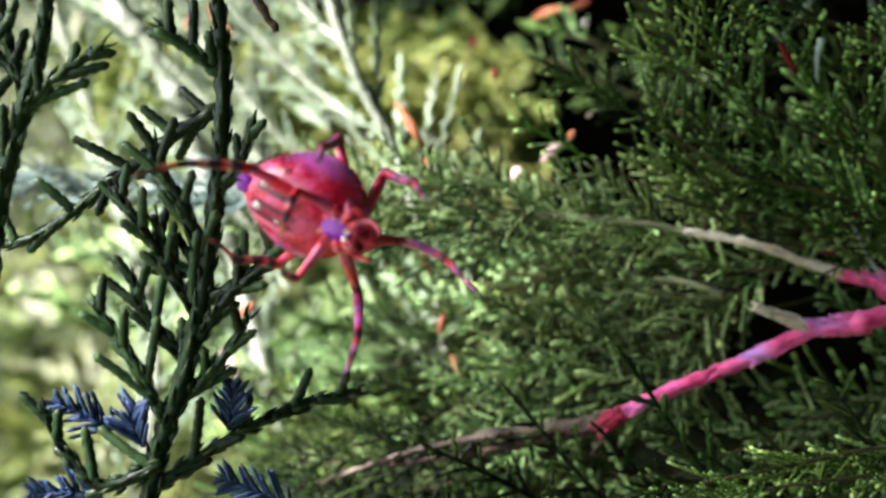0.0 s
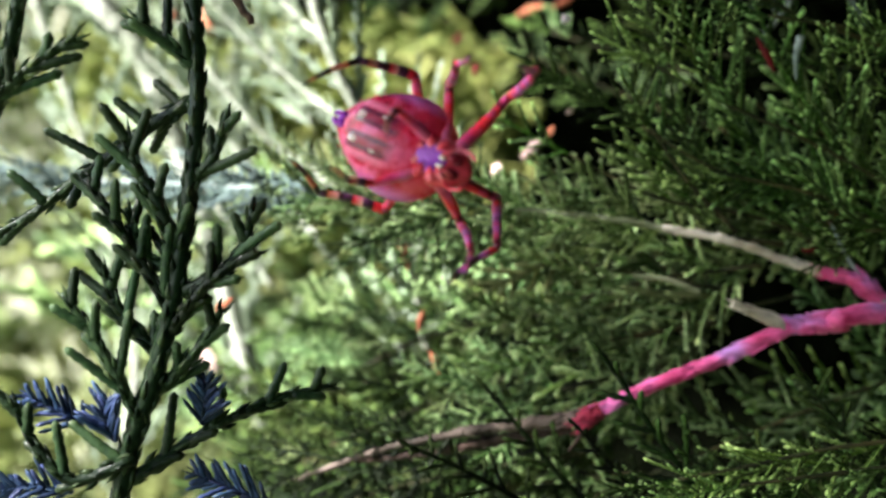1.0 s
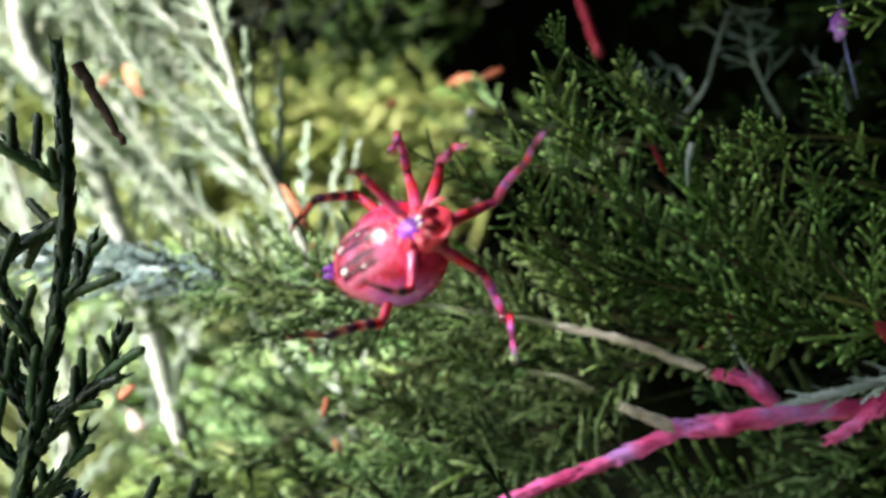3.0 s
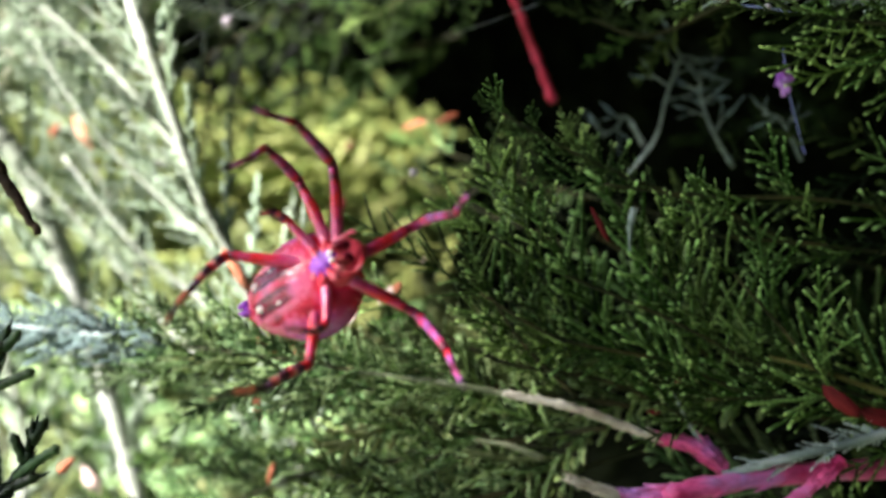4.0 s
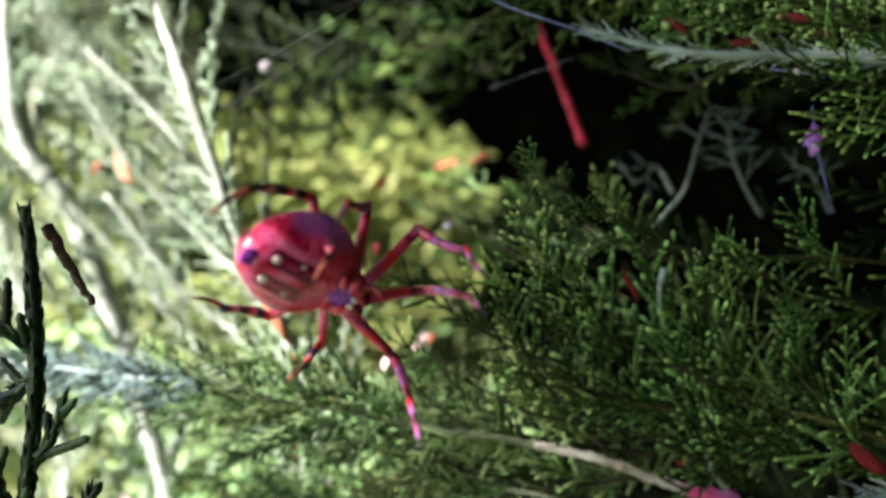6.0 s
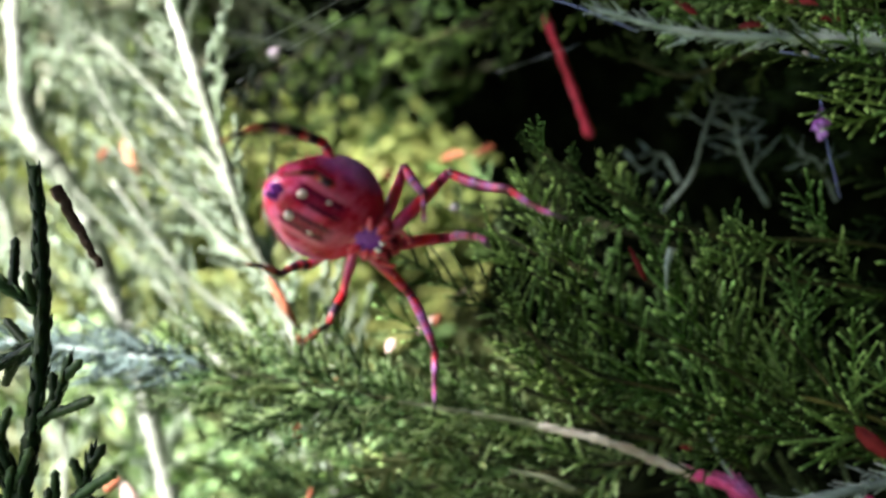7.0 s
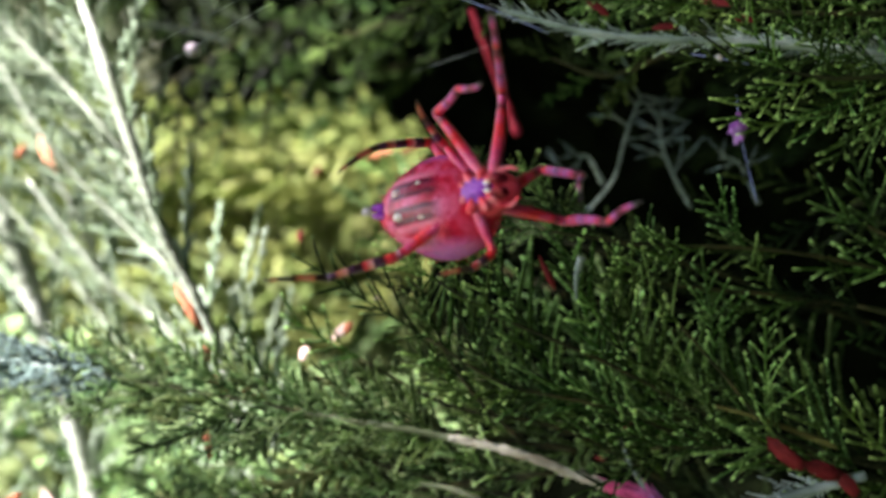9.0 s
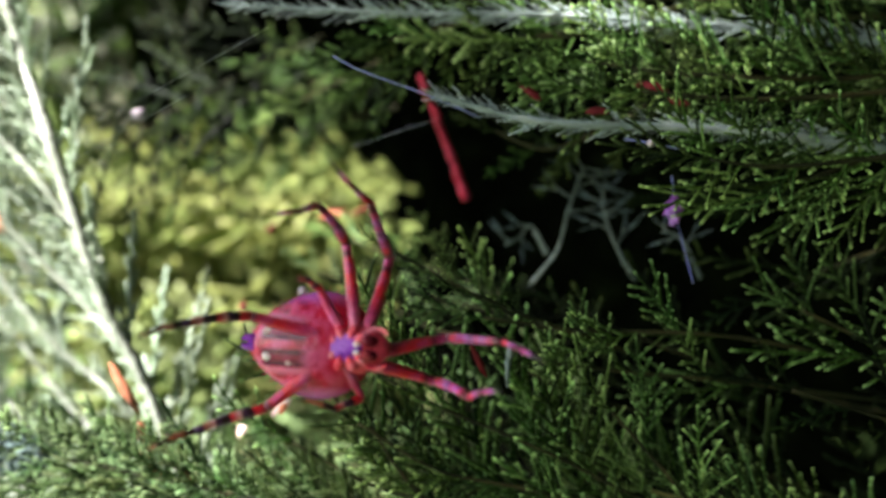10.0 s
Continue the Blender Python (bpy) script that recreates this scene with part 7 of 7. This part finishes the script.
    walk(tarsus["E"], [
        (0, pose(0.00824, -0.00327, -0.00734, 0.0, 74.2, -165.0)),
        (0.5, pose(0.00760, -0.00029, -0.00779, -30.1, 37.4, 160.7)),
        (0.75, pose(0.00764, 0.00209, -0.00752, -37.8, 23.8, 145.8)),
        (1, pose(0.00749, 0.00421, -0.00649, -40.5, 7.5, 136.0)),
        (1.25, pose(0.00695, 0.00100, -0.00741, -27.2, 32.1, 173.0)),
        (1.5, pose(0.00737, -0.00235, -0.00732, 6.4, 43.4, -134.7)),
        (2, pose(0.00888, -0.00274, -0.00776, 8.0, 49.9, -132.4)),
        (2.2, pose(0.00934, -0.00346, -0.00759, 12.2, 53.5, -127.2)),
        (3.3, pose(0.01015, -0.00030, -0.00845, -3.6, 75.9, -144.2)),
        (3.5, pose(0.01038, 0.00091, -0.00843, -12.5, 74.1, -153.4)),
        (4, pose(0.01122, 0.00109, -0.00843, 16.5, 80.6, -123.8)),
        (4.5, pose(0.01081, 0.00309, -0.00792, -99.1, 52.1, 117.7)),
        (5, pose(0.01459, 0.00558, -0.00531, -80.4, 36.6, 144.0)),
        (5.167, pose(0.01310, 0.00359, -0.00741, -73.3, 36.4, 155.9)),
        (5.333, pose(0.01059, -0.00088, -0.00844, -65.2, 35.9, 169.5)),
        (5.5, pose(0.00941, -0.00390, -0.00738, -57.6, 35.0, -177.4)),
        (5.7, pose(0.00996, -0.00588, -0.00605, -35.1, 40.3, -141.3)),
        (6.8, pose(0.01048, -0.00696, -0.00485, -13.0, 46.9, -109.8)),
        (7, pose(0.00812, -0.00575, -0.00556, -29.4, 43.9, -132.6)),
        (7.5, pose(0.00827, -0.00501, -0.00631, -39.8, 54.1, -146.3)),
        (7.75, pose(0.00768, -0.00252, -0.00741, -43.6, 55.0, -151.0)),
        (8, pose(0.00757, 0.00025, -0.00777, -47.8, 55.7, -156.1)),
        (8.5, pose(0.00648, 0.00002, -0.00720, -82.4, 46.8, 160.5)),
        (9, pose(0.00709, 0.00287, -0.00698, -80.0, 21.0, 164.7)),
        (9.5, pose(0.01240, 0.00260, -0.00797, -137.3, 63.0, 90.1)),
        (10, pose(0.01342, 0.00055, -0.00813, -125.2, 77.4, 102.9))])
    walk(femur["F"], [
        (0, pose(0.00099, 0.00158, 0.00060, 0.0, -42.4, 72.8)),
        (0.5, pose(0.00099, 0.00158, 0.00060, -7.5, -35.7, 84.7)),
        (1, pose(0.00099, 0.00158, 0.00060, 17.4, -64.4, 53.5)),
        (1.5, pose(0.00099, 0.00158, 0.00060, -1.9, -43.6, 76.9)),
        (2, pose(0.00099, 0.00158, 0.00060, -19.1, -49.2, 100.4)),
        (2.2, pose(0.00099, 0.00158, 0.00060, -32.6, -61.4, 116.7)),
        (3.3, pose(0.00099, 0.00158, 0.00060, 36.5, -68.4, 42.3)),
        (3.5, pose(0.00099, 0.00158, 0.00060, 23.1, -46.5, 57.9)),
        (4, pose(0.00099, 0.00158, 0.00060, 26.2, -53.5, 53.9)),
        (4.5, pose(0.00099, 0.00158, 0.00060, 36.0, -72.3, 43.0)),
        (4.75, pose(0.00099, 0.00158, 0.00060, 4.5, -52.3, 77.9)),
        (5, pose(0.00099, 0.00158, 0.00060, -3.2, -28.9, 89.4)),
        (5.5, pose(0.00099, 0.00158, 0.00060, 13.8, -27.7, 54.4)),
        (5.6, pose(0.00099, 0.00158, 0.00060, 19.7, -11.1, 37.1)),
        (5.7, pose(0.00099, 0.00158, 0.00060, 20.3, 6.6, 21.8)),
        (6.8, pose(0.00099, 0.00158, 0.00060, 20.2, -5.9, 9.9)),
        (7, pose(0.00099, 0.00158, 0.00060, 18.0, -16.3, 21.0)),
        (7.5, pose(0.00099, 0.00158, 0.00060, 9.5, -27.4, 43.6)),
        (8, pose(0.00099, 0.00158, 0.00060, 28.0, -46.7, 13.7)),
        (8.5, pose(0.00099, 0.00158, 0.00060, 14.0, -34.1, 35.0)),
        (9, pose(0.00099, 0.00158, 0.00060, 30.3, -47.6, 10.5)),
        (9.5, pose(0.00099, 0.00158, 0.00060, 30.1, -61.3, 10.8)),
        (10, pose(0.00099, 0.00158, 0.00060, 26.4, -42.8, 15.5))])
    walk(tibia["F"], [
        (0, pose(0.01050, 0.00000, 0.00000, 0.0, 60.9, -132.5)),
        (0.5, pose(0.01050, 0.00000, 0.00000, -55.0, 82.9, 170.9)),
        (1, pose(0.01050, 0.00000, 0.00000, -2.2, 48.1, -134.1)),
        (1.5, pose(0.01050, 0.00000, 0.00000, -120.3, 84.1, 105.9)),
        (2, pose(0.01050, 0.00000, 0.00000, 130.4, 86.0, -3.6)),
        (2.2, pose(0.01050, 0.00000, 0.00000, -23.9, 77.5, -158.1)),
        (3.3, pose(0.01050, 0.00000, 0.00000, 38.2, 72.2, -94.3)),
        (3.5, pose(0.01050, 0.00000, 0.00000, 97.3, 62.5, -31.3)),
        (4, pose(0.01050, 0.00000, 0.00000, 76.8, 65.7, -54.1)),
        (4.5, pose(0.01050, 0.00000, 0.00000, 104.5, 79.0, -25.2)),
        (4.75, pose(0.01050, 0.00000, 0.00000, 86.8, 64.7, -43.7)),
        (5, pose(0.01050, 0.00000, 0.00000, 78.5, 54.8, -53.3)),
        (5.5, pose(0.01050, 0.00000, 0.00000, 58.6, 65.7, -75.9)),
        (5.6, pose(0.01050, 0.00000, 0.00000, 57.6, 69.3, -77.1)),
        (5.7, pose(0.01050, 0.00000, 0.00000, 53.3, 67.5, -81.7)),
        (6.8, pose(0.01050, 0.00000, 0.00000, 20.2, 61.3, -118.2)),
        (7, pose(0.01050, 0.00000, 0.00000, 65.2, 76.0, -70.5)),
        (7.5, pose(0.01050, 0.00000, 0.00000, -23.8, 80.2, -160.7)),
        (8, pose(0.01050, 0.00000, 0.00000, -27.4, 70.7, -164.4)),
        (8.5, pose(0.01050, 0.00000, 0.00000, -33.7, 76.4, -171.0)),
        (9, pose(0.01050, 0.00000, 0.00000, 45.6, 71.3, -89.5)),
        (9.5, pose(0.01050, 0.00000, 0.00000, 15.8, 68.9, -121.1)),
        (10, pose(0.01050, 0.00000, 0.00000, 44.8, 60.0, -89.2))])
    walk(tarsus["F"], [
        (0, pose(0.00771, -0.00304, -0.00743, 0.0, 66.0, -156.2)),
        (0.5, pose(0.00947, 0.00017, -0.00844, -92.9, 71.4, 107.0)),
        (1, pose(0.00655, -0.00408, -0.00633, -4.9, 49.6, -158.1)),
        (1.5, pose(0.01026, 0.00084, -0.00846, -117.9, 69.5, 82.0)),
        (2, pose(0.01110, -0.00004, -0.00848, -170.7, 76.1, 27.2)),
        (2.2, pose(0.00879, -0.00069, -0.00830, -48.3, 71.6, 151.5)),
        (3.3, pose(0.01031, -0.00259, -0.00809, 14.0, 82.8, -145.2)),
        (3.5, pose(0.01386, -0.00204, -0.00754, 139.8, 76.4, -18.7)),
        (4, pose(0.01255, -0.00283, -0.00775, 94.5, 75.1, -65.3)),
        (4.5, pose(0.01197, -0.00069, -0.00834, 169.5, 87.8, 10.0)),
        (4.75, pose(0.01313, -0.00251, -0.00768, 118.4, 77.1, -41.3)),
        (5, pose(0.01343, -0.00393, -0.00695, 112.6, 69.2, -47.3)),
        (5.5, pose(0.01135, -0.00339, -0.00775, 78.6, 84.4, -82.0)),
        (5.6, pose(0.01117, -0.00293, -0.00795, 96.1, 83.6, -64.3)),
        (5.7, pose(0.01097, -0.00322, -0.00785, 105.1, 79.2, -55.2)),
        (6.8, pose(0.00857, -0.00360, -0.00746, 46.7, 64.0, -115.8)),
        (7, pose(0.01119, -0.00194, -0.00825, -143.9, 76.2, 54.2)),
        (7.5, pose(0.00913, -0.00048, -0.00837, -52.8, 67.3, 148.1)),
        (8, pose(0.00780, -0.00075, -0.00802, 13.2, 55.9, -139.4)),
        (8.5, pose(0.00853, -0.00031, -0.00826, 9.9, 65.7, -143.0)),
        (9, pose(0.01053, -0.00273, -0.00805, 41.4, 54.9, -107.2)),
        (9.5, pose(0.00892, -0.00262, -0.00793, 33.4, 52.5, -117.2)),
        (10, pose(0.01056, -0.00425, -0.00736, 48.7, 44.0, -96.8))])
    walk(femur["H"], [
        (0, pose(-0.00045, 0.00162, 0.00060, 0.0, 27.6, 100.5)),
        (0.5, pose(-0.00045, 0.00162, 0.00060, 6.0, 21.8, 114.8)),
        (1, pose(-0.00045, 0.00162, 0.00060, 13.8, 17.4, 137.6)),
        (1.5, pose(-0.00045, 0.00162, 0.00060, 5.2, 6.5, 97.9)),
        (2, pose(-0.00045, 0.00162, 0.00060, 5.2, 7.9, 97.8)),
        (2.2, pose(-0.00045, 0.00162, 0.00060, 5.1, 8.4, 97.7)),
        (3.3, pose(-0.00045, 0.00162, 0.00060, 5.1, 11.5, 97.3)),
        (3.5, pose(-0.00045, 0.00162, 0.00060, 5.1, 12.0, 97.3)),
        (4, pose(-0.00045, 0.00162, 0.00060, 5.0, 13.4, 97.1)),
        (4.5, pose(-0.00045, 0.00162, 0.00060, 5.0, 14.8, 96.9)),
        (5, pose(-0.00045, 0.00162, 0.00060, 4.9, 16.1, 96.7)),
        (5.25, pose(-0.00045, 0.00162, 0.00060, 4.2, 2.7, 92.4)),
        (5.5, pose(-0.00045, 0.00162, 0.00060, 4.5, -10.7, 88.2)),
        (5.7, pose(-0.00045, 0.00162, 0.00060, 6.9, 0.4, 61.8)),
        (6.8, pose(-0.00045, 0.00162, 0.00060, 6.9, 14.4, 61.9)),
        (7, pose(-0.00045, 0.00162, 0.00060, 11.8, 23.5, 76.7)),
        (7.5, pose(-0.00045, 0.00162, 0.00060, 13.0, 13.4, 80.4)),
        (8, pose(-0.00045, 0.00162, 0.00060, 12.8, 3.7, 79.1)),
        (8.5, pose(-0.00045, 0.00162, 0.00060, 12.8, -7.0, 77.8)),
        (9, pose(-0.00045, 0.00162, 0.00060, 13.1, -18.1, 76.2)),
        (9.5, pose(-0.00045, 0.00162, 0.00060, 13.8, -28.8, 74.6)),
        (10, pose(-0.00045, 0.00162, 0.00060, 14.8, -38.5, 72.8))])
    walk(tibia["H"], [
        (0, pose(0.00560, 0.00000, 0.00000, 0.0, 79.7, 57.4)),
        (0.5, pose(0.00560, 0.00000, 0.00000, 4.7, 56.4, 62.4)),
        (1, pose(0.00560, 0.00000, 0.00000, -60.3, 51.3, -14.1)),
        (1.5, pose(0.00560, 0.00000, 0.00000, -13.4, 71.3, 37.9)),
        (2, pose(0.00560, 0.00000, 0.00000, -30.2, 69.9, 20.0)),
        (2.2, pose(0.00560, 0.00000, 0.00000, -36.3, 68.8, 13.6)),
        (3.3, pose(0.00560, 0.00000, 0.00000, -59.1, 59.3, -11.6)),
        (3.5, pose(0.00560, 0.00000, 0.00000, -61.6, 57.1, -14.7)),
        (4, pose(0.00560, 0.00000, 0.00000, -66.6, 51.6, -20.8)),
        (4.5, pose(0.00560, 0.00000, 0.00000, -70.1, 46.0, -25.4)),
        (5, pose(0.00560, 0.00000, 0.00000, -72.6, 40.5, -29.0)),
        (5.25, pose(0.00560, 0.00000, 0.00000, -46.8, 48.1, 7.1)),
        (5.5, pose(0.00560, 0.00000, 0.00000, -18.4, 43.8, 45.9)),
        (5.7, pose(0.00560, 0.00000, 0.00000, 9.0, 58.4, 80.4)),
        (6.8, pose(0.00560, 0.00000, 0.00000, -39.7, 60.1, 24.9)),
        (7, pose(0.00560, 0.00000, 0.00000, -46.9, 29.3, 15.0)),
        (7.5, pose(0.00560, 0.00000, 0.00000, -41.9, 19.3, 27.3)),
        (8, pose(0.00560, 0.00000, 0.00000, -40.3, 35.8, 30.6)),
        (8.5, pose(0.00560, 0.00000, 0.00000, -33.7, 52.8, 40.0)),
        (9, pose(0.00560, 0.00000, 0.00000, -11.0, 66.7, 65.9)),
        (9.5, pose(0.00560, 0.00000, 0.00000, 34.7, 68.3, 114.9)),
        (10, pose(0.00560, 0.00000, 0.00000, 61.3, 57.7, 144.6))])
    walk(tarsus["H"], [
        (0, pose(0.00600, 0.00063, -0.00413, 0.0, 82.8, 152.2)),
        (0.5, pose(0.00668, 0.00206, -0.00350, -49.4, 58.1, 101.2)),
        (1, pose(0.00815, -0.00064, -0.00328, -134.6, 66.3, 9.1)),
        (1.5, pose(0.00666, 0.00083, -0.00398, -39.7, 77.8, 106.6)),
        (2, pose(0.00696, 0.00050, -0.00394, -60.8, 81.5, 85.2)),
        (2.2, pose(0.00708, 0.00036, -0.00391, -74.5, 82.4, 71.3)),
        (3.3, pose(0.00770, -0.00043, -0.00361, -145.7, 77.9, -0.7)),
        (3.5, pose(0.00780, -0.00058, -0.00353, -151.0, 76.0, -6.1)),
        (4, pose(0.00804, -0.00092, -0.00329, -159.3, 71.1, -14.7)),
        (4.5, pose(0.00823, -0.00125, -0.00302, -163.9, 66.0, -19.7)),
        (5, pose(0.00839, -0.00155, -0.00273, -166.7, 60.8, -22.8)),
        (5.25, pose(0.00838, 0.00035, -0.00313, -121.8, 59.1, 28.2)),
        (5.5, pose(0.00771, 0.00218, -0.00291, -97.6, 42.8, 58.8)),
        (5.7, pose(0.00597, 0.00217, -0.00358, -80.6, 47.7, 82.6)),
        (6.8, pose(0.00750, 0.00088, -0.00364, -98.6, 48.7, 58.6)),
        (7, pose(0.00914, 0.00095, -0.00205, -107.0, 25.4, 44.9)),
        (7.5, pose(0.00912, 0.00182, -0.00139, -112.8, 22.6, 30.8)),
        (8, pose(0.00853, 0.00174, -0.00245, -106.3, 38.8, 43.3)),
        (8.5, pose(0.00755, 0.00163, -0.00334, -87.3, 51.1, 69.9)),
        (9, pose(0.00628, 0.00152, -0.00386, -58.4, 49.7, 106.8)),
        (9.5, pose(0.00495, 0.00141, -0.00390, -42.2, 35.7, 130.4)),
        (10, pose(0.00377, 0.00130, -0.00355, -37.3, 19.0, 140.9))])
    walk(femur["D"], [
        (0, pose(-0.00158, 0.00090, 0.00060, 0.0, -19.6, 119.3)),
        (0.5, pose(-0.00158, 0.00090, 0.00060, -3.8, -9.0, 134.5)),
        (1, pose(-0.00158, 0.00090, 0.00060, 4.9, -39.7, 114.4)),
        (1.25, pose(-0.00158, 0.00090, 0.00060, 1.3, -12.0, 122.3)),
        (1.5, pose(-0.00158, 0.00090, 0.00060, 1.6, 15.9, 128.7)),
        (2, pose(-0.00158, 0.00090, 0.00060, 1.7, 17.8, 129.4)),
        (2.2, pose(-0.00158, 0.00090, 0.00060, 3.3, -9.1, 148.8)),
        (3.3, pose(-0.00158, 0.00090, 0.00060, 8.3, -22.2, 130.6)),
        (3.5, pose(-0.00158, 0.00090, 0.00060, 4.6, -30.2, 138.8)),
        (3.75, pose(-0.00158, 0.00090, 0.00060, 9.6, -17.7, 126.6)),
        (4, pose(-0.00158, 0.00090, 0.00060, 11.6, -4.4, 116.3)),
        (4.5, pose(-0.00158, 0.00090, 0.00060, 7.8, -22.9, 132.2)),
        (4.75, pose(-0.00158, 0.00090, 0.00060, 12.9, -23.2, 119.1)),
        (5, pose(-0.00158, 0.00090, 0.00060, 17.9, -22.3, 106.2)),
        (5.5, pose(-0.00158, 0.00090, 0.00060, 8.6, -6.3, 142.3)),
        (5.7, pose(-0.00158, 0.00090, 0.00060, 16.7, -27.8, 115.7)),
        (6.8, pose(-0.00158, 0.00090, 0.00060, 33.5, -29.7, 81.5)),
        (7, pose(-0.00158, 0.00090, 0.00060, 29.7, -38.3, 88.3)),
        (7.5, pose(-0.00158, 0.00090, 0.00060, 29.2, -42.1, 89.1)),
        (7.75, pose(-0.00158, 0.00090, 0.00060, 24.3, -47.0, 96.1)),
        (8, pose(-0.00158, 0.00090, 0.00060, 17.9, -51.4, 104.6)),
        (8.5, pose(-0.00158, 0.00090, 0.00060, 26.3, -38.3, 92.6)),
        (8.75, pose(-0.00158, 0.00090, 0.00060, 12.3, -15.7, 122.4)),
        (9, pose(-0.00158, 0.00090, 0.00060, 11.1, 10.1, 145.9)),
        (9.5, pose(-0.00158, 0.00090, 0.00060, 9.9, 22.6, 141.6)),
        (10, pose(-0.00158, 0.00090, 0.00060, 9.0, 9.6, 138.4))])
    walk(tibia["D"], [
        (0, pose(0.00950, 0.00000, 0.00000, 0.0, 61.3, 137.2)),
        (0.5, pose(0.00950, 0.00000, 0.00000, -67.4, 69.3, 64.7)),
        (1, pose(0.00950, 0.00000, 0.00000, -55.8, 45.4, 78.2)),
        (1.25, pose(0.00950, 0.00000, 0.00000, -67.4, 51.6, 62.7)),
        (1.5, pose(0.00950, 0.00000, 0.00000, -88.2, 53.4, 36.7)),
        (2, pose(0.00950, 0.00000, 0.00000, -107.5, 40.7, 10.7)),
        (2.2, pose(0.00950, 0.00000, 0.00000, -126.8, 63.8, -13.1)),
        (3.3, pose(0.00950, 0.00000, 0.00000, -157.7, 80.1, -45.2)),
        (3.5, pose(0.00950, 0.00000, 0.00000, -85.9, 55.5, 29.6)),
        (3.75, pose(0.00950, 0.00000, 0.00000, -105.9, 68.3, 7.1)),
        (4, pose(0.00950, 0.00000, 0.00000, -148.4, 64.8, -38.9)),
        (4.5, pose(0.00950, 0.00000, 0.00000, -129.6, 69.7, -18.5)),
        (4.75, pose(0.00950, 0.00000, 0.00000, 117.5, 80.1, -133.0)),
        (5, pose(0.00950, 0.00000, 0.00000, 100.9, 54.7, -150.5)),
        (5.5, pose(0.00950, 0.00000, 0.00000, 6.8, 51.5, 102.8)),
        (5.7, pose(0.00950, 0.00000, 0.00000, 10.3, 42.0, 107.6)),
        (6.8, pose(0.00950, 0.00000, 0.00000, 36.3, 62.9, 139.6)),
        (7, pose(0.00950, 0.00000, 0.00000, 52.0, 55.7, 157.8)),
        (7.5, pose(0.00950, 0.00000, 0.00000, 66.6, 43.7, 176.8)),
        (7.75, pose(0.00950, 0.00000, 0.00000, 36.6, 52.2, 137.2)),
        (8, pose(0.00950, 0.00000, 0.00000, 1.5, 50.2, 93.0)),
        (8.5, pose(0.00950, 0.00000, 0.00000, 8.3, 27.3, 103.7)),
        (8.75, pose(0.00950, 0.00000, 0.00000, -16.4, 35.0, 57.9)),
        (9, pose(0.00950, 0.00000, 0.00000, -35.6, 16.6, 15.8)),
        (9.5, pose(0.00950, 0.00000, 0.00000, -40.0, 24.4, 3.4)),
        (10, pose(0.00950, 0.00000, 0.00000, -35.7, 24.6, 13.8))])
    walk(tarsus["D"], [
        (0, pose(0.00668, 0.00261, -0.00702, 0.0, 42.6, 139.4)),
        (0.5, pose(0.01071, 0.00255, -0.00748, -36.0, 51.7, 91.7)),
        (1, pose(0.01065, 0.00550, -0.00569, 8.4, 38.1, 151.4)),
        (1.25, pose(0.01177, 0.00441, -0.00627, -16.7, 59.7, 119.1)),
        (1.5, pose(0.01332, 0.00285, -0.00643, -69.0, 58.2, 59.5)),
        (2, pose(0.01546, 0.00113, -0.00521, -144.2, 65.9, -22.6)),
        (2.2, pose(0.01294, -0.00080, -0.00718, -116.6, 62.5, 7.9)),
        (3.3, pose(0.01047, -0.00097, -0.00788, 86.7, 77.5, -150.0)),
        (3.5, pose(0.01345, 0.00224, -0.00659, 5.7, 78.5, 127.8)),
        (3.75, pose(0.01243, 0.00036, -0.00744, -55.5, 78.9, 65.6)),
        (4, pose(0.01215, -0.00214, -0.00724, -77.0, 69.0, 43.3)),
        (4.5, pose(0.01213, -0.00088, -0.00750, -123.6, 74.8, -5.3)),
        (4.75, pose(0.00857, -0.00100, -0.00788, -20.1, 71.2, 100.6)),
        (5, pose(0.00547, -0.00228, -0.00653, 9.9, 48.2, 134.4)),
        (5.5, pose(0.00840, 0.00486, -0.00626, -6.3, 42.5, 111.9)),
        (5.7, pose(0.00771, 0.00567, -0.00535, -5.1, 38.6, 113.7)),
        (6.8, pose(0.00672, 0.00236, -0.00712, 35.2, 48.4, 169.6)),
        (7, pose(0.00532, 0.00171, -0.00661, 5.8, 44.8, 130.0)),
        (7.5, pose(0.00373, 0.00033, -0.00553, 30.5, 28.7, 169.8)),
        (7.75, pose(0.00591, 0.00333, -0.00632, 24.8, 30.1, 158.3)),
        (8, pose(0.00923, 0.00511, -0.00615, 18.9, 31.6, 146.7)),
        (8.5, pose(0.00782, 0.00691, -0.00367, 11.7, 9.9, 126.9)),
        (8.75, pose(0.01299, 0.00555, -0.00458, -7.0, 39.7, 85.6)),
        (9, pose(0.01688, 0.00208, -0.00229, -45.7, 31.8, 23.7)),
        (9.5, pose(0.01678, 0.00043, -0.00330, -62.3, 38.0, -4.9)),
        (10, pose(0.01656, 0.00173, -0.00333, -70.0, 59.4, -15.0))])


motions()
